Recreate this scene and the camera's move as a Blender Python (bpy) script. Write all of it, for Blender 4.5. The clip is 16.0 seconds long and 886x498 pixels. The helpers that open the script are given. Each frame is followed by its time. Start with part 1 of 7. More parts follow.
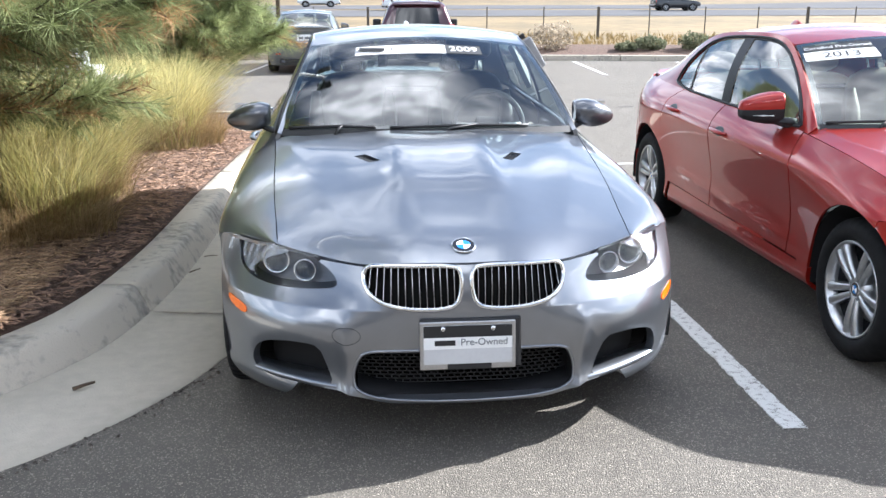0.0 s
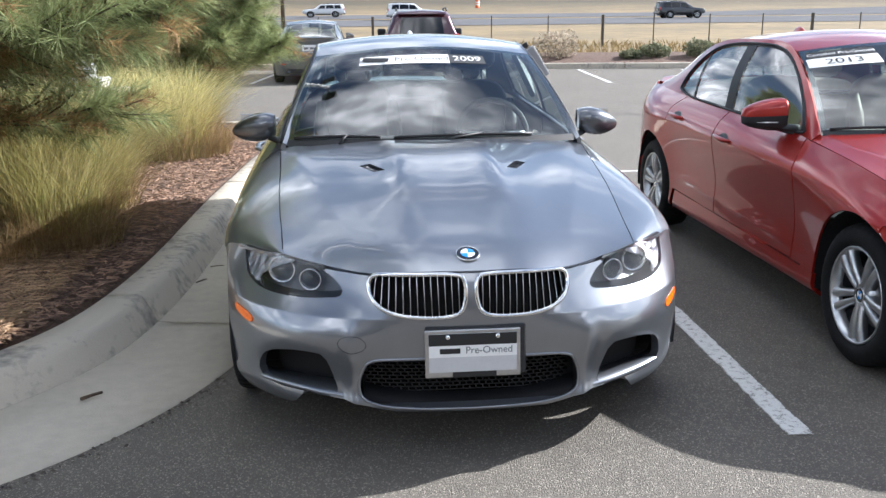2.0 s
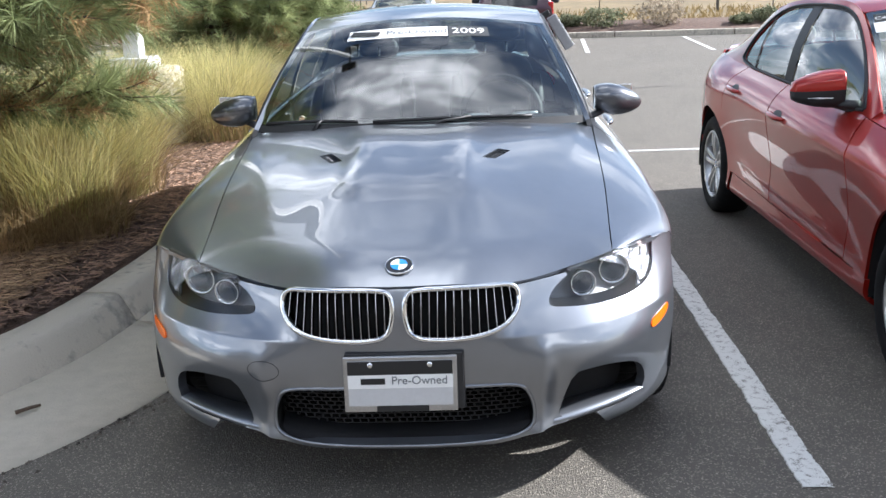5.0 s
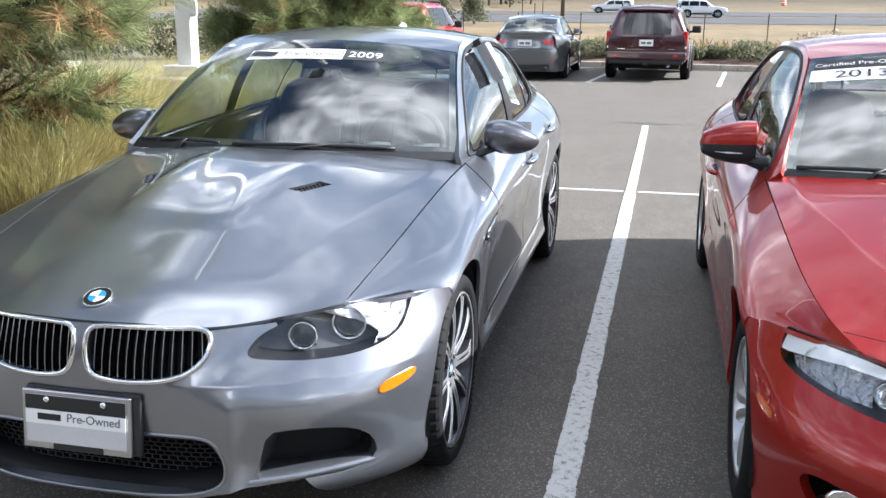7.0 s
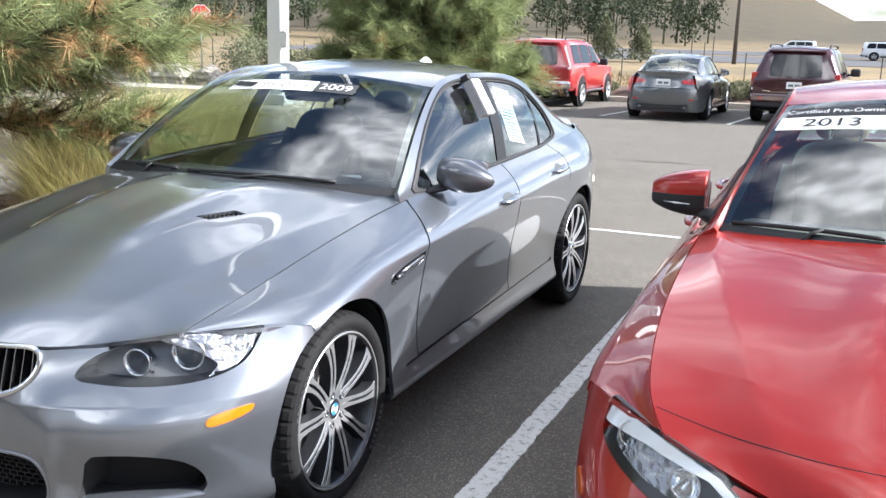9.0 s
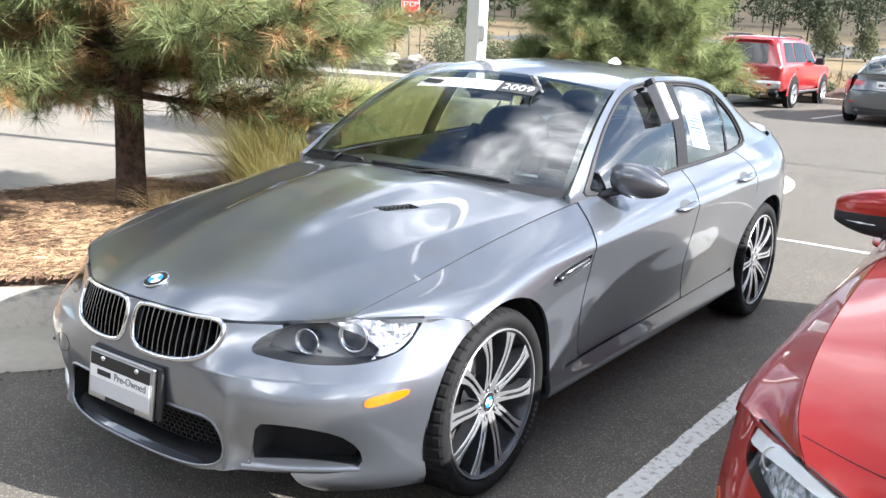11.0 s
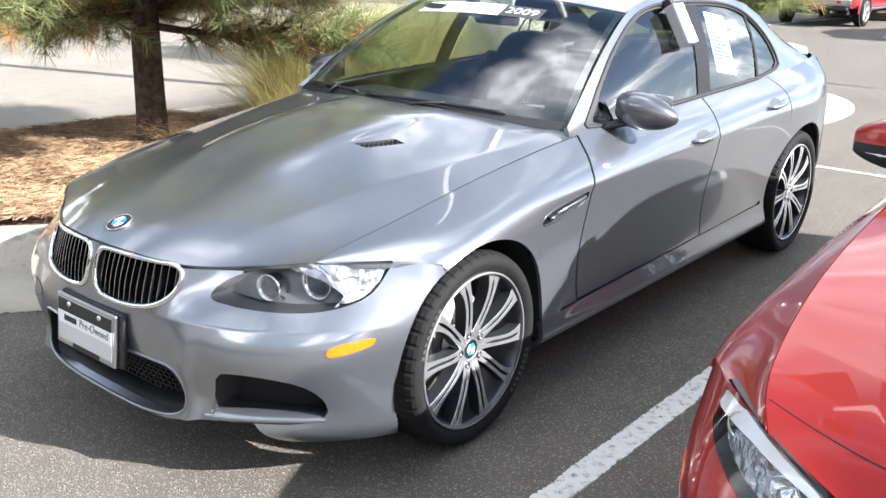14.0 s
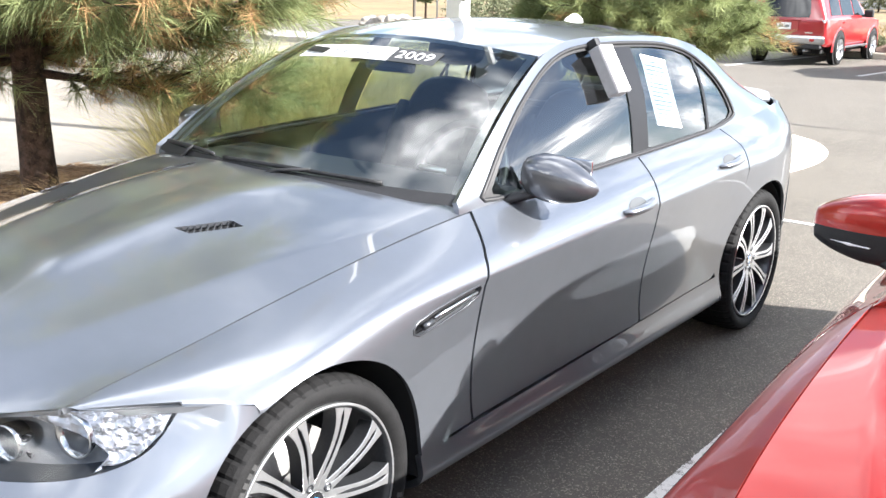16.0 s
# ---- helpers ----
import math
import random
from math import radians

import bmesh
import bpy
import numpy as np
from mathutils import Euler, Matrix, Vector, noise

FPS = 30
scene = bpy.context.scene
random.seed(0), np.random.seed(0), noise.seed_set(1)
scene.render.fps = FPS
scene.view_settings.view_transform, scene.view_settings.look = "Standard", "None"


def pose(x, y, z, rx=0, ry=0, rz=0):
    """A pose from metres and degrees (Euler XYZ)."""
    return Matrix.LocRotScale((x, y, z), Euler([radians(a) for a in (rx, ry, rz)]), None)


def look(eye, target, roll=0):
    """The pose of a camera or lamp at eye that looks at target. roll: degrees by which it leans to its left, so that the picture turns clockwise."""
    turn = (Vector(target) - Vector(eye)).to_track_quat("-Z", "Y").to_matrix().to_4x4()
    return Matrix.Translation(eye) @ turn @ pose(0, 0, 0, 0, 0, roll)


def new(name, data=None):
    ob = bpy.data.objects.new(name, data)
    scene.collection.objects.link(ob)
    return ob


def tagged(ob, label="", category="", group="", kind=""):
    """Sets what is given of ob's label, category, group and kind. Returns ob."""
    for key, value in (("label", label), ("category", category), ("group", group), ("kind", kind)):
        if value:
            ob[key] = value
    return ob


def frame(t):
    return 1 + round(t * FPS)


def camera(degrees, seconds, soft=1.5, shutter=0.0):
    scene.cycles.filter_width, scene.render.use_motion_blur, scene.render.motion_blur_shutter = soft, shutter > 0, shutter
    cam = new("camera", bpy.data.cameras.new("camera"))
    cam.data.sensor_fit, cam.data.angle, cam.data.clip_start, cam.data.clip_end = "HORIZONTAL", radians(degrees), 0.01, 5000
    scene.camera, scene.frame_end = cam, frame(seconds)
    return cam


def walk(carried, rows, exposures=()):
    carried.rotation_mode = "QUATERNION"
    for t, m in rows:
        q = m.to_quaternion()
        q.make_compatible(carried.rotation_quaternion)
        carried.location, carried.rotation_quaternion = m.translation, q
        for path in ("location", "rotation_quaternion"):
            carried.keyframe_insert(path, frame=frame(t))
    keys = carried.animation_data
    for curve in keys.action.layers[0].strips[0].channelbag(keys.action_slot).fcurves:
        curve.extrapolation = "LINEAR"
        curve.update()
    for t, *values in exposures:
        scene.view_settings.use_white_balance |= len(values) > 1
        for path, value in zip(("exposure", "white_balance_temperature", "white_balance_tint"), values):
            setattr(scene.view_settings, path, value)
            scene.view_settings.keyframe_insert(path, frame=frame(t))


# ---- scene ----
cam = camera(51.0, 16.0)
EXPOSURES = [(0.0, 2.05, 5800, 10), (0.5, 1.86, 5800, 10), (1.0, 1.73, 5800, 10), (1.5, 1.64, 5800, 10), (3.0, 1.60, 5800, 10), (5.5, 1.70, 5800, 10), (8.0, 1.77, 5850, 10), (11.0, 2.02, 6000, 10), (14.0, 2.14, 6050, 10), (16.0, 2.37, 6150, 10)]
PATH = [
    (0, (-0.373, -2.957, 1.529), (-0.183, -1.033, 1.017), -0.0),
    (0.5, (-0.369, -2.96, 1.531), (-0.19, -1.036, 1.015), -0.3),
    (1, (-0.375, -2.965, 1.527), (-0.195, -1.038, 1.023), -0.3),
    (1.5, (-0.372, -2.968, 1.53), (-0.196, -1.039, 1.033), -0.4),
    (2, (-0.368, -2.974, 1.533), (-0.191, -1.044, 1.039), -0.5),
    (2.5, (-0.359, -2.968, 1.531), (-0.181, -1.039, 1.031), -0.6),
    (3, (-0.334, -2.956, 1.528), (-0.158, -1.029, 1.024), -0.7),
    (3.2, (-0.315, -2.942, 1.521), (-0.161, -1.014, 1.015), -1.0),
    (5.3, (0.411, -2.435, 1.506), (0.279, -0.517, 0.956), -0.7),
    (5.5, (0.542, -2.421, 1.52), (0.364, -0.504, 0.978), 0.8),
    (6, (0.82, -2.285, 1.503), (0.664, -0.363, 0.97), 0.5),
    (6.5, (1.118, -2.131, 1.509), (0.873, -0.211, 1.002), 1.3),
    (7, (1.466, -2.06, 1.5), (1.038, -0.172, 0.998), 0.4),
    (7.5, (1.767, -1.943, 1.488), (1.296, -0.079, 0.937), 2.2),
    (8, (2.025, -1.77, 1.497), (1.464, 0.086, 1.006), 1.8),
    (8.2, (2.103, -1.735, 1.501), (1.468, 0.102, 1.031), 1.5),
    (10.3, (2.407, -1.664, 1.552), (1.477, 0.055, 1.125), 2.3),
    (10.5, (2.424, -1.677, 1.563), (1.419, -0.007, 1.115), 2.0),
    (11, (2.397, -1.694, 1.559), (1.273, -0.108, 1.089), 2.7),
    (11.5, (2.372, -1.699, 1.541), (1.125, -0.232, 1.0), 2.2),
    (12, (2.348, -1.687, 1.528), (1.06, -0.272, 0.945), 2.7),
    (12.5, (2.332, -1.666, 1.528), (1.075, -0.234, 0.921), 2.7),
    (13, (2.311, -1.626, 1.525), (1.113, -0.147, 0.911), 2.3),
    (13.5, (2.343, -1.516, 1.524), (1.202, -0.015, 0.857), 0.8),
    (14, (2.504, -1.374, 1.558), (1.3, 0.096, 0.935), 1.3),
    (14.5, (2.549, -1.213, 1.576), (1.417, 0.331, 0.998), 1.3),
    (15, (2.496, -1.023, 1.55), (1.42, 0.598, 1.085), 1.6),
    (15.5, (2.425, -0.832, 1.536), (1.322, 0.765, 1.052), 1.5),
    (16, (2.308, -0.564, 1.53), (1.114, 0.945, 0.986), 1.0),
]
walk(cam, [(t, look(eye, target, roll)) for t, eye, target, roll in PATH], exposures=EXPOSURES)

# ---- light ----
SUN = Vector((0.82, 0.254, 0.50)).normalized()
sun = new("sun", bpy.data.lights.new("sun", "SUN"))
sun.data.energy, sun.data.angle, sun.data.color = 4.4, radians(0.6), (1.0, 0.94, 0.86)
sun.matrix_world = look(Vector((0, 0, 30)) + SUN * 20, (0, 0, 30))
world = bpy.data.worlds.new("sky")
scene.world = world
world.use_nodes = True
wn, wl = world.node_tree.nodes, world.node_tree.links
sky = wn.new("ShaderNodeTexSky")
sky.sky_type, sky.sun_disc = "NISHITA", False
sky.sun_elevation, sky.sun_rotation = math.asin(SUN.z), math.atan2(SUN.x, SUN.y)
sky.air_density, sky.dust_density = 1.0, 1.0
# broken cloud over the whole sky, stretched towards the horizon
place = wn.new("ShaderNodeTexCoord")
split = wn.new("ShaderNodeSeparateXYZ")
wl.new(place.outputs["Generated"], split.inputs[0])
height = wn.new("ShaderNodeMath")
height.operation = "MAXIMUM"
wl.new(split.outputs["Z"], height.inputs[0])
height.inputs[1].default_value = 0.0
lift = wn.new("ShaderNodeMath")
wl.new(height.outputs[0], lift.inputs[0])
lift.inputs[1].default_value = 0.34
flat = wn.new("ShaderNodeVectorMath")
flat.operation = "DIVIDE"
wl.new(place.outputs["Generated"], flat.inputs[0])
both = wn.new("ShaderNodeCombineXYZ")
for n in range(3):
    wl.new(lift.outputs[0], both.inputs[n])
wl.new(both.outputs[0], flat.inputs[1])
puff = wn.new("ShaderNodeTexNoise")
puff.noise_dimensions = "4D"
puff.inputs["W"].default_value = 15.7
puff.inputs["Scale"].default_value, puff.inputs["Detail"].default_value, puff.inputs["Roughness"].default_value = 2.4, 9.0, 0.6
puff.inputs["Distortion"].default_value = 0.25
wl.new(flat.outputs[0], puff.inputs["Vector"])
cover = wn.new("ShaderNodeValToRGB")
cover.color_ramp.elements[0].position, cover.color_ramp.elements[1].position = 0.44, 0.62
wl.new(puff.outputs["Fac"], cover.inputs["Fac"])
# thin veils are grey, the thick cores stand out white
core = wn.new("ShaderNodeValToRGB")
core.color_ramp.elements[0].position, core.color_ramp.elements[1].position = 0.46, 0.70
core.color_ramp.elements[0].color, core.color_ramp.elements[1].color = (0.20, 0.205, 0.215, 1), (1.0, 0.98, 0.95, 1)
core.color_ramp.elements.new(0.58).color = (0.36, 0.355, 0.35, 1)
wl.new(puff.outputs["Fac"], core.inputs["Fac"])
cloud = wn.new("ShaderNodeVectorMath")
cloud.operation = "SCALE"
cloud.inputs["Scale"].default_value = 44.0
wl.new(core.outputs["Color"], cloud.inputs[0])
mixed = wn.new("ShaderNodeMix")
mixed.data_type = "RGBA"
wl.new(cover.outputs["Color"], mixed.inputs["Factor"])
wl.new(sky.outputs["Color"], mixed.inputs["A"])
wl.new(cloud.outputs[0], mixed.inputs["B"])
wl.new(mixed.outputs["Result"], wn["Background"].inputs["Color"])
wn["Background"].inputs["Strength"].default_value = 0.050


# ---- materials ----
def material(name, colour, rough=0.6, metal=0.0, vary=0.0, scale=8.0, bump=0.0, bump_scale=60.0, coat=0.0, second=None, spread=(0.4, 0.6), random=0.0, detail=6.0, coat_rough=0.03, spec=0.5, coat_ior=1.62):
    """A principled surface; noise at two scales mixes colour with second, and gives fine relief."""
    m = bpy.data.materials.new(name)
    m.use_nodes = True
    n, l = m.node_tree.nodes, m.node_tree.links
    p = n["Principled BSDF"]
    p.inputs["Roughness"].default_value, p.inputs["Metallic"].default_value = rough, metal
    p.inputs["Coat Weight"].default_value, p.inputs["Coat Roughness"].default_value = coat, coat_rough
    p.inputs["Specular IOR Level"].default_value = spec
    p.inputs["Coat IOR"].default_value = coat_ior
    p.inputs["Base Color"].default_value = (*colour, 1)
    where = n.new("ShaderNodeTexCoord")
    if vary or second:
        second = second or [c * (1 - vary) for c in colour]
        a, b = n.new("ShaderNodeTexNoise"), n.new("ShaderNodeTexNoise")
        for tex, s in ((a, scale), (b, scale * 7.3)):
            tex.inputs["Scale"].default_value, tex.inputs["Detail"].default_value = s, detail
            l.new(where.outputs["Object"], tex.inputs["Vector"])
        mean = n.new("ShaderNodeMix")
        mean.inputs["Factor"].default_value = 0.45
        l.new(a.outputs["Fac"], mean.inputs["A"])
        l.new(b.outputs["Fac"], mean.inputs["B"])
        ramp = n.new("ShaderNodeValToRGB")
        ramp.color_ramp.elements[0].position, ramp.color_ramp.elements[1].position = spread
        ramp.color_ramp.elements[0].color, ramp.color_ramp.elements[1].color = (*second, 1), (*colour, 1)
        l.new(mean.outputs["Result"], ramp.inputs["Fac"])
        out = ramp.outputs["Color"]
        if random:
            info, hue = n.new("ShaderNodeObjectInfo"), n.new("ShaderNodeHueSaturation")
            span = n.new("ShaderNodeMapRange")
            span.inputs["To Min"].default_value, span.inputs["To Max"].default_value = 1 - random, 1 + random
            l.new(info.outputs["Random"], span.inputs["Value"])
            l.new(span.outputs["Result"], hue.inputs["Value"])
            l.new(out, hue.inputs["Color"])
            out = hue.outputs["Color"]
        l.new(out, p.inputs["Base Color"])
    if bump:
        c, r = n.new("ShaderNodeTexNoise"), n.new("ShaderNodeBump")
        c.inputs["Scale"].default_value, c.inputs["Detail"].default_value = bump_scale, 5.0
        r.inputs["Strength"].default_value, r.inputs["Distance"].default_value = bump, 0.02
        l.new(where.outputs["Object"], c.inputs["Vector"])
        l.new(c.outputs["Fac"], r.inputs["Height"])
        l.new(r.outputs["Normal"], p.inputs["Normal"])
    return m


def island_tint(m, amount):
    """Lets each loose piece of a joined mesh differ a little in value."""
    n, l = m.node_tree.nodes, m.node_tree.links
    geo, hue, span = n.new("ShaderNodeNewGeometry"), n.new("ShaderNodeHueSaturation"), n.new("ShaderNodeMapRange")
    span.inputs["To Min"].default_value, span.inputs["To Max"].default_value = 1 - amount, 1 + amount
    p = n["Principled BSDF"]
    source = p.inputs["Base Color"].links[0].from_socket if p.inputs["Base Color"].links else None
    if source:
        l.new(source, hue.inputs["Color"])
    else:
        hue.inputs["Color"].default_value = p.inputs["Base Color"].default_value
    l.new(geo.outputs["Random Per Island"], span.inputs["Value"])
    l.new(span.outputs["Result"], hue.inputs["Value"])
    l.new(hue.outputs["Color"], p.inputs["Base Color"])
    return m


def clear_glass(name, tint, gloss=1.0, ior=1.85):
    """Thin glass: tinted see-through with a mirror gloss by Fresnel."""
    m = bpy.data.materials.new(name)
    m.use_nodes = True
    n, l = m.node_tree.nodes, m.node_tree.links
    n.remove(n["Principled BSDF"])
    see, shine, mix, edge = n.new("ShaderNodeBsdfTransparent"), n.new("ShaderNodeBsdfGlossy"), n.new("ShaderNodeMixShader"), n.new("ShaderNodeLayerWeight")
    see.inputs["Color"].default_value = (*tint, 1)
    shine.inputs["Roughness"].default_value = 0.0
    shine.inputs["Color"].default_value = (gloss, gloss, gloss, 1)
    edge.inputs["Blend"].default_value = 0.5
    rise, fac = n.new("ShaderNodeMath"), n.new("ShaderNodeMath")
    rise.operation, fac.operation = "POWER", "MULTIPLY_ADD"
    l.new(edge.outputs["Facing"], rise.inputs[0])
    rise.inputs[1].default_value = 4.6
    base = ((ior - 1) / (ior + 1)) ** 2
    l.new(rise.outputs[0], fac.inputs[0])
    fac.inputs[1].default_value, fac.inputs[2].default_value = 1 - base, base
    l.new(fac.outputs[0], mix.inputs["Fac"])
    l.new(see.outputs[0], mix.inputs[1])
    l.new(shine.outputs[0], mix.inputs[2])
    l.new(mix.outputs[0], n["Material Output"].inputs["Surface"])
    return m


GREY = material("grey_metallic_paint", (0.222, 0.238, 0.268), 0.31, 0.80, vary=0.05, scale=2.0, coat=1.0, coat_rough=0.012, coat_ior=1.75)
RED = material("red_metallic_paint", (0.35, 0.013, 0.006), 0.38, 0.5, vary=0.06, scale=2.0, coat=1.0, coat_rough=0.012, coat_ior=1.46)
BLACK_PLASTIC = material("black_plastic", (0.018, 0.018, 0.02), 0.55, vary=0.3, scale=30, bump=0.05, bump_scale=400)
GLOSS_BLACK = material("gloss_black", (0.01, 0.01, 0.011), 0.15, coat=0.6)
POST_BLACK = material("satin_black_trim", (0.010, 0.010, 0.012), 0.42, vary=0.1, scale=20, spec=0.25)
MESH_BLACK = material("black_mesh", (0.007, 0.007, 0.008), 0.75, vary=0.3, scale=30)
DARK = material("dark_cavity", (0.008, 0.008, 0.009), 0.9)
CHROME = material("chrome", (0.78, 0.79, 0.8), 0.08, 1.0)
SATIN = material("satin_metal", (0.55, 0.56, 0.58), 0.28, 1.0, vary=0.15, scale=20)
POLISHED = material("machined_alloy", (0.72, 0.73, 0.74), 0.32, 0.9, vary=0.1, scale=40)
WHEEL_DARK = material("dark_wheel_paint", (0.045, 0.047, 0.052), 0.4, 0.5, vary=0.2, scale=20)
GUNMETAL = material("dark_alloy", (0.10, 0.105, 0.115), 0.35, 0.8, vary=0.2, scale=20)
SILVER = material("silver_alloy", (0.62, 0.63, 0.64), 0.3, 0.9, vary=0.08, scale=20)
RUBBER = material("tyre_rubber", (0.013, 0.013, 0.0135), 0.75, vary=0.35, scale=25, bump=0.1, bump_scale=250, spec=0.2)
DISC = material("brake_disc", (0.34, 0.33, 0.32), 0.4, 0.4, vary=0.25, scale=60)
AMBER = material("amber_lens", (1.0, 0.17, 0.002), 0.18, coat=0.6, vary=0.15, scale=60)
RED_LENS = material("red_lens", (0.45, 0.01, 0.012), 0.15, coat=0.8, vary=0.2, scale=50)
WHITE_PAPER = material("white_paper", (0.85, 0.85, 0.84), 0.6, vary=0.03, scale=20)
BLACK_INK = material("black_ink", (0.015, 0.015, 0.016), 0.5)
GREY_INK = material("grey_ink", (0.16, 0.17, 0.18), 0.5)
BANNER_GREY = material("banner_dark_grey", (0.045, 0.047, 0.05), 0.55)
BLUE_ENAMEL = material("blue_enamel", (0.03, 0.22, 0.62), 0.2, coat=0.8)
WHITE_ENAMEL = material("white_enamel", (0.85, 0.86, 0.87), 0.2, coat=0.8)
PLATE_SILVER = material("plate_silver", (0.62, 0.63, 0.65), 0.35, 0.2, vary=0.06, scale=12)
LEATHER = material("dark_leather", (0.02, 0.02, 0.022), 0.5, vary=0.3, scale=12, bump=0.15, bump_scale=180)
TRIM_CLOTH = material("grey_cloth", (0.16, 0.155, 0.15), 0.9, vary=0.2, scale=30)
BEIGE = material("beige_leather", (0.42, 0.36, 0.28), 0.55, vary=0.1, scale=10)
SCREEN_GLASS = clear_glass("screen_glass", (0.88, 0.95, 0.91), ior=2.2)
SIDE_GLASS = clear_glass("side_glass", (0.56, 0.63, 0.62), ior=2.5)
LENS = clear_glass("lamp_lens", (0.96, 0.97, 0.98), ior=1.48)


# ---- mesh kit ----
def thing(name, label, category, m=None, group="", kind=""):
    ob = tagged(new(name), label, category, group, kind)
    if m is not None:
        ob.matrix_world = m
    return ob


def link(name, verts, faces, mat, parent=None, label="", smooth=True, m=None):
    """One mesh object of plain vertices and faces."""
    me = bpy.data.meshes.new(name)
    me.from_pydata([tuple(v) for v in verts], [], [tuple(f) for f in faces])
    if smooth:
        me.polygons.foreach_set("use_smooth", [True] * len(me.polygons))
    me.materials.append(mat)
    me.update()
    ob = new(name, me)
    if parent is not None:
        ob.parent = parent
    if m is not None:
        ob.matrix_basis = m
    return tagged(ob, label)


def part(name, bm, mat, parent, label="", smooth=False, m=None):
    me = bpy.data.meshes.new(name)
    bm.to_mesh(me)
    bm.free()
    if smooth:
        me.polygons.foreach_set("use_smooth", [True] * len(me.polygons))
    me.materials.append(mat)
    ob = new(name, me)
    ob.parent = parent
    if m is not None:
        ob.matrix_basis = m
    return tagged(ob, label)


def box(size, centre=(0, 0, 0), bevel=0.0, bm=None, m=None, segments=2):
    fresh = bm is None
    bm = bm or bmesh.new()
    made = bmesh.ops.create_cube(bm, size=1.0, matrix=(m or Matrix()) @ Matrix.Translation(centre) @ Matrix.Diagonal((*size, 1)))
    if bevel:
        edges = {e for v in made["verts"] for e in v.link_edges}
        bmesh.ops.bevel(bm, geom=list(edges), offset=bevel, segments=segments, affect="EDGES", profile=0.5)
    return bm


def tube(points, radius, closed=False, sides=8, flat=1.0, axis=None):
    """Vertices and faces of a swept rod; radius may be a list; flat squashes it along axis."""
    p = np.array(points, float)
    n = len(p)
    r = np.broadcast_to(np.array(radius, float), (n,))
    d = np.roll(p, -1, 0) - np.roll(p, 1, 0) if closed else np.gradient(p, axis=0)
    d /= np.linalg.norm(d, axis=1)[:, None] + 1e-12
    up = np.array(axis if axis is not None else (0.03, 0.05, 1.0), float)
    verts, faces = [], []
    for i in range(n):
        a = np.cross(d[i], up)
        if np.linalg.norm(a) < 1e-3:
            a = np.cross(d[i], (1.0, 0.1, 0))
        a /= np.linalg.norm(a)
        b = np.cross(a, d[i])
        for k in range(sides):
            w = 2 * math.pi * k / sides
            verts.append(p[i] + r[i] * (math.cos(w) * a + math.sin(w) * b * flat))
    for i in range(n if closed else n - 1):
        j = (i + 1) % n
        for k in range(sides):
            q = (k + 1) % sides
            faces.append((i * sides + k, i * sides + q, j * sides + q, j * sides + k))
    if not closed:
        faces += [tuple(range(sides))[::-1], tuple((n - 1) * sides + k for k in range(sides))]
    return verts, faces


def lathe(profile, n=48, wave=None):
    """Turned about the x axis: profile of (x, r), closed off by the caller. wave(i, k): change of r."""
    verts, faces, k = [], [], len(profile)
    for i in range(n):
        w = 2 * math.pi * i / n
        for j, (x, r) in enumerate(profile):
            q = r + (wave(i, j) if wave else 0)
            verts.append((x, q * math.cos(w), q * math.sin(w)))
    for i in range(n):
        for j in range(k - 1):
            a, b = i * k + j, (i + 1) % n * k + j
            faces.append((a, a + 1, b + 1, b))
    return verts, faces


def rounded(points, times=3):
    """Corner-cut closed outline."""
    p = np.array(points, float)
    for _ in range(times):
        q = np.roll(p, -1, 0)
        p = np.stack([0.75 * p + 0.25 * q, 0.25 * p + 0.75 * q], 1).reshape(-1, 2)
    return p


def dense(points, step):
    """Closed outline with points set in at that spacing."""
    p, out = np.array(points, float), []
    for a, b in zip(p, np.roll(p, -1, 0)):
        n = max(1, int(np.ceil(np.max(np.abs(b - a) / step))))
        out += [a + (b - a) * k / n for k in range(n)]
    return np.array(out)


def inside(poly, a, b):
    x0, y0 = poly[:, 0], poly[:, 1]
    x1, y1 = np.roll(x0, -1), np.roll(y0, -1)
    hit = np.zeros(len(a), int)
    for p, q, r, s in zip(x0, y0, x1, y1):
        if q != s:
            hit += ((q > b) != (s > b)) & (a < (r - p) * (b - q) / (s - q) + p)
    return hit % 2 == 1


def nearest(poly, pts):
    """Nearest places on a closed outline."""
    best, far = np.array(pts), np.full(len(pts), 1e9)
    for p, q in zip(poly, np.roll(poly, -1, 0)):
        d = q - p
        t = np.clip(((pts - p) @ d) / max(d @ d, 1e-12), 0, 1)
        c = p + t[:, None] * d
        e = ((pts - c) ** 2).sum(1)
        best[e < far], far = c[e < far], np.minimum(e, far)
    return best, far


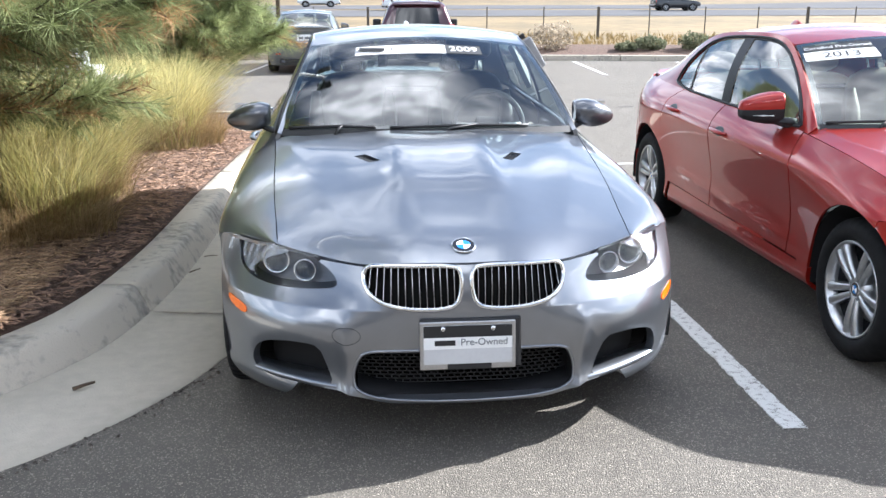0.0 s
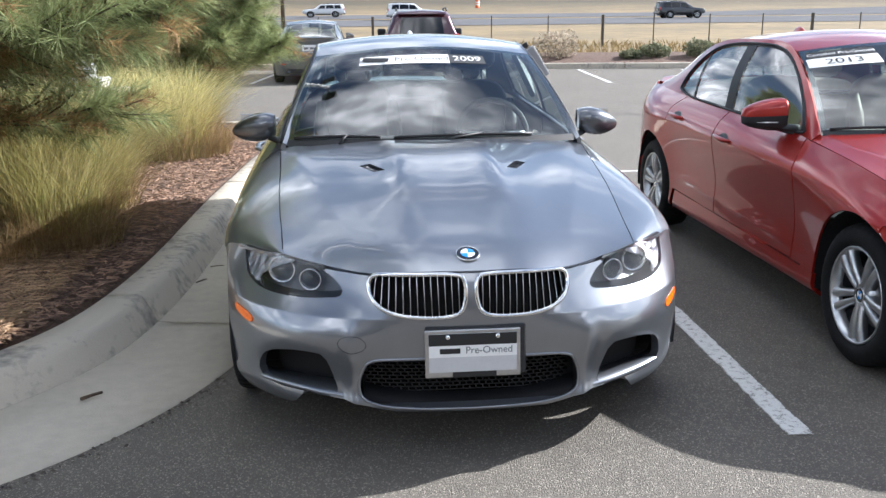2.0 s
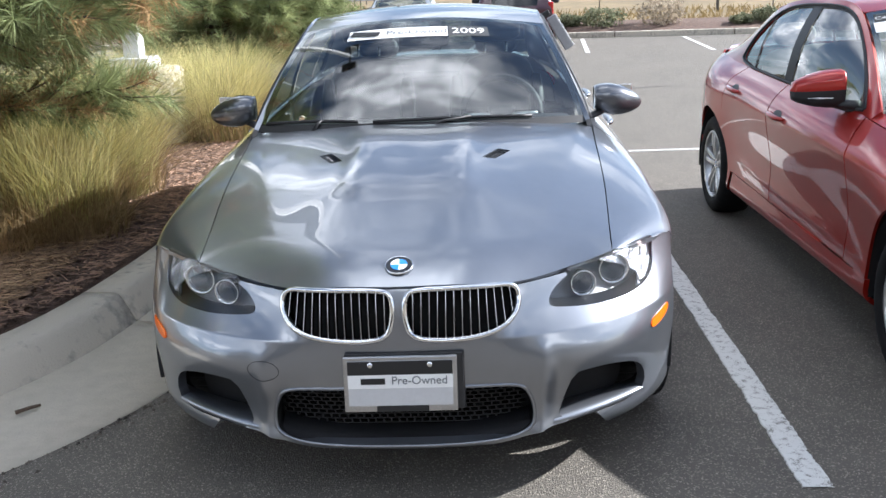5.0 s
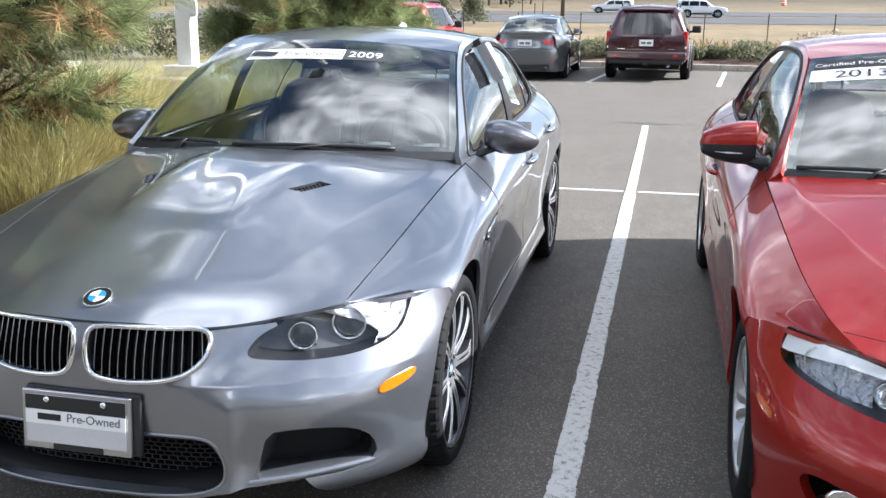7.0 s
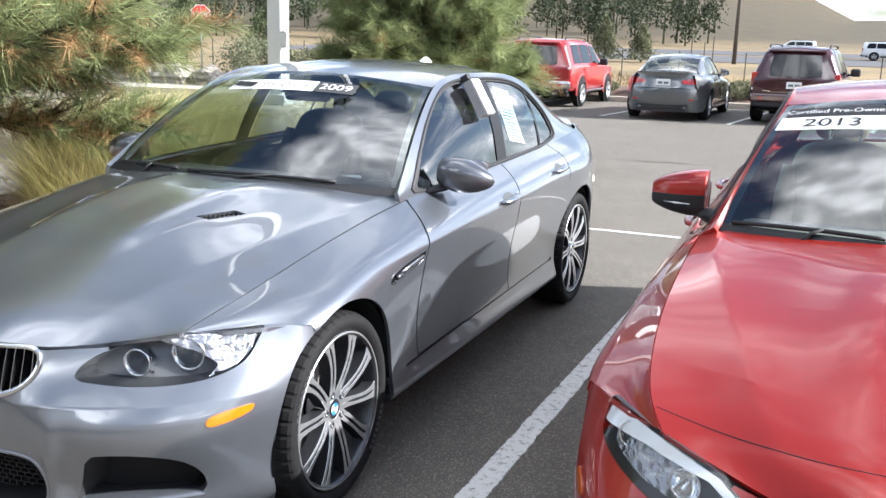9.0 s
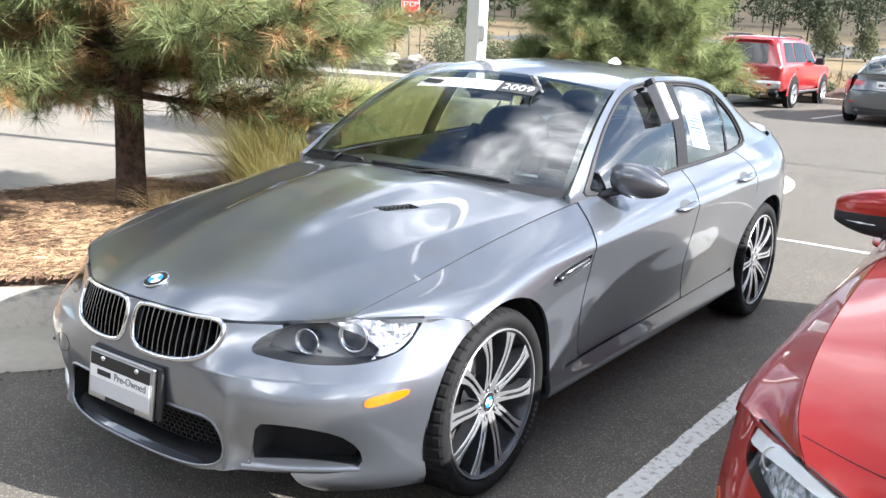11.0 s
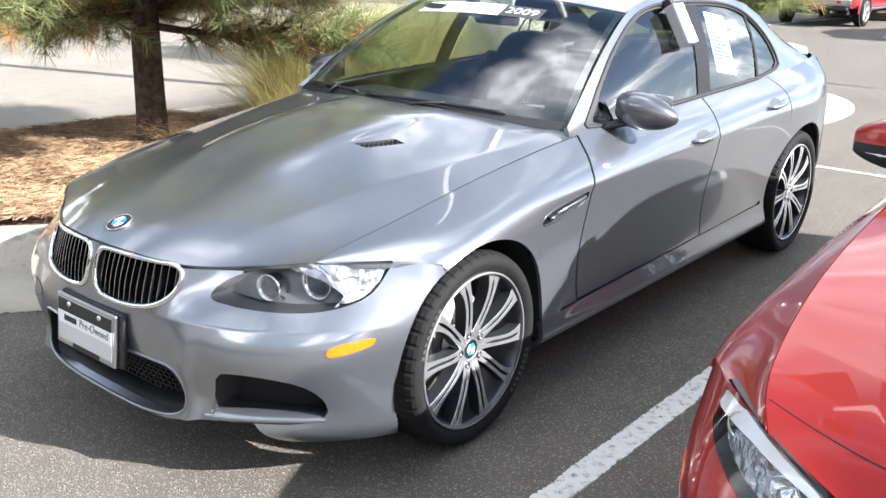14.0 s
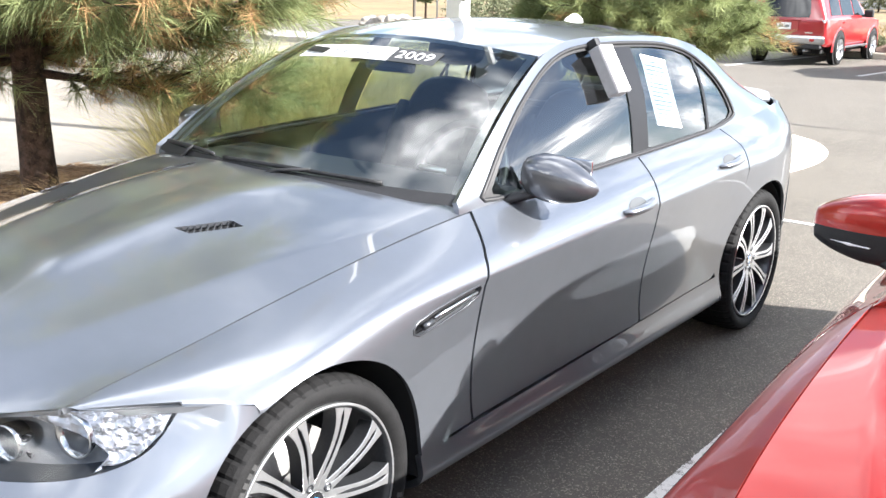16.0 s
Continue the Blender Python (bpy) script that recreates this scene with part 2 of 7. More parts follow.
def sheet(f, outline, step, holes=(), raise_by=0.0):
    """A panel of surface f inside an outline of its own coordinates, less the holes. Gives places, faces, normals and open edges."""
    step = np.array(step, float)
    loops = [np.array(o, float) for o in (outline, *holes)]
    lo, hi = loops[0].min(0), loops[0].max(0)
    n = np.maximum(np.ceil((hi - lo) / step).astype(int), 2)
    ga, gb = np.linspace(lo[0], hi[0], n[0] + 1), np.linspace(lo[1], hi[1], n[1] + 1)
    a, b = [g.ravel() for g in np.meshgrid(ga, gb, indexing="ij")]
    ca, cb = [g.ravel() for g in np.meshgrid((ga[1:] + ga[:-1]) / 2, (gb[1:] + gb[:-1]) / 2, indexing="ij")]
    keep = inside(loops[0], ca, cb)
    for h in loops[1:]:
        keep &= ~inside(h, ca, cb)
    i, j = np.divmod(np.nonzero(keep)[0], n[1])
    w = n[1] + 1
    quads = np.stack([i * w + j, (i + 1) * w + j, (i + 1) * w + j + 1, i * w + j + 1], 1)
    used, quads = np.unique(quads, return_inverse=True)
    quads = quads.reshape(-1, 4)
    ab = np.stack([a[used], b[used]], 1)
    count = {}
    for q in quads:
        for k in range(4):
            e = (int(q[k]), int(q[(k + 1) % 4]))
            key = (min(e), max(e))
            count[key] = None if key in count else e
    rim = [e for e in count.values() if e]
    ends = np.array(sorted({v for e in rim for v in e}))
    pts = ab[ends] / step
    best, far = pts.copy(), np.full(len(pts), 1e9)
    for loop in loops:
        c, e = nearest(loop / step, pts)
        best[e < far], far = c[e < far], np.minimum(e, far)
    ab[ends] = best * step
    eps = step * 0.3
    p = f(ab[:, 0], ab[:, 1])
    da = f(ab[:, 0] + eps[0], ab[:, 1]) - f(ab[:, 0] - eps[0], ab[:, 1])
    db = f(ab[:, 0], ab[:, 1] + eps[1]) - f(ab[:, 0], ab[:, 1] - eps[1])
    nrm = np.cross(da, db)
    nrm /= np.linalg.norm(nrm, axis=1)[:, None] + 1e-12
    if ((p - np.array((0, 2.2, 0.45))) * nrm).sum() < 0:
        nrm, quads, rim = -nrm, quads[:, ::-1], [(y, x) for x, y in rim]
    return p + nrm * raise_by, quads, nrm, rim


def panel(name, made, mat, parent, label="", flange=0.012, mirror=False):
    """A sheet with its edges turned inwards, as one part; its shading follows the true surface."""
    p, quads, nrm, rim = made
    p, nrm = np.array(p), np.array(nrm)
    faces = [tuple(int(v) for v in q) for q in quads]
    base = len(p)
    if flange:
        ends = sorted({v for e in rim for v in e})
        back = {v: base + k for k, v in enumerate(ends)}
        p = np.vstack([p, p[ends] - nrm[ends] * flange])
        lips = [(x, back[x], back[y], y) for x, y in rim]
    else:
        lips = []
    if mirror:
        p, nrm = p * (-1, 1, 1), nrm * (-1, 1, 1)
        faces, lips = [q[::-1] for q in faces], [q[::-1] for q in lips]
    me = bpy.data.meshes.new(name)
    me.from_pydata([tuple(v) for v in p], [], faces + lips)
    me.polygons.foreach_set("use_smooth", [True] * len(faces) + [False] * len(lips))
    me.materials.append(mat)
    me.update()
    me.normals_split_custom_set([tuple(nrm[v]) for q in faces for v in q] + [(0, 0, 0)] * (4 * len(lips)))
    ob = new(name, me)
    ob.parent = parent
    return tagged(ob, label)


def level(f, a, z, lo, hi, axis=2):
    """The second coordinate at which surface f reaches height z (or another coordinate), at each a."""
    a, z = np.broadcast_arrays(np.asarray(a, float), np.asarray(z, float))
    lo, hi = np.full(a.shape, float(lo)), np.full(a.shape, float(hi))
    for _ in range(40):
        mid = (lo + hi) / 2
        low = f(a.ravel(), mid.ravel())[:, axis].reshape(a.shape) < z
        lo, hi = np.where(low, mid, lo), np.where(low, hi, mid)
    return (lo + hi) / 2


def letters(text, size, mat, parent, m, name="lettering", depth=0.0008, align="CENTER", shear=0.0, wide=1.0):
    """Words in the built-in font, turned into a mesh."""
    cu = bpy.data.curves.new(name, "FONT")
    cu.body, cu.size, cu.align_x, cu.align_y, cu.extrude, cu.shear = text, size, align, "CENTER", depth, shear
    tmp = bpy.data.objects.new(name, cu)
    me = bpy.data.meshes.new_from_object(tmp)
    bpy.data.objects.remove(tmp)
    me.materials.clear()
    me.materials.append(mat)
    ob = new(name, me)
    ob.parent = parent
    ob.matrix_basis = m @ Matrix.Diagonal((wide, 1, 1, 1))
    return ob


# ---- curves and surfaces of a saloon car (front at y = 0, z up, half width about 0.9) ----
def bend(knots):
    """Weights of a natural cubic spline: gives a function of values (.., K) and places."""
    k = np.array(knots, float)
    n, h = len(k), np.diff(k)
    a, b = np.eye(n), np.zeros((n, n))
    for i in range(1, n - 1):
        a[i, i - 1:i + 2] = h[i - 1], 2 * (h[i - 1] + h[i]), h[i]
        b[i, i - 1:i + 2] = 6 / h[i - 1], -6 / h[i - 1] - 6 / h[i], 6 / h[i]
    second = np.linalg.solve(a, b)

    def at(values, t):
        values, t = np.asarray(values, float), np.asarray(t, float)
        m = values @ second.T
        i = np.clip(np.searchsorted(k, t) - 1, 0, n - 2)
        s, w = t - k[i], h[i]
        if values.ndim == 1:
            v0, v1, m0, m1 = values[i], values[i + 1], m[i], m[i + 1]
        else:
            r = np.arange(len(t))
            v0, v1, m0, m1 = values[r, i], values[r, i + 1], m[r, i], m[r, i + 1]
        p = w - s
        return m0 * p ** 3 / (6 * w) + m1 * s ** 3 / (6 * w) + (v0 / w - m0 * w / 6) * p + (v1 / w - m1 * w / 6) * s
    return at


def line(knots, *columns):
    at = bend(knots)
    return lambda t: np.stack([at(c, t) for c in columns], -1)


def loft(lines, knots, third):
    """A surface over (a, b): each line gives two coordinates at a, a spline joins them at b. third(p, a, b): the 3D place."""
    at = bend(knots)

    def f(a, b):
        a, b = np.asarray(a, float).ravel(), np.asarray(b, float).ravel()
        p = np.stack([l(a) for l in lines], 1)
        return third(at(p[:, :, 0], b), at(p[:, :, 1], b), a, b)
    return f


def even(values):
    return list(values[:0:-1]) + list(values)


def around(xs, ys):
    """A line in plan, given from the middle to one side, mirrored to the other."""
    n = len(xs) - 1
    return line(range(-n, n + 1), [-x for x in xs[:0:-1]] + list(xs), even(ys))


class Shape:
    """The surfaces of one saloon's skin, from its lines."""

    def __init__(self, dome=0.0, nose=0.0, fold=.007, bulge=.012, ridge_out=.014, wide=0.0):
        # flank: lines along y from the rocker up to the bonnet's edge and the belt
        ks = [0.30, 0.47, 0.62, 0.80, 1.05, 1.45, 2.0, 2.8, 3.2, 3.56, 3.95, 4.25, 4.45]
        one = np.ones(len(ks))
        grow = wide * np.array([0, .03, .06, .065, .06, .05, .03])
        drop = -wide * np.array([0, .006, .014, .018, .016, .010, .004])
        ledge = .012 if bulge else .0
        flank = [
            line(ks, [.66, .72, .78, .79, .79, .79, .79, .79, .79, .79, .79, .75, .69], .182 * one),
            line(ks, [.68, .78, .85, .87 + ledge * .2, .87 + ledge * .7, .867 + ledge, .866 + ledge, .866 + ledge, .868 + ledge * .8, .87 + ledge * .3, .85, .79, .71], .24 * one),
            line(ks, [.69, .80, .875, .895, .880, .862, .860, .860, .868, .893, .86, .76, .66], .335 * one),
            line(ks, [.69, .845, .893, .907, .889, .859, .856, .856, .870, .907, .862, .755, .65], [.672, .645, .575, .525, .52, .52, .52, .52, .52, .52, .52, .52, .52]),
            line(ks, [.668, .80, .886, .907, .899, .884, .886, .886, .889, .907, .864, .76, .655],
                 [.692, .688, .676, .69, .70, .705, .71, .72, .725, .725, .73, .73, .73]),
            line(ks, [.655, .745, .805, .835, .855, .864, .868, .869, .869, .87, .828, .735, .63],
                 [.694, .708, .728, .756, .786, .811, .838, .858, .87, .88, .89, .90, .90]),
            line([.298, .372, .546, .795, 1.043, 1.29, 1.54, 1.75, 2.2, 2.8, 3.45, 4.0, 4.4],
                 list(np.array([.646, .652, .668, .690, .705, .718, .735]) + grow) + [.752, .766, .77, .757, .705, .62],
                 list(np.array([.695, .710, .742, .792, .836, .872, .902]) - drop) + [.917, .933, .950, .970, .985, .99]),
        ]
        self.flank = loft(flank, range(7), lambda x, z, a, b: np.stack([
            x + .013 * np.exp(-np.abs(b - 4.5) * 2.0) * np.clip((a - .95) / .5, 0, 1) * np.clip((4.1 - a) / .5, 0, 1)
            + .011 * wide * np.exp(-np.abs(b - 2.25 - .22 * (a - 1.2)) * 2.4) * np.clip((a - 1.15) / .4, 0, 1) * np.clip((3.3 - a) / .4, 0, 1), a, z], -1))
        self.belt = flank[6]
        # bonnet over (u, v): u across, -1 to 1, v from the front edge to the scuttle
        us, vs = [-1, -.75, -.52, -.28, 0, .28, .52, .75, 1], [0, .06, .2, .4, .6, .8, 1]
        edge, front, rear = bend(vs), bend(us), bend(us)
        rows = [line(vs, [.684, .722, .776, .845, .897 + dome, .931 + dome, .952], [0] * 7), line(vs, [.683, .721, .776, .847, .901 + dome, .934 + dome, .953], [0] * 7),
                line(vs, [.667, .706, .760, .822, .871, .908, .940], [0] * 7), line(vs, [.675, .703, .750, .807, .854, .892, .924], [0] * 7),
                line(vs, list(np.array([.695, .710, .742, .792, .836, .872, .902]) - drop), [0] * 7)]
        rows = rows[:0:-1] + rows
        up = bend(us)

        def bonnet(u, v):
            u, v = np.asarray(u, float).ravel(), np.asarray(v, float).ravel()
            z = up(np.stack([r(v)[:, 0] for r in rows], 1), u)
            w = np.abs(u)
            crest = .56 + .42 * np.minimum(v, .8)
            z = z - fold / 14 * np.log(np.exp(-14 * (w / crest) ** 3) + np.exp(-14 * (1 - w) / (1 - crest))) * np.clip(v * 4, 0, 1)
            z = z + bulge / (1 + np.exp((w - .30 - .05 * v) * 38)) / (1 + np.exp((.385 - v) * 55)) * np.clip((1 - v) * 5, 0, 1)
            x = u * edge(np.array([.646, .652, .668, .690, .705, .718, .735]) + grow, v)
            f = front(even([.033 - nose, .045 - nose, .105 - nose * .7, .195 - nose * .4, .298]), u)
            r = rear(even([1.38, 1.385, 1.41, 1.46, 1.54]), u)
            return np.stack([x, f + (r - f) * v, z], -1)
        self.bonnet = bonnet
        # nose over (s, z): s goes round from the middle, 0, to the arch, 7
        zs = [.15, .20, .25, .36, .47, .59, .69]
        plan = [
            around([0, .2, .4, .56, .70, .79, .83, .85], [.06, .065, .10, .18, .29, .40, .48, .56]),
            around([0, .2, .41, .58, .72, .81, .855, .872], [.005, .009, .045, .131, .245, .367, .459, .54]),
            around([0, .2, .415, .59, .74, .825, .865, .884], [.010, .014, .055, .143, .259, .374, .464, .55]),
            around([0, .2, .42, .61, .755, .837, .877, .895], [.001, .007, .046, .133, .254, .374, .472, .57]),
            around([0, .2, .425, .62, .765, .843, .884, .902], [-.008, 0, .037, .125, .258, .383, .49, .60]),
            around([0, .2, .41, .62, .775, .85, .888, .905], [.004 - nose * .5, .016 - nose * .5, .098, .22, .365, .48, .56, .64]),
            around([0, .2, .38, .52, .646, .796, .86, .897], [.036 - nose, .052 - nose, .128, .215, .298, .474, .565, .645]),
        ]
        self.nose = loft(plan, zs, lambda x, y, a, b: np.stack([
            x, y - ridge_out * np.exp(-((np.abs(a) - 1.96) / .12) ** 2) * np.clip((.52 - b) / .14, 0, 1)
            - ridge_out * .55 * np.exp(-np.abs(b - .522) / .028) * np.clip((5.4 - np.abs(a)) / 1.2, 0, 1) * np.clip((np.abs(a) - 1.2) / .8, 0, 1), b], -1))
        # cabin side over (y, t): t from the belt, 0, to the roof's edge, 1
        ky = [1.50, 1.75, 2.0, 2.2, 2.5, 2.9, 3.3, 3.6, 3.9, 4.1]
        top = line(ky, [.722, .662, .604, .572, .572, .572, .568, .574, .60, .635], [.935, 1.105, 1.245, 1.330, 1.361, 1.355, 1.315, 1.225, 1.095, 1.015])
        self.top = top

        def cabin(y, t):
            y, t = np.asarray(y, float).ravel(), np.asarray(t, float).ravel()
            lo, hi = self.belt(y), top(y)
            p = lo + (hi - lo) * t[:, None]
            tall = np.clip((hi[:, 1] - lo[:, 1]) / .43, 0, 1)
            return np.stack([p[:, 0] + .026 * tall * np.sin(np.pi * np.clip(t, 0, 1)) * (1 + .3 * t), y, p[:, 1]], -1)
        self.cabin = cabin
        ridge = bend([1.95, 2.2, 2.5, 2.9, 3.3, 3.5])

        def roof(x, y):
            x, y = np.asarray(x, float).ravel(), np.asarray(y, float).ravel()
            return np.stack([x, y, ridge([1.345, 1.384, 1.409, 1.404, 1.366, 1.33], y) - (.155 + .06 * np.clip((2.32 - y) / .25, 0, 1)) * x * x], -1)
        self.roof = roof

        def screen(u, v):
            u, v = np.asarray(u, float).ravel(), np.asarray(v, float).ravel()
            x = u * (.720 + (.578 - .720) * v)
            y = 1.385 + .15 * u * u + (2.03 + .10 * u * u - 1.385 - .15 * u * u) * v
            z = .95 - .012 * u * u + (1.360 - .054 * u * u - .95 + .012 * u * u) * v
            k = .045 * v * (1 - v) * 4
            return np.stack([x, y - k * .5, z + k * .6], -1)
        self.screen = screen

        def back(u, v):
            u, v = np.asarray(u, float).ravel(), np.asarray(v, float).ravel()
            x = u * (.565 + .06 * v)
            y = 3.47 - .05 * u * u + (4.03 - .06 * u * u - 3.47 + .05 * u * u) * v
            z = 1.342 - .05 * u * u + (1.035 - .03 * u * u - 1.342 + .05 * u * u) * v + .03 * 4 * v * (1 - v)
            return np.stack([x, y, z], -1)
        self.back = back
        deck = bend([3.95, 4.1, 4.3, 4.45, 4.5, 4.56])

        def boot(x, y):
            x, y = np.asarray(x, float).ravel(), np.asarray(y, float).ravel()
            return np.stack([x, y, deck([1.055, 1.045, 1.04, 1.048, 1.045, 1.03], y) - .10 * x * x], -1)
        self.boot = boot
        tail = [
            around([0, .3, .55, .70, .75, .79], [4.44, 4.43, 4.38, 4.27, 4.14, 4.0]),
            around([0, .3, .56, .70, .785, .84], [4.50, 4.49, 4.42, 4.28, 4.12, 3.97]),
            around([0, .3, .57, .715, .80, .86], [4.54, 4.53, 4.45, 4.30, 4.13, 3.97]),
            around([0, .3, .57, .715, .80, .862], [4.535, 4.525, 4.445, 4.30, 4.13, 3.97]),
            around([0, .3, .55, .69, .765, .82], [4.49, 4.48, 4.40, 4.26, 4.10, 3.97]),
            around([0, .3, .54, .65, .68, .70], [4.49, 4.48, 4.39, 4.25, 4.10, 3.97]),
        ]
        self.tail = loft(tail, [.17, .3, .5, .68, .88, 1.02], lambda x, y, a, b: np.stack([x, y, b], -1))



# ---- saloon cars ----
def both(f_outline):
    """An outline on one side of the nose, and its mirror image."""
    p = np.array(f_outline, float)
    return p, p * (-1, 1)


def arch(f, centre, r, first, last, lo, hi, n=48):
    """Points of a wheel arch on surface f over (y, t)."""
    w = np.radians(np.linspace(first, last, n))
    y, z = centre[0] - r * np.cos(w), centre[1] + r * np.sin(w)
    return np.stack([y, level(f, y, z, lo, hi)], 1)


def roundel(parent, m, r):
    """Round badge: chrome rim, black ring, two blue and two white quarters."""
    badge = part("badge", bmesh.new(), CHROME, parent, "round badge with blue and white quarters", m=m)
    v, f = lathe([(-0.002, r), (0.003, r), (0.004, r * 0.96), (0.003, r * 0.93)], 40)
    link("badge_rim", v, f, CHROME, badge)
    v, f = lathe([(0.003, r * 0.93), (0.0032, r * 0.62), (0.0, 0.0005)], 40)
    link("badge_ring", v, f, GLOSS_BLACK, badge)
    for k in range(4):
        w = [math.pi / 2 * k + math.pi / 2 * i / 8 for i in range(9)]
        verts = [(0.0045, 0, 0)] + [(0.0045, 0.6 * r * math.cos(a), 0.6 * r * math.sin(a)) for a in w]
        link("badge_quarter", verts, [(0, i, i + 1) for i in range(1, 9)], (BLUE_ENAMEL, WHITE_ENAMEL)[k % 2], badge, smooth=False)
    return badge


def wheel_twin(parent, m, radius=0.327):
    """Wide alloy wheel with ten twin spokes, machined face, on a low tyre with shoulder blocks."""
    w = part("wheel", bmesh.new(), RUBBER, parent, "dark alloy wheel with ten machined twin spokes", m=m)
    k = radius / 0.327

    def blocks(i, j):
        return -0.004 if i % 5 == 0 and j in (5, 6, 7, 9, 10, 11) else (-0.006 if j == 8 else 0)
    prof = [(0.088, 0.256), (0.112, 0.266), (0.121, 0.281), (0.1215, 0.294), (0.116, 0.308), (0.108, 0.316), (0.09, 0.323), (0.035, 0.3265), (0.03, 0.3265), (-0.03, 0.327), (-0.09, 0.323), (-0.108, 0.316), (-0.121, 0.285), (-0.1, 0.254)]
    v, f = lathe([(x, r * k) for x, r in prof], 240, blocks)
    tyre = link("tyre", v, f, RUBBER, w, "low black tyre with worn shoulder blocks")
    tyre.data.polygons.foreach_set("use_smooth", [not 4 <= i % 13 <= 11 for i in range(len(tyre.data.polygons))])
    # raised plain marks on the sidewall
    for base in (0.5, 3.6):
        for n in range(8):
            a = base + n * 0.075
            q = Matrix.Rotation(a, 4, "X") @ Matrix.Translation((0.1205, 0, 0.283 * k))
            part("sidewall_mark", box((0.002, 0.013, 0.016), (0, 0, 0), 0.0, m=Matrix.Rotation(0.1, 4, "Y")), SIDEWALL, tyre, m=q)
    v, f = lathe([(0.09, 0.258), (0.110, 0.2605), (0.114, 0.2575), (0.112, 0.2535)], 96)
    link("rim_lip", v, f, POLISHED_LIP, w, "thin machined lip")
    v, f = lathe([(0.112, 0.2535), (0.107, 0.2475), (0.095, 0.243), (0.03, 0.232), (-0.085, 0.224), (-0.09, 0.05)], 96)
    link("rim", v, f, GUNMETAL, w, "dark painted rim")
    v, f = lathe([(0.0, 0.05), (0.0, 0.172), (-0.022, 0.172), (-0.022, 0.05)], 56)
    link("brake_disc", v, f, DISC, w)
    v, f = lathe([(0.02, 0.07), (0.074, 0.064), (0.084, 0.054), (0.086, 0.036), (0.082, 0.0335), (0.082, 0.0005)], 48)
    link("hub", v, f, POLISHED, w)
    cal = box((0.06, 0.075, 0.15), (0.0, -0.145, 0.03), 0.015)
    part("caliper", cal, SATIN, w)
    for n in range(5):
        a = 2 * math.pi * n / 5 + 0.3
        v, f = lathe([(0.07, 0.0125), (0.09, 0.012), (0.091, 0.007), (0.082, 0.006), (0.082, 0.0003)], 12)
        link("wheel_bolt", v, f, GUNMETAL, w, m=Matrix.Translation((0, 0.054 * math.cos(a), 0.054 * math.sin(a))))
    # a twin spoke: two ribs with a slot, bent a little to one side, flared into the rim
    verts, faces = [], []
    rr = np.linspace(0.045, 0.2545, 22)
    q = (rr - 0.045) / 0.2095
    sway = 0.020 * np.sin(q * 2.6) * q - 0.004 * q
    face = 0.086 + 0.010 * np.sin(q * 3.1) + 0.018 * q
    slot = 0.0048 * np.clip((q - 0.10) / 0.2, 0, 1) * np.clip((0.93 - q) / 0.05, 0.02, 1)
    outer_edge = 0.0145 + 0.0035 * q + 0.017 * q ** 7 + 0.005 * (1 - q) ** 4
    for side in (-1, 1):
        base = len(verts)
        for r, c, g, o, x in zip(rr, sway, slot, outer_edge, face):
            lo, hi = sorted((side * g, side * o))
            verts += [(x - 0.045, c + lo, r), (x - 0.002, c + lo, r), (x, c + lo + 0.001, r), (x, c + hi - 0.001, r), (x - 0.002, c + hi, r), (x - 0.045, c + hi, r)]
        for i in range(21):
            for j in range(6):
                a, b = base + i * 6 + j, base + i * 6 + (j + 1) % 6
                faces.append((a, a + 6, b + 6, b))
    k = len(verts)
    for r, c, g, x in zip(rr, sway, slot, face):
        verts += [(x - 0.012, c - g - 0.001, r), (x - 0.012, c + g + 0.001, r)]
    faces += [(k + 2 * i, k + 2 * i + 2, k + 2 * i + 3, k + 2 * i + 1) for i in range(21)]
    spoke = link("spoke", verts, faces, SPOKE, w, smooth=False)
    spoke.data.materials.append(WHEEL_DARK)
    spoke.data.polygons.foreach_set("material_index", [0 if i % 6 in (1, 2, 3) and i < 252 else 1 for i in range(len(faces))])
    for n in range(1, 10):
        s = spoke.copy()
        scene.collection.objects.link(s)
        s.matrix_basis = Matrix.Rotation(2 * math.pi * n / 10, 4, "X")
    roundel(w, Matrix.Translation((0.083, 0, 0)), 0.0335)
    return w


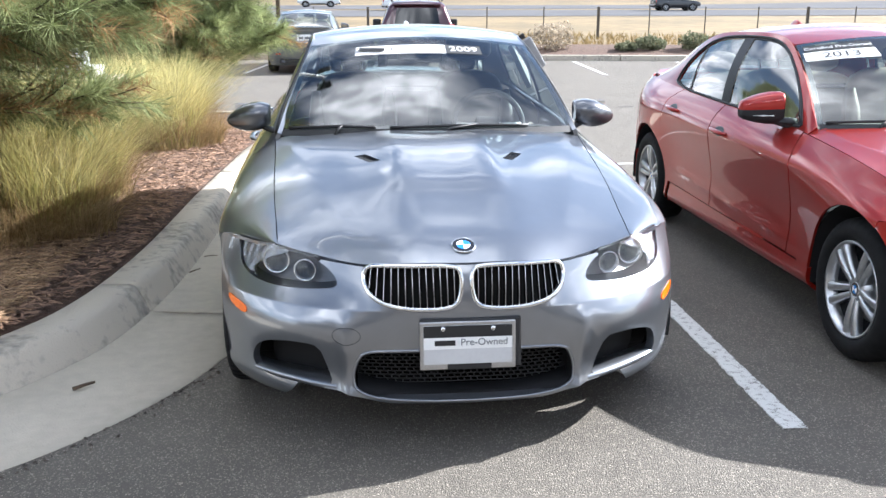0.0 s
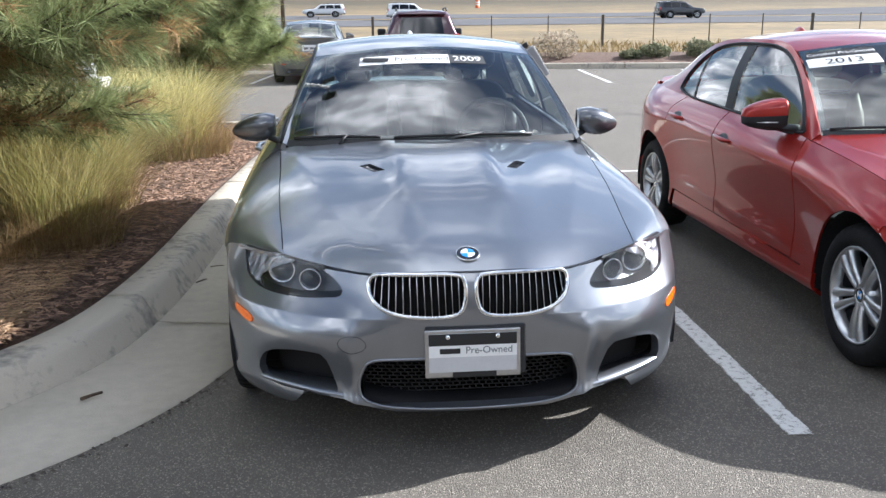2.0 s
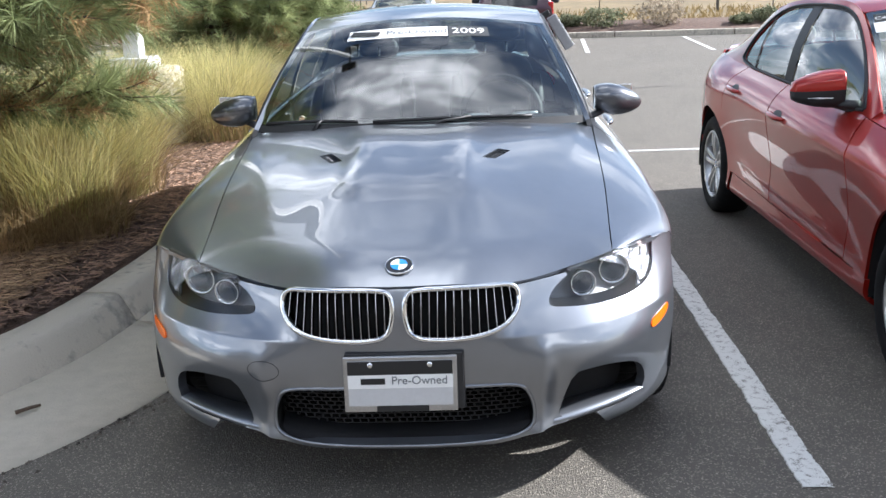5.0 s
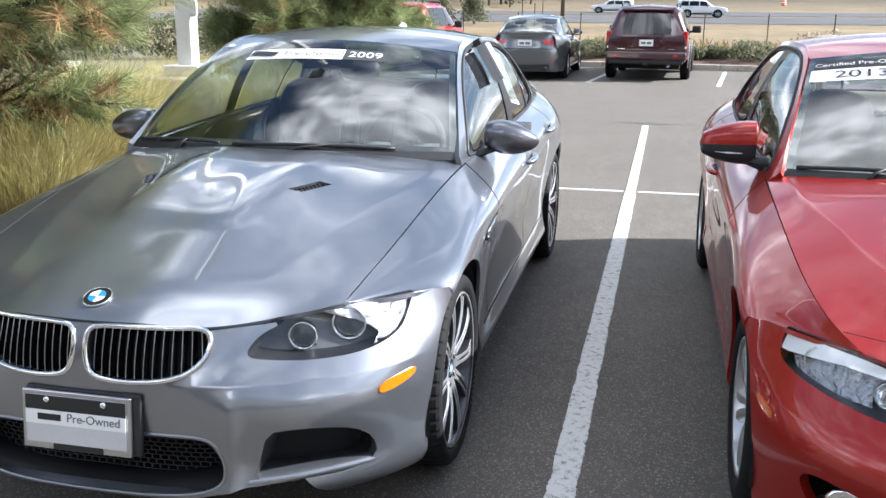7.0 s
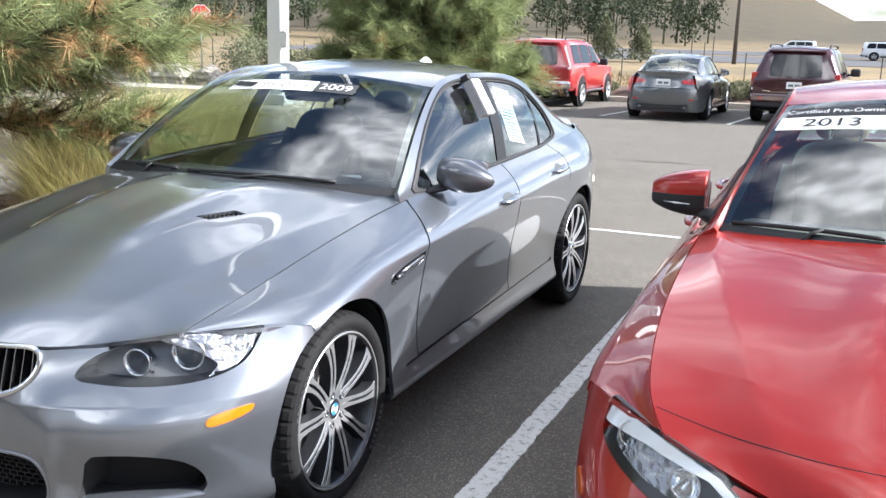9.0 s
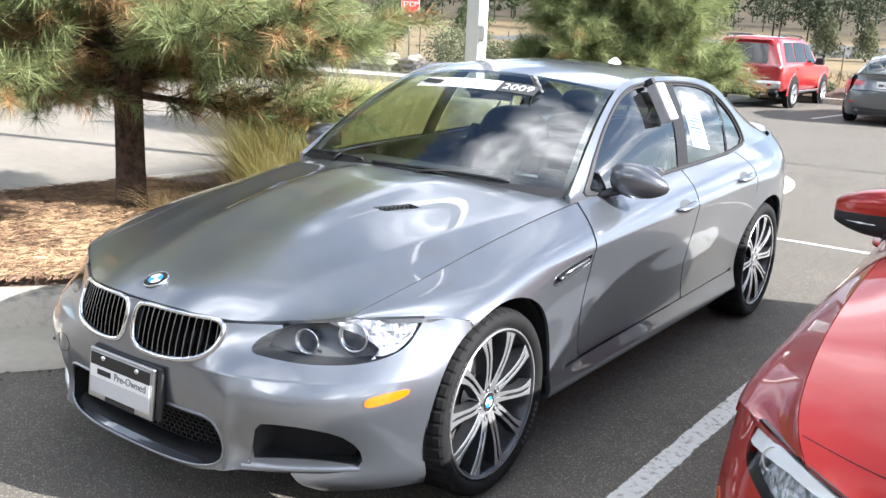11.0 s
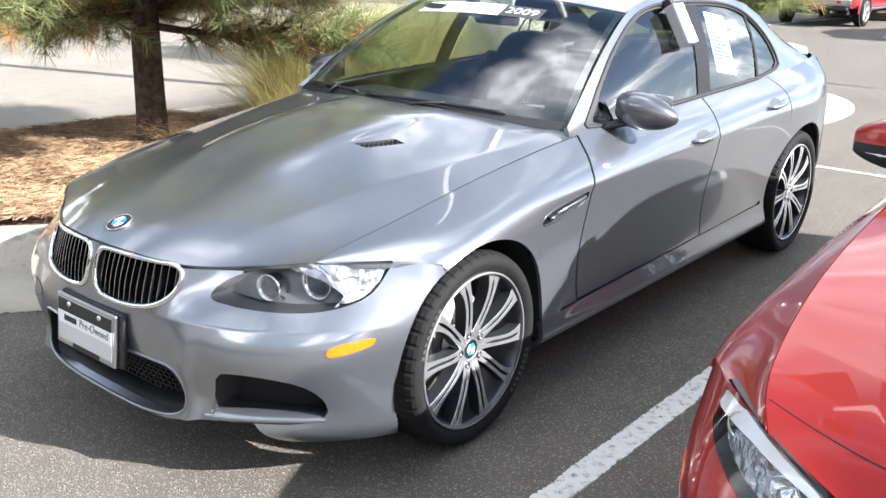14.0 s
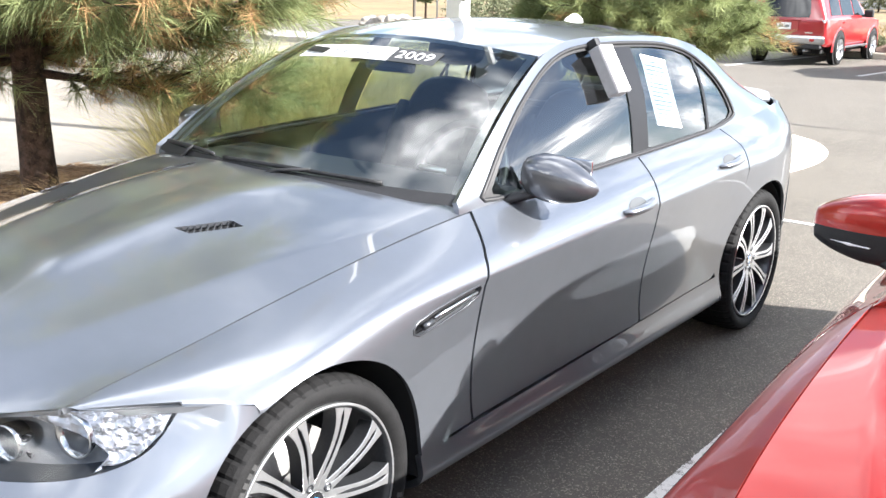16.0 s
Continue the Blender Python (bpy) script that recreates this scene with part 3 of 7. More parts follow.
def wheel_star(parent, m, radius=0.318, spokes=5, mat=None):
    """Silver alloy wheel with five broad split spokes on a taller tyre."""
    mat = mat or SILVER
    w = part("wheel", bmesh.new(), RUBBER, parent, "silver alloy wheel with five split spokes", m=m)
    prof = [(0.08, 0.212), (0.104, 0.224), (0.112, 0.25), (0.112, 0.268), (0.105, 0.29), (0.09, 0.307), (0.06, 0.316), (0.03, 0.3175), (-0.03, 0.318), (-0.09, 0.307), (-0.112, 0.265), (-0.09, 0.212)]
    k = radius / 0.318
    v, f = lathe([(x, r * k) for x, r in prof], 120, lambda i, j: -0.004 if i % 3 == 0 and j in (4, 5, 6) else 0)
    link("tyre", v, f, RUBBER, w, "black rubber tyre")
    v, f = lathe([(x, r * k) for x, r in [(0.082, 0.215), (0.1, 0.2165), (0.103, 0.212), (0.098, 0.205), (0.04, 0.195), (-0.08, 0.19), (-0.085, 0.214)]], 64)
    link("rim", v, f, mat, w)
    v, f = lathe([(x, r * k) for x, r in [(0.05, 0.194), (-0.07, 0.188), (-0.07, 0.05)]], 48)
    link("barrel", v, f, GUNMETAL, w)
    v, f = lathe([(0.0, 0.05), (0.0, 0.15), (-0.022, 0.15), (-0.022, 0.05)], 40)
    link("brake_disc", v, f, DISC, w)
    v, f = lathe([(0.02, 0.08), (0.066, 0.07), (0.076, 0.05), (0.076, 0.034), (0.072, 0.033), (0.072, 0.0005)], 40)
    link("hub", v, f, mat, w)
    verts, faces = [], []
    for side in (-1, 1):
        rr = np.linspace(0.04, 0.207, 10) * k
        q = (rr - 0.04) / 0.167
        mid, half, face = side * (0.015 + 0.019 * q), 0.0135 + 0.0065 * q, 0.078 + 0.008 * np.sin(q * 3) + 0.014 * q
        base = len(verts)
        for r, c, h, x in zip(rr, mid, half, face):
            verts += [(x - 0.04, c - h * 1.2, r), (x - 0.008, c - h, r), (x, c - h * 0.55, r), (x, c + h * 0.55, r), (x - 0.008, c + h, r), (x - 0.04, c + h * 1.2, r)]
        for i in range(9):
            for j in range(6):
                a, b = base + i * 6 + j, base + i * 6 + (j + 1) % 6
                faces.append((a, a + 6, b + 6, b))
    spoke = link("spoke", verts, faces, mat, w, smooth=True)
    for n in range(1, spokes):
        s = spoke.copy()
        scene.collection.objects.link(s)
        s.matrix_basis = Matrix.Rotation(2 * math.pi * n / spokes, 4, "X")
    for n in range(5):
        a = 2 * math.pi * (n + 0.5) / 5
        v, f = lathe([(0.06, 0.011), (0.078, 0.0105), (0.078, 0.0003)], 10)
        link("wheel_bolt", v, f, GUNMETAL, w, m=Matrix.Translation((0, 0.05 * math.cos(a), 0.05 * math.sin(a))))
    roundel(w, Matrix.Translation((0.0735, 0, 0)), 0.0325)
    return w


SIDEWALL = material("sidewall_mark", (0.045, 0.045, 0.045), 0.6)
SPOKE = POLISHED
POLISHED_LIP = POLISHED


def mirror_housing(parent, side, paint, low, wedge=False):
    """Door mirror: a rounded shell on a short arm, with the glass facing back."""
    mir = part("door_mirror", bmesh.new(), paint, parent, "door mirror with a black foot")
    verts, faces, nu, nv = [], [], 28, 20
    for i in range(nu + 1):
        a = i / nu
        x = (0.79 + 0.205 * a) if wedge else (0.776 + 0.221 * a)
        # girth along the shell
        g = math.sin(math.pi * min(1.0, (0.30 if wedge else 0.13) + (0.66 if wedge else 0.87) * a)) ** (0.34 if wedge else 0.5) if a < 0.99 else 0.05
        hz, hy = (0.088 * g * (1.0 - 0.24 * a), 0.094 * g * (1 - 0.30 * a)) if wedge else (0.078 * g * (1.0 - 0.24 * a), 0.098 * g * (1 - 0.28 * a))
        for j in range(nv):
            w = 2 * math.pi * j / nv
            c, s = math.cos(w), math.sin(w)
            e = 0.58 if wedge else 0.70
            yy = math.copysign(abs(c) ** e, c) * hy
            if yy > 0:
                yy *= 0.42
            verts.append((side * x, 1.805 + 0.025 * a + yy, (1.003 if wedge else 0.988) - (0.012 if wedge else 0.030) * a + math.copysign(abs(s) ** e, s) * hz))
    for i in range(nu):
        for j in range(nv):
            q = (i * nv + j, i * nv + (j + 1) % nv, (i + 1) * nv + (j + 1) % nv, (i + 1) * nv + j)
            faces.append(q if side > 0 else q[::-1])
    faces += [tuple(range(nv)), tuple(nu * nv + j for j in range(nv))]
    lower = [q for n, q in enumerate(faces) if n < nu * nv and math.sin(2 * math.pi * (n % nv + .5) / nv) < -0.12] if wedge else []
    low_set = set(lower)
    link("shell", verts, [q for q in faces if q not in low_set], paint, mir)
    if lower:
        link("lower_shell", verts, lower, low, mir, "black lower shell")
        v, f = tube([(side * (.80 + .045 * k), 1.728 + .012 * k * k * .35, .968 - .001 * k) for k in range(4)], .006, sides=6)
        link("indicator", v, f, WHITE_ENAMEL, mir, "clear indicator strip")
    if wedge:
        v, f = tube([(side * .73, 1.71, .93), (side * .77, 1.74, .935), (side * .82, 1.78, .935), (side * .90, 1.80, .935)], [.042, .036, .03, .02], sides=12, flat=0.6)
        link("stalk", v, f, low, mir, "black mirror stalk")
    v, f = tube([(side * 0.72, 1.70, 0.90), (side * 0.76, 1.735, 0.915), (side * 0.80, 1.775, 0.925), (side * 0.85, 1.80, 0.94)], [0.03, 0.026, 0.024, 0.02], sides=12, flat=0.55)
    link("foot", v, f, low, mir, "black mirror foot")
    part("mirror_glass", box((0.17, 0.006, 0.105), (side * 0.872, 1.8555, 0.985), 0.002), CHROME, mir, "mirror glass")
    return mir


def cushion_shape(outline, thick, m):
    """A padded slab: an outline in x and z, full in the middle and drawn in towards front and back."""
    p = rounded(outline, 3)
    c, n = p.mean(0), len(p)
    verts, faces = [], []
    for y, k in ((-.5, .80), (-.42, .92), (-.22, 1.0), (.22, 1.0), (.42, .92), (.5, .80)):
        for q in p:
            x, z = c + (q - c) * k
            verts.append(m @ Vector((x, y * thick, z)))
    for r in range(5):
        faces += [(r * n + i, r * n + (i + 1) % n, (r + 1) * n + (i + 1) % n, (r + 1) * n + i) for i in range(n)]
    faces += [tuple(range(n))[::-1], tuple(5 * n + i for i in range(n))]
    return verts, faces


def seat(parent, x, y, mat, wide=0.5):
    """A car seat: cushion, shaped backrest with side bolsters, headrest on two posts."""
    s = part("seat", bmesh.new(), mat, parent)
    part("cushion", box((wide, 0.52, 0.16), (x, y, 0.48), 0.05), mat, s)
    h = wide / 2
    if wide < 0.8:
        lean = pose(x, y + 0.24, 0.52, -20)
        v, f = cushion_shape([(-h, 0), (-h - .01, .28), (-h + .03, .50), (-.16, .64), (.16, .64), (h - .03, .50), (h + .01, .28), (h, 0)], .13, lean)
        back = link("backrest", v, f, mat, s)
        for d in (-1, 1):
            v, f = tube([tuple(lean @ Vector((d * (h - .03), -.06, z))) for z in (.04, .2, .36, .5)], [.03, .045, .045, .025], sides=8)
            link("bolster", v, f, mat, back)
        v, f = cushion_shape([(-.13, .70), (-.145, .78), (-.12, .90), (.12, .90), (.145, .78), (.13, .70)], .11, pose(x, y + 0.24, 0.52, -17))
        link("headrest", v, f, mat, s)
        for d in (-0.06, 0.06):
            v, f = tube([tuple(lean @ Vector((d, 0, z))) for z in (.60, .74)], 0.007)
            link("headrest_post", v, f, CHROME, s)
    else:
        lean = pose(x, y + 0.24, 0.52, -22)
        v, f = cushion_shape([(-h, 0), (-h, .45), (-h + .08, .58), (h - .08, .58), (h, .45), (h, 0)], .14, lean)
        link("backrest", v, f, mat, s)
        for d in (-0.38, 0.38):
            v, f = cushion_shape([(d - .13, .58), (d - .13, .72), (d + .13, .72), (d + .13, .58)], .09, lean)
            link("headrest", v, f, mat, s)
    return s


def mesh_grid(f, s0, s1, z0, z1, cell, mat, parent, name, depth):
    """Black honeycomb insert behind an opening."""
    verts, faces = [], []
    rows, n = int((z1 - z0) / cell[1]), int((s1 - s0) / cell[0])
    for r in range(rows + 1):
        for c in range(n):
            s, z = s0 + (c + 0.5 * (r % 2)) * cell[0], z0 + r * cell[1]
            p, e = f([s], [z])[0], f([s + cell[0] * 0.86], [z])[0]
            d = np.array((0, depth, 0))
            h = np.array((0, 0, cell[1] * 0.13))
            for a, b in ((p, e), (p, f([s - cell[0] * 0.07], [z + cell[1]])[0])):
                w = h if a is p and b is e else np.array((0.0028, 0, 0))
                k = len(verts)
                verts += [a + d - w, b + d - w, b + d + w, a + d + w, a + d - w + (0, 0.02, 0), b + d - w + (0, 0.02, 0), b + d + w + (0, 0.02, 0), a + d + w + (0, 0.02, 0)]
                faces += [(k, k + 1, k + 2, k + 3), (k, k + 4, k + 5, k + 1), (k + 3, k + 2, k + 6, k + 7)]
    return link(name, verts, faces, mat, parent, smooth=False)


def saloon(name, label, m, paint, kind, fine=1.0):
    """A four-door saloon. kind: 'sport' (grey, vented bonnet), 'plain' (red), 'far' (seen from behind only)."""
    sport, far = kind == "sport", kind == "far"
    car = thing(name, label, "car", m, "cars in the car park")
    S = Shape(0.0, 0.0, .007 if sport else .015, .016 if sport else 0.0, .014 if sport else 0.0, 0.0 if sport else 1.0)
    F, N, B, C = S.flank, S.nose, S.bonnet, S.cabin
    axle_f, axle_r = ((0.80, 0.327), (3.561, 0.334)) if sport else ((0.80, 0.318), (3.62, 0.318))
    sy, st, ss, sz = 0.014 * fine, 0.09 * fine, 0.07 * fine, 0.0085 * fine
    # bonnet
    vent = dense([(.362, .608), (.428, .612), (.512, .700), (.446, .708)], np.array((.01, .01)))
    holes = [vent, vent * (-1, 1)] if sport else []
    if not far:
        outline = dense([(-.9975, 0), (.9975, 0), (.9975, 1), (-.9975, 1)], np.array((.02, .01)))
        bonnet = panel("bonnet", sheet(B, outline, (.013 * fine, .008 * fine), holes), paint, car, "smooth painted bonnet")
        if not sport:
            q = np.linspace(-.985, .985, 60)
            v, f = tube(B(q, .075 + .03 * (1 - q * q)) - (0, 0, .0015), .0024, sides=5)
            link("bonnet_gap", v, f, DARK, bonnet, "dark gap across the bonnet's front edge")
        for h in holes:
            panel("bonnet_vent", sheet(B, h, (.01, .006), (), -0.016), DARK, bonnet, "black vent grille", 0.0)
            c, d = h.mean(0), np.array((.12, .13)) * (math.copysign(1, h[:, 0].mean()), 1)
            for k in range(9):
                q = -0.34 + 0.085 * k
                a, b = c + d * q + (0.035 * np.sign(c[0]), -0.03), c + d * q + (-0.03 * np.sign(c[0]), 0.015)
                v, f = tube(B([a[0], b[0]], [a[1], b[1]]) - (0, 0, 0.006), 0.0022, sides=5)
                link("vent_rib", v, f, GUNMETAL, bonnet)
    # front bumper
    if not far:
        z = np.linspace(.158, .655, 26)
        y = axle_f[0] - np.sqrt(.372 ** 2 - (z - axle_f[1]) ** 2)
        sarch = np.array([level(lambda a, b: N(b, a), [zz], [yy], 3.5, 7, axis=1)[0] for zz, yy in zip(z, y)])
        side_up = list(zip(sarch, z))
        lamp = [(5.05, .688), (4.6, .635), (4.15, .60), (3.52, .570), (2.88, .567), (2.41, .575), (2.06, .588), (2.28, .638), (2.75, .667)] if sport else \
            [(5.05, .688), (4.85, .640), (4.55, .612), (3.6, .584), (2.8, .564), (2.2, .568), (1.72, .592), (1.78, .622), (2.75, .667)]
        for _ in range(2):
            a = np.array(lamp)
            cut_ = np.stack([a[:-1] * .75 + a[1:] * .25, a[:-1] * .25 + a[1:] * .75], 1).reshape(-1, 2)
            lamp = [tuple(a[0])] + [tuple(q) for q in cut_] + [tuple(a[-1])]
        half = ([(0, .178), (1.3, .188), (2.1, .228), (2.95, .236), (3.2, .195), (3.5, .158)] if sport else [(0, .175), (1.5, .175), (2.5, .172), (3.5, .168)]) + side_up + [(6.55, .668), (5.65, .685)] + lamp + [(1.72, .660), (.9, .676), (0, .677)]
        outline = half + [(-a, b) for a, b in half[-2:0:-1]]
        kidney = rounded([(.08, .60), (.10, .666), (.30, .675), (.80, .675), (1.30, .671), (1.68, .668), (1.75, .635), (1.66, .588), (1.45, .553), (1.10, .535), (.56, .531), (.17, .543)], 2) if sport else \
            rounded([(.12, .60), (.14, .662), (.40, .673), (1.30, .668), (1.62, .655), (1.66, .60), (1.45, .545), (1.1, .53), (.5, .53), (.2, .54)], 2)
        cuts = [kidney, kidney * (-1, 1)]
        if sport:
            centre = [(0, .388), (1.2, .385), (1.66, .380), (1.78, .345), (1.87, .285), (1.83, .228), (1.3, .202), (0, .193)]
            mouth = rounded(centre + [(-a, b) for a, b in centre[-2:0:-1]], 2)
            outer = rounded([(2.40, .392), (2.7, .398), (3.1, .394), (3.6, .372), (3.90, .328), (4.05, .262), (3.7, .236), (2.9, .234), (2.22, .238), (2.28, .30)], 1)
            cuts += [mouth, outer, outer * (-1, 1)]
        else:
            centre = [(0, .37), (1.5, .37), (1.95, .345), (2.0, .29), (1.7, .235), (0, .225)]
            mouth = rounded(centre + [(-a, b) for a, b in centre[-2:0:-1]], 2)
            outer = rounded([(2.5, .36), (3.3, .395), (4.0, .40), (4.15, .36), (3.7, .27), (2.9, .25), (2.5, .29)], 2)
            cuts += [mouth, outer, outer * (-1, 1)]
        bumper = panel("front_bumper", sheet(N, dense(outline, np.array((.1, .01))), (ss, sz), cuts), paint, car, "painted front bumper with dark openings", 0.03)

        def deep(outline_, depth, mat, nm, parent):
            return panel(nm, sheet(N, outline_, (.12, .014), (), -depth), mat, parent, "", 0.0)
        for c in cuts[2:]:
            deep(c, 0.095, DARK, "cavity", bumper)
            # turned-in walls of the opening
            p0 = N(c[:, 0], c[:, 1])
            p1 = p0 + (0, 0.105, 0)
            n = len(c)
            link("opening_wall", list(p0) + list(p1), [(i, (i + 1) % n, n + (i + 1) % n, n + i) for i in range(n)], DARK, bumper)
        if sport:
            v, f = tube(N(mouth[:, 0], mouth[:, 1]) + (0, 0.001, 0), 0.006, closed=True, sides=8, axis=(0, 1, 0))
            link("mouth_bead", v, f, paint, bumper, "painted bead round the lower opening")
            # tray sloping back from the lip to the mesh, its shade put in as black
            q = np.linspace(-1.80, 1.80, 41)
            low = .1935 + .0095 * (np.abs(q) / 1.3) ** 2 + .012 * np.clip((np.abs(q) - 1.4) / .4, 0, 1) ** 2
            front = N(q, low) + (0, .003, .001)
            verts = [p + d for p in front for d in ((0, 0, 0), (0, .035, .012), (0, .078, .046), (0, .08, -.01))]
            link("lip_tray", verts, [(4 * i + j, 4 * i + 4 + j, 4 * i + 5 + j, 4 * i + 1 + j) for i in range(40) for j in range(3)], BLACK_PLASTIC, bumper, "tray behind the lip, blackened for the shade in the opening")
        mesh_grid(N, -1.78, 1.74, .24 if sport else .235, .39, (.12, .0135), MESH_BLACK, bumper, "lower_mesh", 0.07 if sport else 0.035)
        for sgn in (1, -1):
            if sport:
                # painted blade across the lower part of each outer opening
                q = np.linspace(2.16, 4.02, 16)
                verts, faces = [], []
                for k in q:
                    e = (k - 2.16) / 1.86
                    a = N([sgn * k], [.240 + .012 * e])[0]
                    verts += [a + (0, -.004, -.004), a + (0, .002, .006), a + (0, .075, .012 + .018 * (1 - e)), a + (0, .090, -.02), a + (0, .004, -.014)]
                for k in range(15):
                    for j in range(5):
                        a, b = k * 5 + j, k * 5 + (j + 1) % 5
                        faces.append((a, b, b + 5, a + 5) if sgn > 0 else (a, a + 5, b + 5, b))
                link("blade", verts, faces, paint, bumper, "painted blade in the lower opening")
            else:
                p = N([sgn * 3.35], [.325])[0] + (0, 0.035, 0)
                fog = part("fog_lamp", bmesh.new(), CHROME, bumper, "round fog lamp", m=Matrix.Translation(p) @ pose(0, 0, 0, 0, 0, -90 + sgn * 20))
                v, f = lathe([(0.0, 0.052), (0.008, 0.05), (0.01, 0.044)], 28)
                link("fog_lamp_ring", v, f, CHROME, fog)
                v, f = lathe([(0.009, 0.044), (-0.005, 0.03), (-0.02, 0.0005)], 28)
                link("fog_lamp_bowl", v, f, CHROME, fog)
                v, f = lathe([(0.0095, 0.044), (0.014, 0.025), (0.015, 0.0005)], 28)
                link("fog_lamp_glass", v, f, LENS, fog)
        # kidneys
        for k, sgn in zip(cuts[:2], (1, -1)):
            g = part("kidney_grille", bmesh.new(), CHROME, car, "chrome-framed grille with upright slats")
            ring = N(k[:, 0], k[:, 1]) + (0, -0.002, 0)
            v, f = tube(ring, 0.0082 if sport else 0.0115, closed=True, sides=10, axis=(0, 1, 0))
            link("grille_frame", v, f, CHROME, g, "bright chrome frame")
            deep(k, 0.05, DARK, "grille_back", g)
            ks = np.linspace(k[:, 0].min(), k[:, 0].max(), 15)[1:-1]
            for s in ks:
                zz = [b for a, b, c, d in zip(k[:, 0], k[:, 1], np.roll(k[:, 0], -1), np.roll(k[:, 1], -1)) if (a > s) != (c > s)]
                if len(zz) < 2:
                    continue
                zl = np.linspace(min(zz), max(zz), 9)
                p = N(np.full(9, s), zl)
                verts, faces = [], []
                for i in range(9):
                    for dx, dy in ((-.0010, .005), (.0010, .005), (.0018, .035), (-.0018, .035)):
                        verts.append(p[i] + (dx, dy + 0.0018, 0))
                for i in range(8):
                    for j in range(4):
                        a, b = i * 4 + j, i * 4 + (j + 1) % 4
                        faces.append((a, b, b + 4, a + 4))
                bar = link("slat", verts, faces, SATIN, g, smooth=False)
                bar.data.materials.append(GLOSS_BLACK)
                for face in bar.data.polygons:
                    face.material_index = 1 if face.index % 4 else 0
        # headlights
        top = [(2.32, .650), (2.75, .675), (3.3, .685), (4.02, .696), (5.02, .693)]
        lens_line = [(a, b) for a, b in lamp[1:-1]] + top
        lens = dense(lens_line, np.array((.05, .006)))
        bowls = ((2.78, .616, .041), (3.50, .632, .050)) if sport else ((2.95, .610, .036), (4.1, .637, .036))
        for sgn in (1, -1):
            h = part("headlight", bmesh.new(), LENS, car, "clear headlight with two round lamps")
            lo = lens * (sgn, 1)
            panel("lens", sheet(N, lo, (.05, .006), (), -0.001), LENS, h, "clear lens", 0.0)
            n = len(lo)
            p0 = N(lo[:, 0], lo[:, 1]) + (0, 0.003, 0)
            mid = p0.mean(0)
            p1 = mid + (p0 - mid) * 0.93 + (-0.02 * sgn, 0.075, -0.005)
            link("housing", list(p0) + list(p1), [(i, (i + 1) % n, n + (i + 1) % n, n + i) for i in range(n)], GLOSS_GREY, h, "dark lamp housing")
            inner = sheet(N, lo, (.06, .008), (), 0.0)
            p = mid + (inner[0] - mid) * 0.93 + (-0.02 * sgn, 0.075, -0.005)
            link("reflector", p, [tuple(q) for q in inner[1]], SATIN_GREY, h, "grey reflector")
            for s, zc, r in bowls:
                c = N([sgn * s], [zc])[0]
                face = Matrix.Translation(c + np.array((-0.014 * sgn, 0.040, 0.0))) @ pose(0, 0, 0, 0, 0, -90 + sgn * 12)
                lampm = part("lamp", bmesh.new(), CHROME, h, "round projector lamp", m=face)
                v, f = lathe([(-0.03, r * 0.9), (0.008, r), (0.013, r * 0.97), (0.008, r * 0.86), (0.0, r * 0.78)], 40)
                link("lamp_ring", v, f, CHROME, lampm)
                v, f = lathe([(0.0, r * 0.8), (0.01, r * 0.7), (0.018, r * 0.45), (0.021, 0.0005)], 32)
                link("lamp_glass", v, f, LENS, lampm)
                v, f = lathe([(0.0, r * 0.79), (-0.012, r * 0.6), (-0.028, 0.0005)], 32)
                link("lamp_bowl", v, f, (WHEEL_DARK if sport and r > 0.04 else SATIN_GREY if sport else CHROME), lampm)
            # bright outer reflector
            o = np.array([(3.55, .680), (4.1, .692), (5.0, .690), (4.62, .642), (4.15, .606), (3.62, .582), (3.86, .612), (3.80, .65)] if sport else [(3.35, .664), (4.1, .676), (4.95, .684), (4.7, .640), (4.4, .616), (3.6, .596), (3.1, .592), (3.2, .622)]) * (sgn, 1)
            panel("side_reflector", sheet(N, dense(o, np.array((.1, .01))), (.1, .01), (), -0.008 if sport else -0.03), FACET, h, "bright facetted side reflector", 0.01)
            if not sport:
                brow = np.array([(5.0, .686), (4.02, .684), (2.75, .664), (1.9, .612), (2.0, .606), (2.8, .650), (3.9, .655), (4.82, .636)]) * (sgn, 1)
                panel("brow", sheet(N, dense(brow, np.array((.1, .01))), (.1, .006), (), -0.006), WHITE_ENAMEL, h, "bright strip along the top", 0.01)
            # amber side marker
            am = np.array([(3.97, .462), (3.95, .488), (4.65, .502), (4.80, .494), (4.75, .477), (4.12, .456)] if sport else [(4.75, .47), (4.72, .50), (5.2, .52), (5.3, .50)]) * (sgn, 1)
            panel("side_marker", sheet(N, rounded(am, 2), (.05, .006), (), 0.004), AMBER if sport else AMBER_DARK, car, "amber side marker", 0.006)
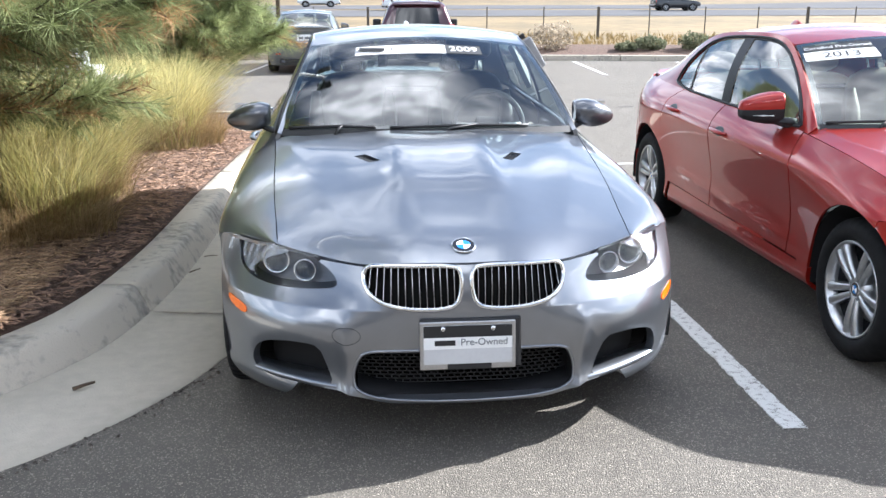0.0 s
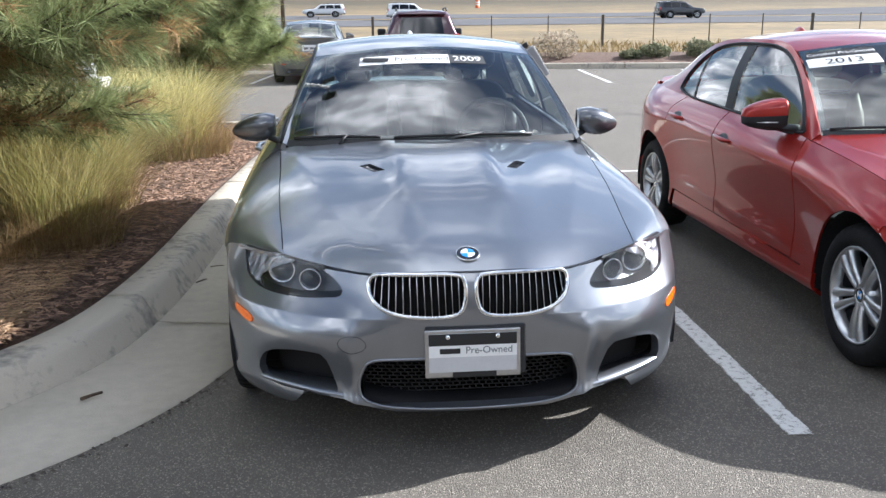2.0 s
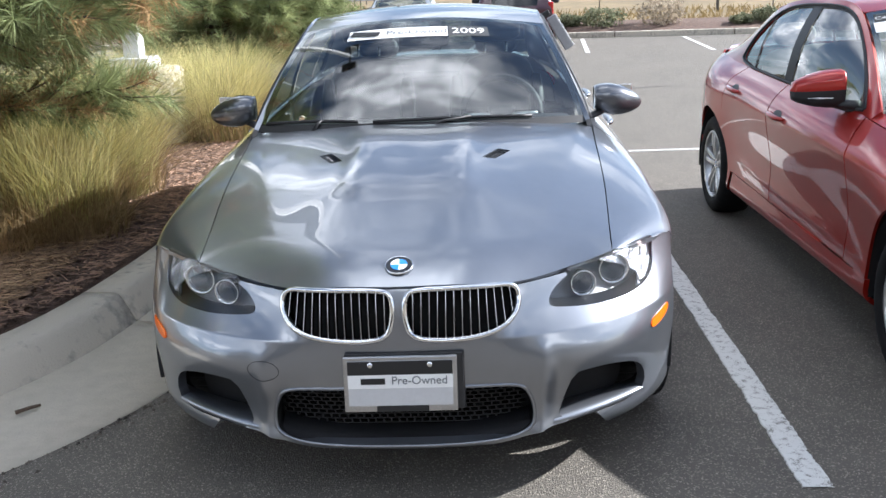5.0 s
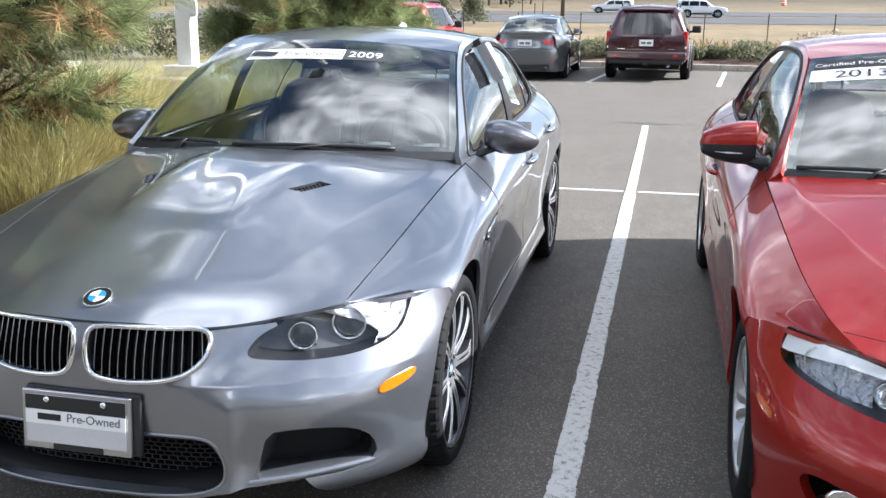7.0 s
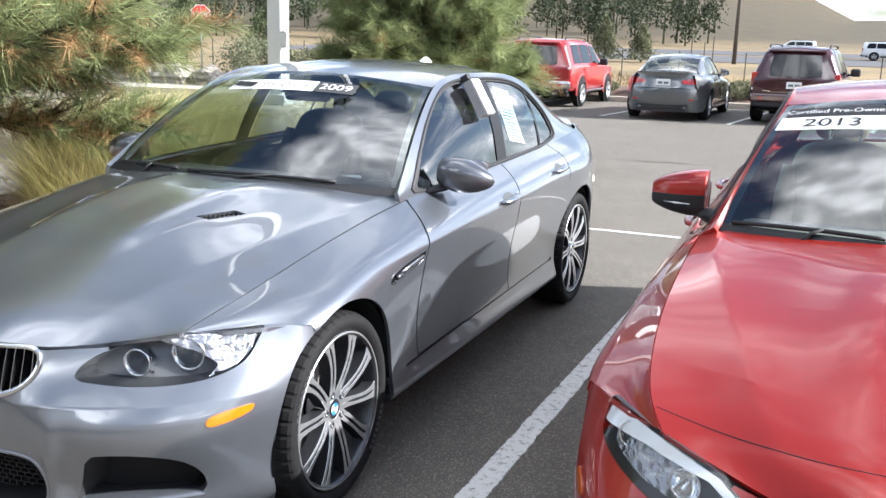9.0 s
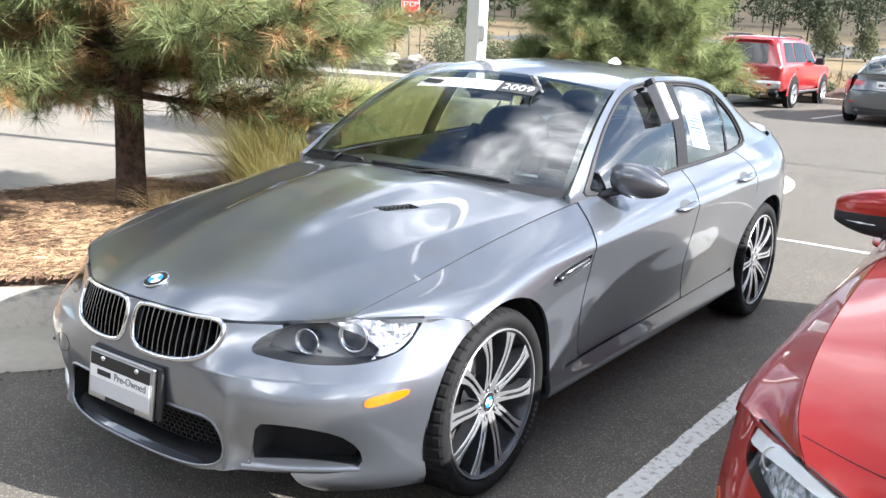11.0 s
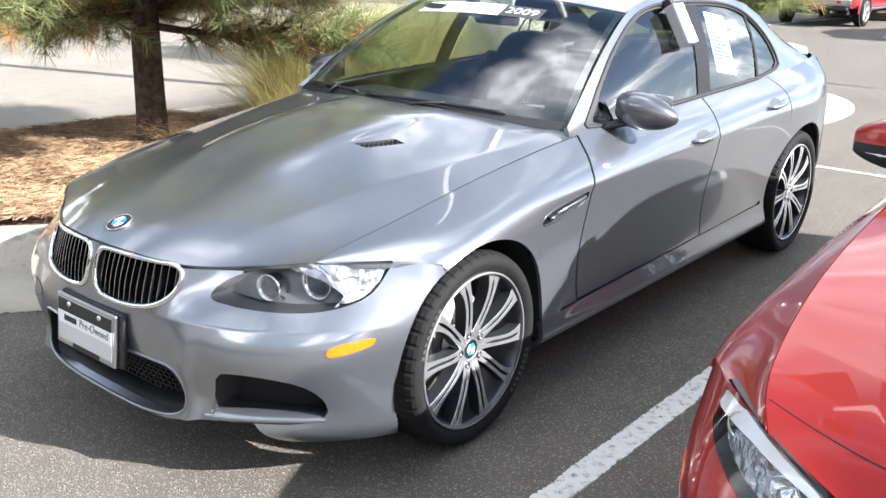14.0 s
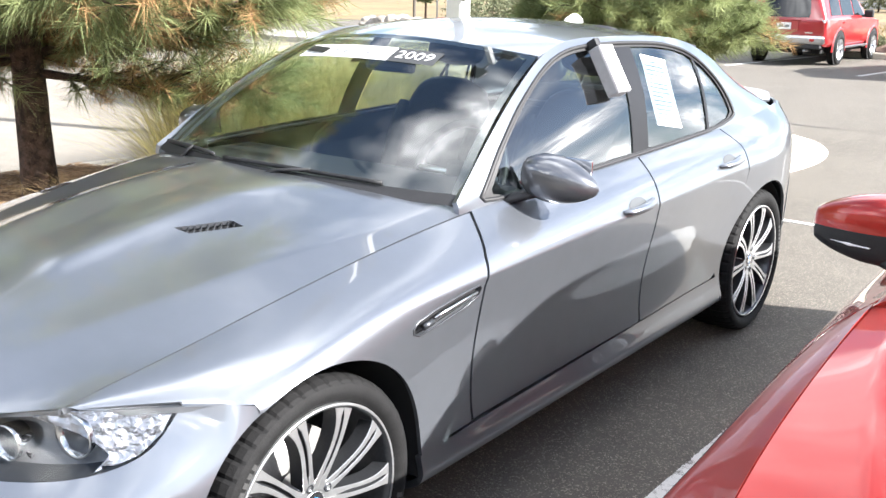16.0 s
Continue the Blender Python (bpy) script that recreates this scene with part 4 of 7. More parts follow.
    # flanks
    for mir in (False, True):
        if not far:
            a1 = arch(F, axle_f, .372, 59.5, 180 + 16, 0.0, 4.6)
            out = [(.303, 5.93), (.325, 4.95), (.39, 4.28), (.476, 4.02), (.56, 3.97), (.606, 3.92)] + [tuple(q) for q in a1] + \
                [(1.30, 1.93), (1.408, 1.93), (1.402, 3.0), (1.405, 4.3), (1.44, 5.0), (1.538, 5.97), (1.2, 5.985), (.8, 5.985), (.5, 5.985)]
            cut = []
            if sport:
                cut = [rounded([(1.095, 3.93), (1.13, 4.16), (1.38, 4.38), (1.394, 4.31), (1.38, 4.02), (1.14, 3.80)], 1)]
            fen = panel("front_wing", sheet(F, dense(out, np.array((.03, .1))), (sy, st), cut), paint, car, "painted front wing", mirror=mir)
            for c in cut:
                panel("wing_vent", sheet(F, c, (.01, .03), (), -0.014), BLACK_PLASTIC, fen, "dark side vent", 0.0, mirror=mir)
                p = F(c[:, 0], c[:, 1]) * (-1 if mir else 1, 1, 1)
                v, f = tube(p, 0.0026, closed=True, sides=6, axis=(1, 0, 0))
                link("vent_trim", v, f, GUNMETAL, fen)
                bar = F([1.19, 1.25, 1.31, 1.372], [4.05, 4.10, 4.15, 4.21]) * (-1 if mir else 1, 1, 1)
                v, f = tube(bar, [0.005, 0.007, 0.007, 0.006], sides=8, axis=(1, 0, 0))
                link("vent_bar", v, f, SATIN, fen, "satin bar")
                v, f = tube(F([1.14, 1.18], [3.98, 4.01]) * (-1 if mir else 1, 1, 1) + ((-.004 if mir else .004), 0, 0), 0.009, sides=8, axis=(1, 0, 0))
                link("vent_mark", v, f, GUNMETAL, fen)
            fd = [(1.418, 1.96), (2.452, 2.04), (2.45, 4.3), (2.47, 5.0), (2.515, 6.0), (1.552, 6.0), (1.452, 5.0), (1.415, 4.3), (1.411, 3.0)]
            panel("front_door", sheet(F, dense(fd, np.array((.03, .1))), (sy, st)), paint, car, "painted front door", mirror=mir)
        rr = arch(F, axle_r, .425, 5, 50, 0.0, 4.6, 12)[::-1]
        rd = [(2.462, 2.04), (3.09, 2.12)] + [tuple(q) for q in rr[::-1]] + [(3.30, 4.6), (3.31, 5.2), (3.27, 6.0), (2.525, 6.0), (2.48, 5.0), (2.46, 4.3)]
        panel("rear_door", sheet(F, dense(rd, np.array((.03, .1))), (sy, st)), paint, car, "painted rear door", mirror=mir)
        ra = arch(F, axle_r, .38, -20, 190, 0.0, 4.6)
        fl = arch(F, axle_r, .433, 8, 50, 0.0, 4.6, 12)
        q4 = [tuple(q) for q in fl] + [(3.308, 4.6), (3.319, 5.2), (3.28, 6.0), (3.9, 6.0), (4.35, 6.0), (4.38, 5.0), (4.3, 4.05), (4.0, 3.95), (3.98, 1.5)] + [tuple(q) for q in ra[::-1]]
        quarter = panel("rear_wing", sheet(F, dense(q4, np.array((.03, .1))), (sy, st)), paint, car, "painted rear wing", mirror=mir)
        inner = [(3.95, 3.2), (4.3, 3.2), (4.4, 4.2), (4.4, 5.9), (3.95, 5.9)]
        panel("rear_corner", sheet(F, dense(inner, np.array((.05, .2))), (.04, .2), (), -0.006), paint, car, "painted rear corner", 0.0, mirror=mir)
        sk = [(1.172, .05), (3.185, .05), (3.17, 1.0), (3.155, 2.1), (2.3, 1.99), (1.6, 1.9), (1.166, 1.86)]
        panel("side_skirt", sheet(F, dense(sk, np.array((.03, .1))), (sy, st * .7)), paint, car, "painted side skirt", 0.02, mirror=mir)
        # cabin side and its glass
        dlo = rounded([(1.56, .015), (2.1, .015), (2.6, .015), (3.485, .015), (3.49, .30), (3.43, .64), (3.29, .86), (3.05, .925), (2.75, .94), (2.45, .94), (2.20, .93), (2.02, .905), (1.845, .855), (1.67, .66)], 2)
        core = dlo.mean(0)
        pane = core + (dlo - core) * (.970, .915)
        pane[:, 1] = np.where(dlo[:, 1] < .1, dlo[:, 1] + .022, pane[:, 1])
        pane[:, 0] += .030 * np.clip((2.05 - pane[:, 0]) / .1, 0, 1) * np.clip(pane[:, 1] / .3, 0, 1)
        edge = [(1.50, -.01), (2.2, -.01), (2.9, -.01), (3.5, -.01), (4.08, -.01), (4.08, 1), (3.9, 1), (3.5, 1), (2.8, 1), (2.2, 1), (1.9, 1), (1.6, 1), (1.50, 1)]
        panel("cabin_frame", sheet(C, dense(edge, np.array((.02, .05))), (sy, .022 * fine), [dlo]), paint, car, "painted roof rail and pillars", 0.02, mirror=mir)
        # panes are what is left of the opening between the posts
        posts = [1.5, (2.50, 2.60), (2.62, 2.73), (3.16, 3.265), (3.185, 3.29), 3.6]

        def between(lo, hi):
            keep = []
            for a, b in dense(pane, np.array((.02, .04))):
                l = lo if isinstance(lo, float) else lo[0] + (lo[1] - lo[0]) * b / .9
                h = hi if isinstance(hi, float) else hi[0] + (hi[1] - hi[0]) * b / .9
                keep.append((min(max(a, l), h), b))
            return np.array(keep)
        for lo, hi in ((posts[0], posts[1]), (posts[2], posts[3]), (posts[4], posts[5])):
            panel("side_window", sheet(C, between(lo, hi), (.012, .03), (), -0.009), SIDE_GLASS, car, "tinted side window", 0.0, mirror=mir)
        for lo, hi in ((posts[1], posts[2]), (posts[3], posts[4])):
            panel("window_post", sheet(C, between(lo, hi), (.012, .03), (), -0.005), POST_BLACK, car, "satin black window post", 0.0, mirror=mir)
        panel("window_frame", sheet(C, dlo, (.010, .02), [pane], -0.004), BLACK_PLASTIC, car, "black window frame", 0.0, mirror=mir)
        ring = C(dlo[:, 0], dlo[:, 1]) * (-1 if mir else 1, 1, 1)
        v, f = tube(ring, 0.0075, closed=True, sides=6, axis=(1, 0, 0))
        link("window_seal", v, f, BLACK_PLASTIC, car)
        # handles
        for yy, tt in ((2.20, 4.66), (3.03, 4.86)):
            if far:
                continue
            k = -1 if mir else 1
            p = F(np.linspace(yy, yy + .22, 9), np.linspace(tt, tt + .06, 9)) * (k, 1, 1)
            bow = np.sin(np.linspace(0, math.pi, 9)) ** 0.5 * 0.028
            hd = part("door_handle", bmesh.new(), paint, car, "painted bar handle")
            v, f = tube(p + np.stack([k * bow, 0 * bow, 0 * bow], 1), [.007, .012, .014, .0145, .0145, .0145, .014, .012, .007], sides=10, flat=1.25, axis=(1, 0, 0))
            link("handle_bar", v, f, paint, hd)
            # flat dark oval on the door paints the shade behind the bar
            w = np.linspace(0, 2 * math.pi, 24, endpoint=False)
            cup = np.stack([yy + .105 + .062 * np.cos(w), tt + .04 + .23 * np.sin(w)], 1)
            panel("handle_cup_shade", sheet(F, cup, (.01, .04), (), 0.0012), HANDLE_SHADE, hd, "dark oval painted as the finger recess's shade", 0.0, mirror=mir)
        # wheels and their wells
        k = -1 if mir else 1
        for (yy, zz), xx in ((axle_f, .762), (axle_r, .768)):
            if far and yy < 2:
                continue
            spin = 17 + 40 * (yy > 2) + 23 * mir
            mw = Matrix.Translation((k * xx, yy, zz)) @ (Matrix() if k > 0 else pose(0, 0, 0, 0, 0, 180)) @ pose(0, 0, 0, spin)
            (wheel_twin if sport else wheel_star)(car, mw, zz)
            aa = np.radians(np.linspace(-12, 192, 30))
            v = [(x * k, -r * math.cos(a), r * math.sin(a)) for a in aa for x, r in ((.50, .10), (.50, .37), (.865, .376))]
            f = [(3 * i + j, 3 * i + j + 1, 3 * i + j + 4, 3 * i + j + 3) for i in range(29) for j in range(2)]
            link("wheel_well", v, f, DARK, car, m=Matrix.Translation((0, yy, zz)))
        if not far:
            mirror_housing(car, k, paint if not sport else GREY_DARK, BLACK_PLASTIC, not sport)
    # roof, screens, boot, tail
    u = np.linspace(-1, 1, 25)
    rf = [(x * .572, 2.03 + .10 * x * x) for x in u] + [(.572, 2.6), (.572, 3.0)] + [(x * .568, 3.46 - .05 * x * x) for x in u[::-1]] + [(-.572, 3.0), (-.572, 2.6)]
    panel("roof", sheet(S.roof, dense(rf, np.array((.04, .04))), (.02 * fine, .02 * fine)), paint, car, "smooth painted roof")
    sq = dense([(-1, 0), (1, 0), (1, 1), (-1, 1)], np.array((.03, .03)))
    glass = panel("windscreen", sheet(S.screen, sq * (.985, 1), (.03, .03)), SCREEN_GLASS, car, "large clear windscreen", 0.0)
    # black band round the screen
    for a, b in (((-.985, 0.0), (.985, .02)), ((-.985, .965), (.985, 1.0)), ((-.985, 0), (-.945, 1)), ((.945, 0), (.985, 1))):
        panel("screen_band", sheet(S.screen, dense([a, (b[0], a[1]), b, (a[0], b[1])], np.array((.03, .03))), (.02, .02), (), -0.003), GLOSS_BLACK, glass, "", 0.0)
    panel("rear_screen", sheet(S.back, sq * (.97, 1), (.04, .04)), SIDE_GLASS, car, "tinted rear screen", 0.0)
    bt = [(-.60, 4.03), (.60, 4.03), (.63, 4.25), (.55, 4.44), (.3, 4.525), (0, 4.535), (-.3, 4.525), (-.55, 4.44), (-.63, 4.25)]
    panel("boot_lid", sheet(S.boot, dense(bt, np.array((.03, .03))), (.025 * fine, .02 * fine)), paint, car, "painted boot lid")
    T = S.tail
    up = [(-4.1, .685), (4.1, .685), (4.0, .80), (3.7, .92), (3.0, 1.0), (-3.0, 1.0), (-3.7, .92), (-4.0, .80)]
    panel("boot_face", sheet(T, dense(up, np.array((.1, .03))), (.08, .012)), paint, car, "painted boot face")
    lo = [(-4.98, .19), (4.98, .19), (4.98, .68), (-4.98, .68)]
    panel("rear_bumper", sheet(T, dense(lo, np.array((.1, .03))), (.08, .012)), paint, car, "painted rear bumper", 0.02)
    for k in (1, -1):
        tl = np.array([(1.25, .79), (1.3, .875), (2.4, .90), (3.6, .905), (4.3, .86), (4.1, .80), (3.3, .775), (2.2, .77)]) * (k, 1)
        panel("tail_light", sheet(T, rounded(tl, 2), (.08, .012), (), 0.006), RED_LENS, car, "red tail light", 0.01)
    # belly, engine space, cabin floor
    for size, at in (((1.24, 4.0, .26), (0, 2.3, .31)), ((1.58, 1.9, .16), (0, 2.18, .26)), ((1.16, 1.0, .26), (0, .76, .46))):
        part("underbody", box(size, at, .02), DARK, car)
    # inside
    part("dashboard", box((1.38, .44, .16), (0, 1.72, .83), .05, segments=3), LEATHER if sport else TRIM_CLOTH, car, "dark dashboard")
    for x in (-.36, .36):
        seat(car, x, 2.42, LEATHER if sport else BEIGE)
    seat(car, 0, 3.18, LEATHER if sport else BEIGE, 1.2)
    part("parcel_shelf", box((1.2, .5, .03), (0, 3.72, .96), .01), LEATHER, car)
    if not far:
        w = np.linspace(0, 2 * math.pi, 32, endpoint=False)
        tilt = pose(.36, 1.98, .90, 66)
        v, f = tube([tuple(tilt @ Vector((.185 * math.cos(a), .185 * math.sin(a), 0))) for a in w], 0.016, closed=True, sides=8)
        wheel_in = link("steering_wheel", v, f, LEATHER, car, "black steering wheel")
        part("steering_boss", box((.14, .12, .05), (0, -.01, -.02), .02, m=tilt), LEATHER, wheel_in)
        for a in (0, math.pi, -math.pi / 2):
            v, f = tube([tuple(tilt @ Vector((.04 * math.cos(a), .04 * math.sin(a), -.01))), tuple(tilt @ Vector((.18 * math.cos(a), .18 * math.sin(a), 0)))], .014, sides=6)
            link("steering_spoke", v, f, SATIN, wheel_in)
        part("inside_mirror", box((.24, .03, .07), (0, 2.02, 1.26), .02), BLACK_PLASTIC, car, "inside mirror")
    return car, S


GLOSS_GREY = material("lamp_housing_grey", (0.03, 0.031, 0.033), 0.3, 0.3, vary=0.2, scale=20)
SATIN_GREY = material("lamp_reflector_grey", (0.13, 0.13, 0.132), 0.3, 0.5, vary=0.2, scale=30)
FACET = material("facet_reflector", (0.36, 0.37, 0.40), 0.16, 0.95, bump=0.9, bump_scale=38)
AMBER_DARK = material("amber_lens_dark", (0.5, 0.10, 0.01), 0.2, coat=0.6)
HANDLE_SHADE = material("recess_shade_grey", (0.07, 0.075, 0.08), 0.5, 0.4)
GREY_DARK = material("grey_metallic_mirror", (0.12, 0.125, 0.14), 0.32, 0.75, vary=0.06, scale=2.0, coat=1.0)

sport_car, SHAPE = saloon("sports_saloon", "dark grey metallic sports saloon parked beside a kerbed planting bed", pose(0, 0, 0), GREY, "sport")
red_car, RED_SHAPE = saloon("red_saloon", "glossy red saloon parked beside the grey car", pose(2.64, -0.07, 0), RED, "plain")

# ---- fittings of the grey car ----
def frame_on(f, a, b, up=(0, 0, 1), off=0.0, eps=0.01):
    """A pose on surface f: x along its level direction, y up along it, z outwards."""
    p = f([a], [b])[0]
    da, db = f([a + eps], [b])[0] - p, f([a], [b + eps])[0] - p
    n = Vector(np.cross(da, db)).normalized()
    if n.dot(Vector(p) - Vector((0, 2.2, 0.45))) < 0:
        n = -n
    x = Vector(up).cross(n).normalized()
    y = n.cross(x)
    return Matrix.Translation(Vector(p) + n * off) @ Matrix((x, y, n)).transposed().to_4x4()


def screen_note(car, S, u0, u1, v0, v1, mat, label, off=0.003):
    o = dense([(u0, v0), (u1, v0), (u1, v1), (u0, v1)], np.array((.02, .02)))
    return panel("screen_sticker", sheet(S.screen, o, (.02, .012), (), off), mat, car, label, 0.0)


def fit_badge(car, S):
    m = frame_on(S.bonnet, 0.0, 0.058, off=0.003)
    roundel(car, m @ Matrix(((0, 1, 0), (0, 0, 1), (1, 0, 0))).to_4x4(), 0.041)


def wipers(car, S, spans, pivots):
    for (u0, u1), pv in zip(spans, pivots):
        w = part("wiper", bmesh.new(), BLACK_PLASTIC, car, "black wiper")
        us = np.linspace(u0, u1, 14)
        vs = 0.014 + 0.010 * np.sin(np.linspace(0, 3.14, 14)) + 0.004 * np.linspace(0, 1, 14)
        p = S.screen(us, vs) + (0, -0.005, 0.008)
        v, f = tube(p, 0.0055, sides=6, flat=1.4)
        link("blade", v, f, BLACK_PLASTIC, w)
        k = p[8]
        v, f = tube([S.screen([pv], [-.035])[0] + (0, -.01, .0), S.screen([pv * .6 + us[8] * .4], [0.0])[0] + (0, -.008, .012), k + (0, -.003, .006)], [.012, .009, .006], sides=8, flat=0.7)
        link("arm", v, f, BLACK_PLASTIC, w)
    o = dense([(-.97, -.045), (.97, -.045), (.97, .012), (-.97, .012)], np.array((.03, .02)))
    panel("scuttle", sheet(S.screen, o, (.04, .014), (), 0.004), BLACK_PLASTIC, car, "black scuttle panel", 0.0)


def aerial(car, S, paint, y=3.22):
    verts, faces = [], []
    for i, (yy, h, w) in enumerate(((0, .004, .006), (.03, .03, .022), (.07, .05, .026), (.11, .058, .024), (.15, .05, .018), (.165, .01, .012))):
        z = S.roof([0.0], [y + yy])[0][2]
        verts += [(-w, y + yy, z), (-w * .55, y + yy, z + h * .8), (0, y + yy, z + h), (w * .55, y + yy, z + h * .8), (w, y + yy, z)]
    for i in range(5):
        for j in range(4):
            a = i * 5 + j
            faces.append((a, a + 1, a + 6, a + 5))
    link("roof_aerial", verts, faces, paint, car, "fin aerial")


fit_badge(sport_car, SHAPE)
fit_badge(red_car, RED_SHAPE)
wipers(sport_car, SHAPE, ((-.93, -.36), (-.27, .66)), (-.62, .02))
wipers(red_car, RED_SHAPE, ((-.93, -.30), (-.25, .70)), (-.62, .05))
aerial(sport_car, SHAPE, WHITE_ENAMEL)
aerial(red_car, RED_SHAPE, RED)
# year banner at the top of each screen
screen_note(sport_car, SHAPE, -.565, .195, .760, .872, WHITE_PAPER, "white paper banner", 0.002)
screen_note(sport_car, SHAPE, .20, .505, .760, .872, BANNER_GREY, "dark grey year banner", 0.002)
def screen_words(text, size, mat, car, S, u, v, name, wide=1.0, off=0.004):
    """Words that follow the curve of a windscreen."""
    ob = letters(text, size, mat, car, Matrix(), name, 0.0, wide=1.0)
    n = len(ob.data.vertices)
    at = np.zeros(n * 3)
    ob.data.vertices.foreach_get("co", at)
    at = at.reshape(-1, 3)
    a, b = u + at[:, 0] * wide / (.720 - .142 * v), v + at[:, 1] / .764
    e = .01
    p = S.screen(a, b)
    nrm = np.cross(S.screen(a + e, b) - p, S.screen(a, b + e) - p)
    nrm /= np.linalg.norm(nrm, axis=1)[:, None]
    nrm *= np.sign(nrm[:, 2:])
    ob.data.vertices.foreach_set("co", (p + nrm * off).ravel())
    ob.data.update()
    return ob


screen_words("2009", 0.066, WHITE_PAPER, sport_car, SHAPE, .352, .815, "year", 1.15)
screen_words("Pre-Owned", 0.058, GREY_INK, sport_car, SHAPE, -.04, .815, "wording", 1.02)
part("maker_mark", box((.135, .036, .001), (0, 0, 0)), BLACK_INK, sport_car, "plain dark mark", m=frame_on(SHAPE.screen, -.43, .817, off=0.006))
screen_note(red_car, RED_SHAPE, -.945, -.375, .842, .93, BLACK_INK, "dark grey paper banner", 0.002)
screen_note(red_car, RED_SHAPE, -.96, -.37, .712, .835, WHITE_PAPER, "white year banner", 0.002)
screen_words("Certified Pre-Owned", 0.040, WHITE_PAPER, red_car, RED_SHAPE, -.66, .884, "wording", 0.98)
screen_words("2013", 0.078, BLACK_INK, red_car, RED_SHAPE, -.665, .772, "year", 1.25)
screen_note(sport_car, SHAPE, -.06, .06, .74, .79, GLOSS_BLACK, "black sensor patch", -0.006)

# front plate in its frame
plate = thing("number_plate", "dealer plate in a grey metal frame on the front bumper", "number plate", pose(0.0, -0.018, 0.413, -6))
part("bracket", box((.345, .018, .172), (.012, .002, .004), .006), BLACK_PLASTIC, plate)
part("plate_frame", box((.326, .012, .165), (0, -.014, 0), .004), SATIN, plate, "brushed grey metal frame")
part("plate_face", box((.300, .004, .132), (0, -.0205, .003), 0.0), PLATE_SILVER, plate, "silver plate face")
part("plate_band", box((.300, .002, .040), (0, -.0232, .049), 0.0), BLACK_INK, plate, "black band")
part("plate_band", box((.300, .002, .040), (0, -.0232, .009), 0.0), WHITE_PAPER, plate, "white band")
part("maker_mark", box((.070, .001, .018), (-.078, -.0246, .010), 0.0), BLACK_INK, plate, "plain black mark")
letters("Pre-Owned", .034, GREY_INK, plate, Matrix.Translation((.055, -.0248, .011)) @ pose(0, 0, 0, 90), "wording")
part("dealer_mark", box((.150, .001, .019), (.005, -.0208, -.072), 0.0), BLACK_INK, plate, "plain black mark on the frame")
for x in (-.085, .085):
    v, f = lathe([(0.0, .009), (.006, .008), (.008, .004), (.008, .0004)], 14)
    link("screw", v, f, CHROME, plate, m=Matrix.Translation((x, -.022, .058)) @ pose(0, 0, 0, 0, 0, -90))
# round tow-eye cover on the bumper
w = np.linspace(0, 2 * math.pi, 40, endpoint=False)
v, f = tube(SHAPE.nose(-1.93 + .22 * np.cos(w), .437 + .030 * np.sin(w)) + (0, -.0004, 0), 0.0009, closed=True, sides=5, axis=(0, 1, 0))
link("tow_cover_gap", v, f, DARK, sport_car)

# document box hung outside the front side window, sheet behind the rear one
PAPER_GREY = material("grey_card", (0.30, 0.30, 0.31), 0.7, vary=0.1, scale=10)
m = frame_on(SHAPE.cabin, 2.43, .70, off=0.032)
holder = thing("document_box", "white and grey document box hung on the side window", "document box", m)
part("case", box((.088, .185, .050), (0, 0, 0), .006), PAPER_GREY, holder)
part("cover", box((.080, .178, .003), (0, 0, .0265), .001), WHITE_PAPER, holder, "white cover sheet")
part("hook", box((.03, .03, .04), (0, .115, -.015), .004), BLACK_PLASTIC, holder)
m = frame_on(SHAPE.cabin, 2.86, .50, off=-0.02)
paper = thing("paper_sheet", "white printed sheet behind the rear side window", "paper", m @ pose(0, 0, 0, 0, 0, -10))
part("sheet", box((.20, .29, .002), (0, 0, 0)), WHITE_PAPER, paper)
for k in range(14):
    part("text_bar", box((.15 if k % 4 else .09, .006, .001), (-.01 if k % 4 else -.04, .12 - k * .018, .0018)), GREY_INK, paper)

# ---- parked vehicles across the lane ----
SILVER_GREY = material("silver_grey_paint", (0.13, 0.138, 0.147), 0.35, 0.7, vary=0.05, scale=2, coat=1.0)
MAROON = material("maroon_paint", (0.05, 0.006, 0.014), 0.35, 0.4, vary=0.08, scale=2, coat=1.0)
BRIGHT_RED = material("bright_red_paint", (0.36, 0.014, 0.018), 0.35, 0.2, vary=0.08, scale=2, coat=1.0)
DARK_GLASS = material("privacy_glass", (0.012, 0.013, 0.015), 0.06)


def rear_plate(parent, x, y, z, turn):
    p = part("rear_plate", bmesh.new(), WHITE_PAPER, parent, "white number plate with plain bars")
    part("plate", box((.31, .01, .155), (x, y, z), .004), WHITE_PAPER, p)
    for k in range(2):
        part("plate_bar", box((.10, .004, .05), (x - .065 + .13 * k, y + (.007 if turn else -.007), z), 0.0), GREY_INK, p)


sedan, FAR_SHAPE = saloon("grey_saloon", "silver-grey saloon parked nose-in at the far kerb", pose(-1.32, 22.70, 0, 0, 0, 179.5) @ Matrix.Diagonal((.98, 1.0, .98, 1)), SILVER_GREY, "plain", 1.9)
rear_plate(sedan, 0, 4.515, .80, True)
part("boot_gap", box((1.2, .01, .012), (0, 4.533, .688), 0.0), DARK, sedan)
part("bumper_insert", box((1.1, .03, .10), (0, 4.50, .30), .01), BLACK_PLASTIC, sedan, "black lower bumper insert")
for k in (-1, 1):
    v, f = tube([(k * .48, 4.35, .27), (k * .48, 4.535, .27)], .045, sides=14)
    link("exhaust_pipe", v, f, GUNMETAL, sedan)
    part("reflector", box((.20, .02, .03), (k * .55, 4.45, .45), .004), RED_LENS, sedan, "red reflector")


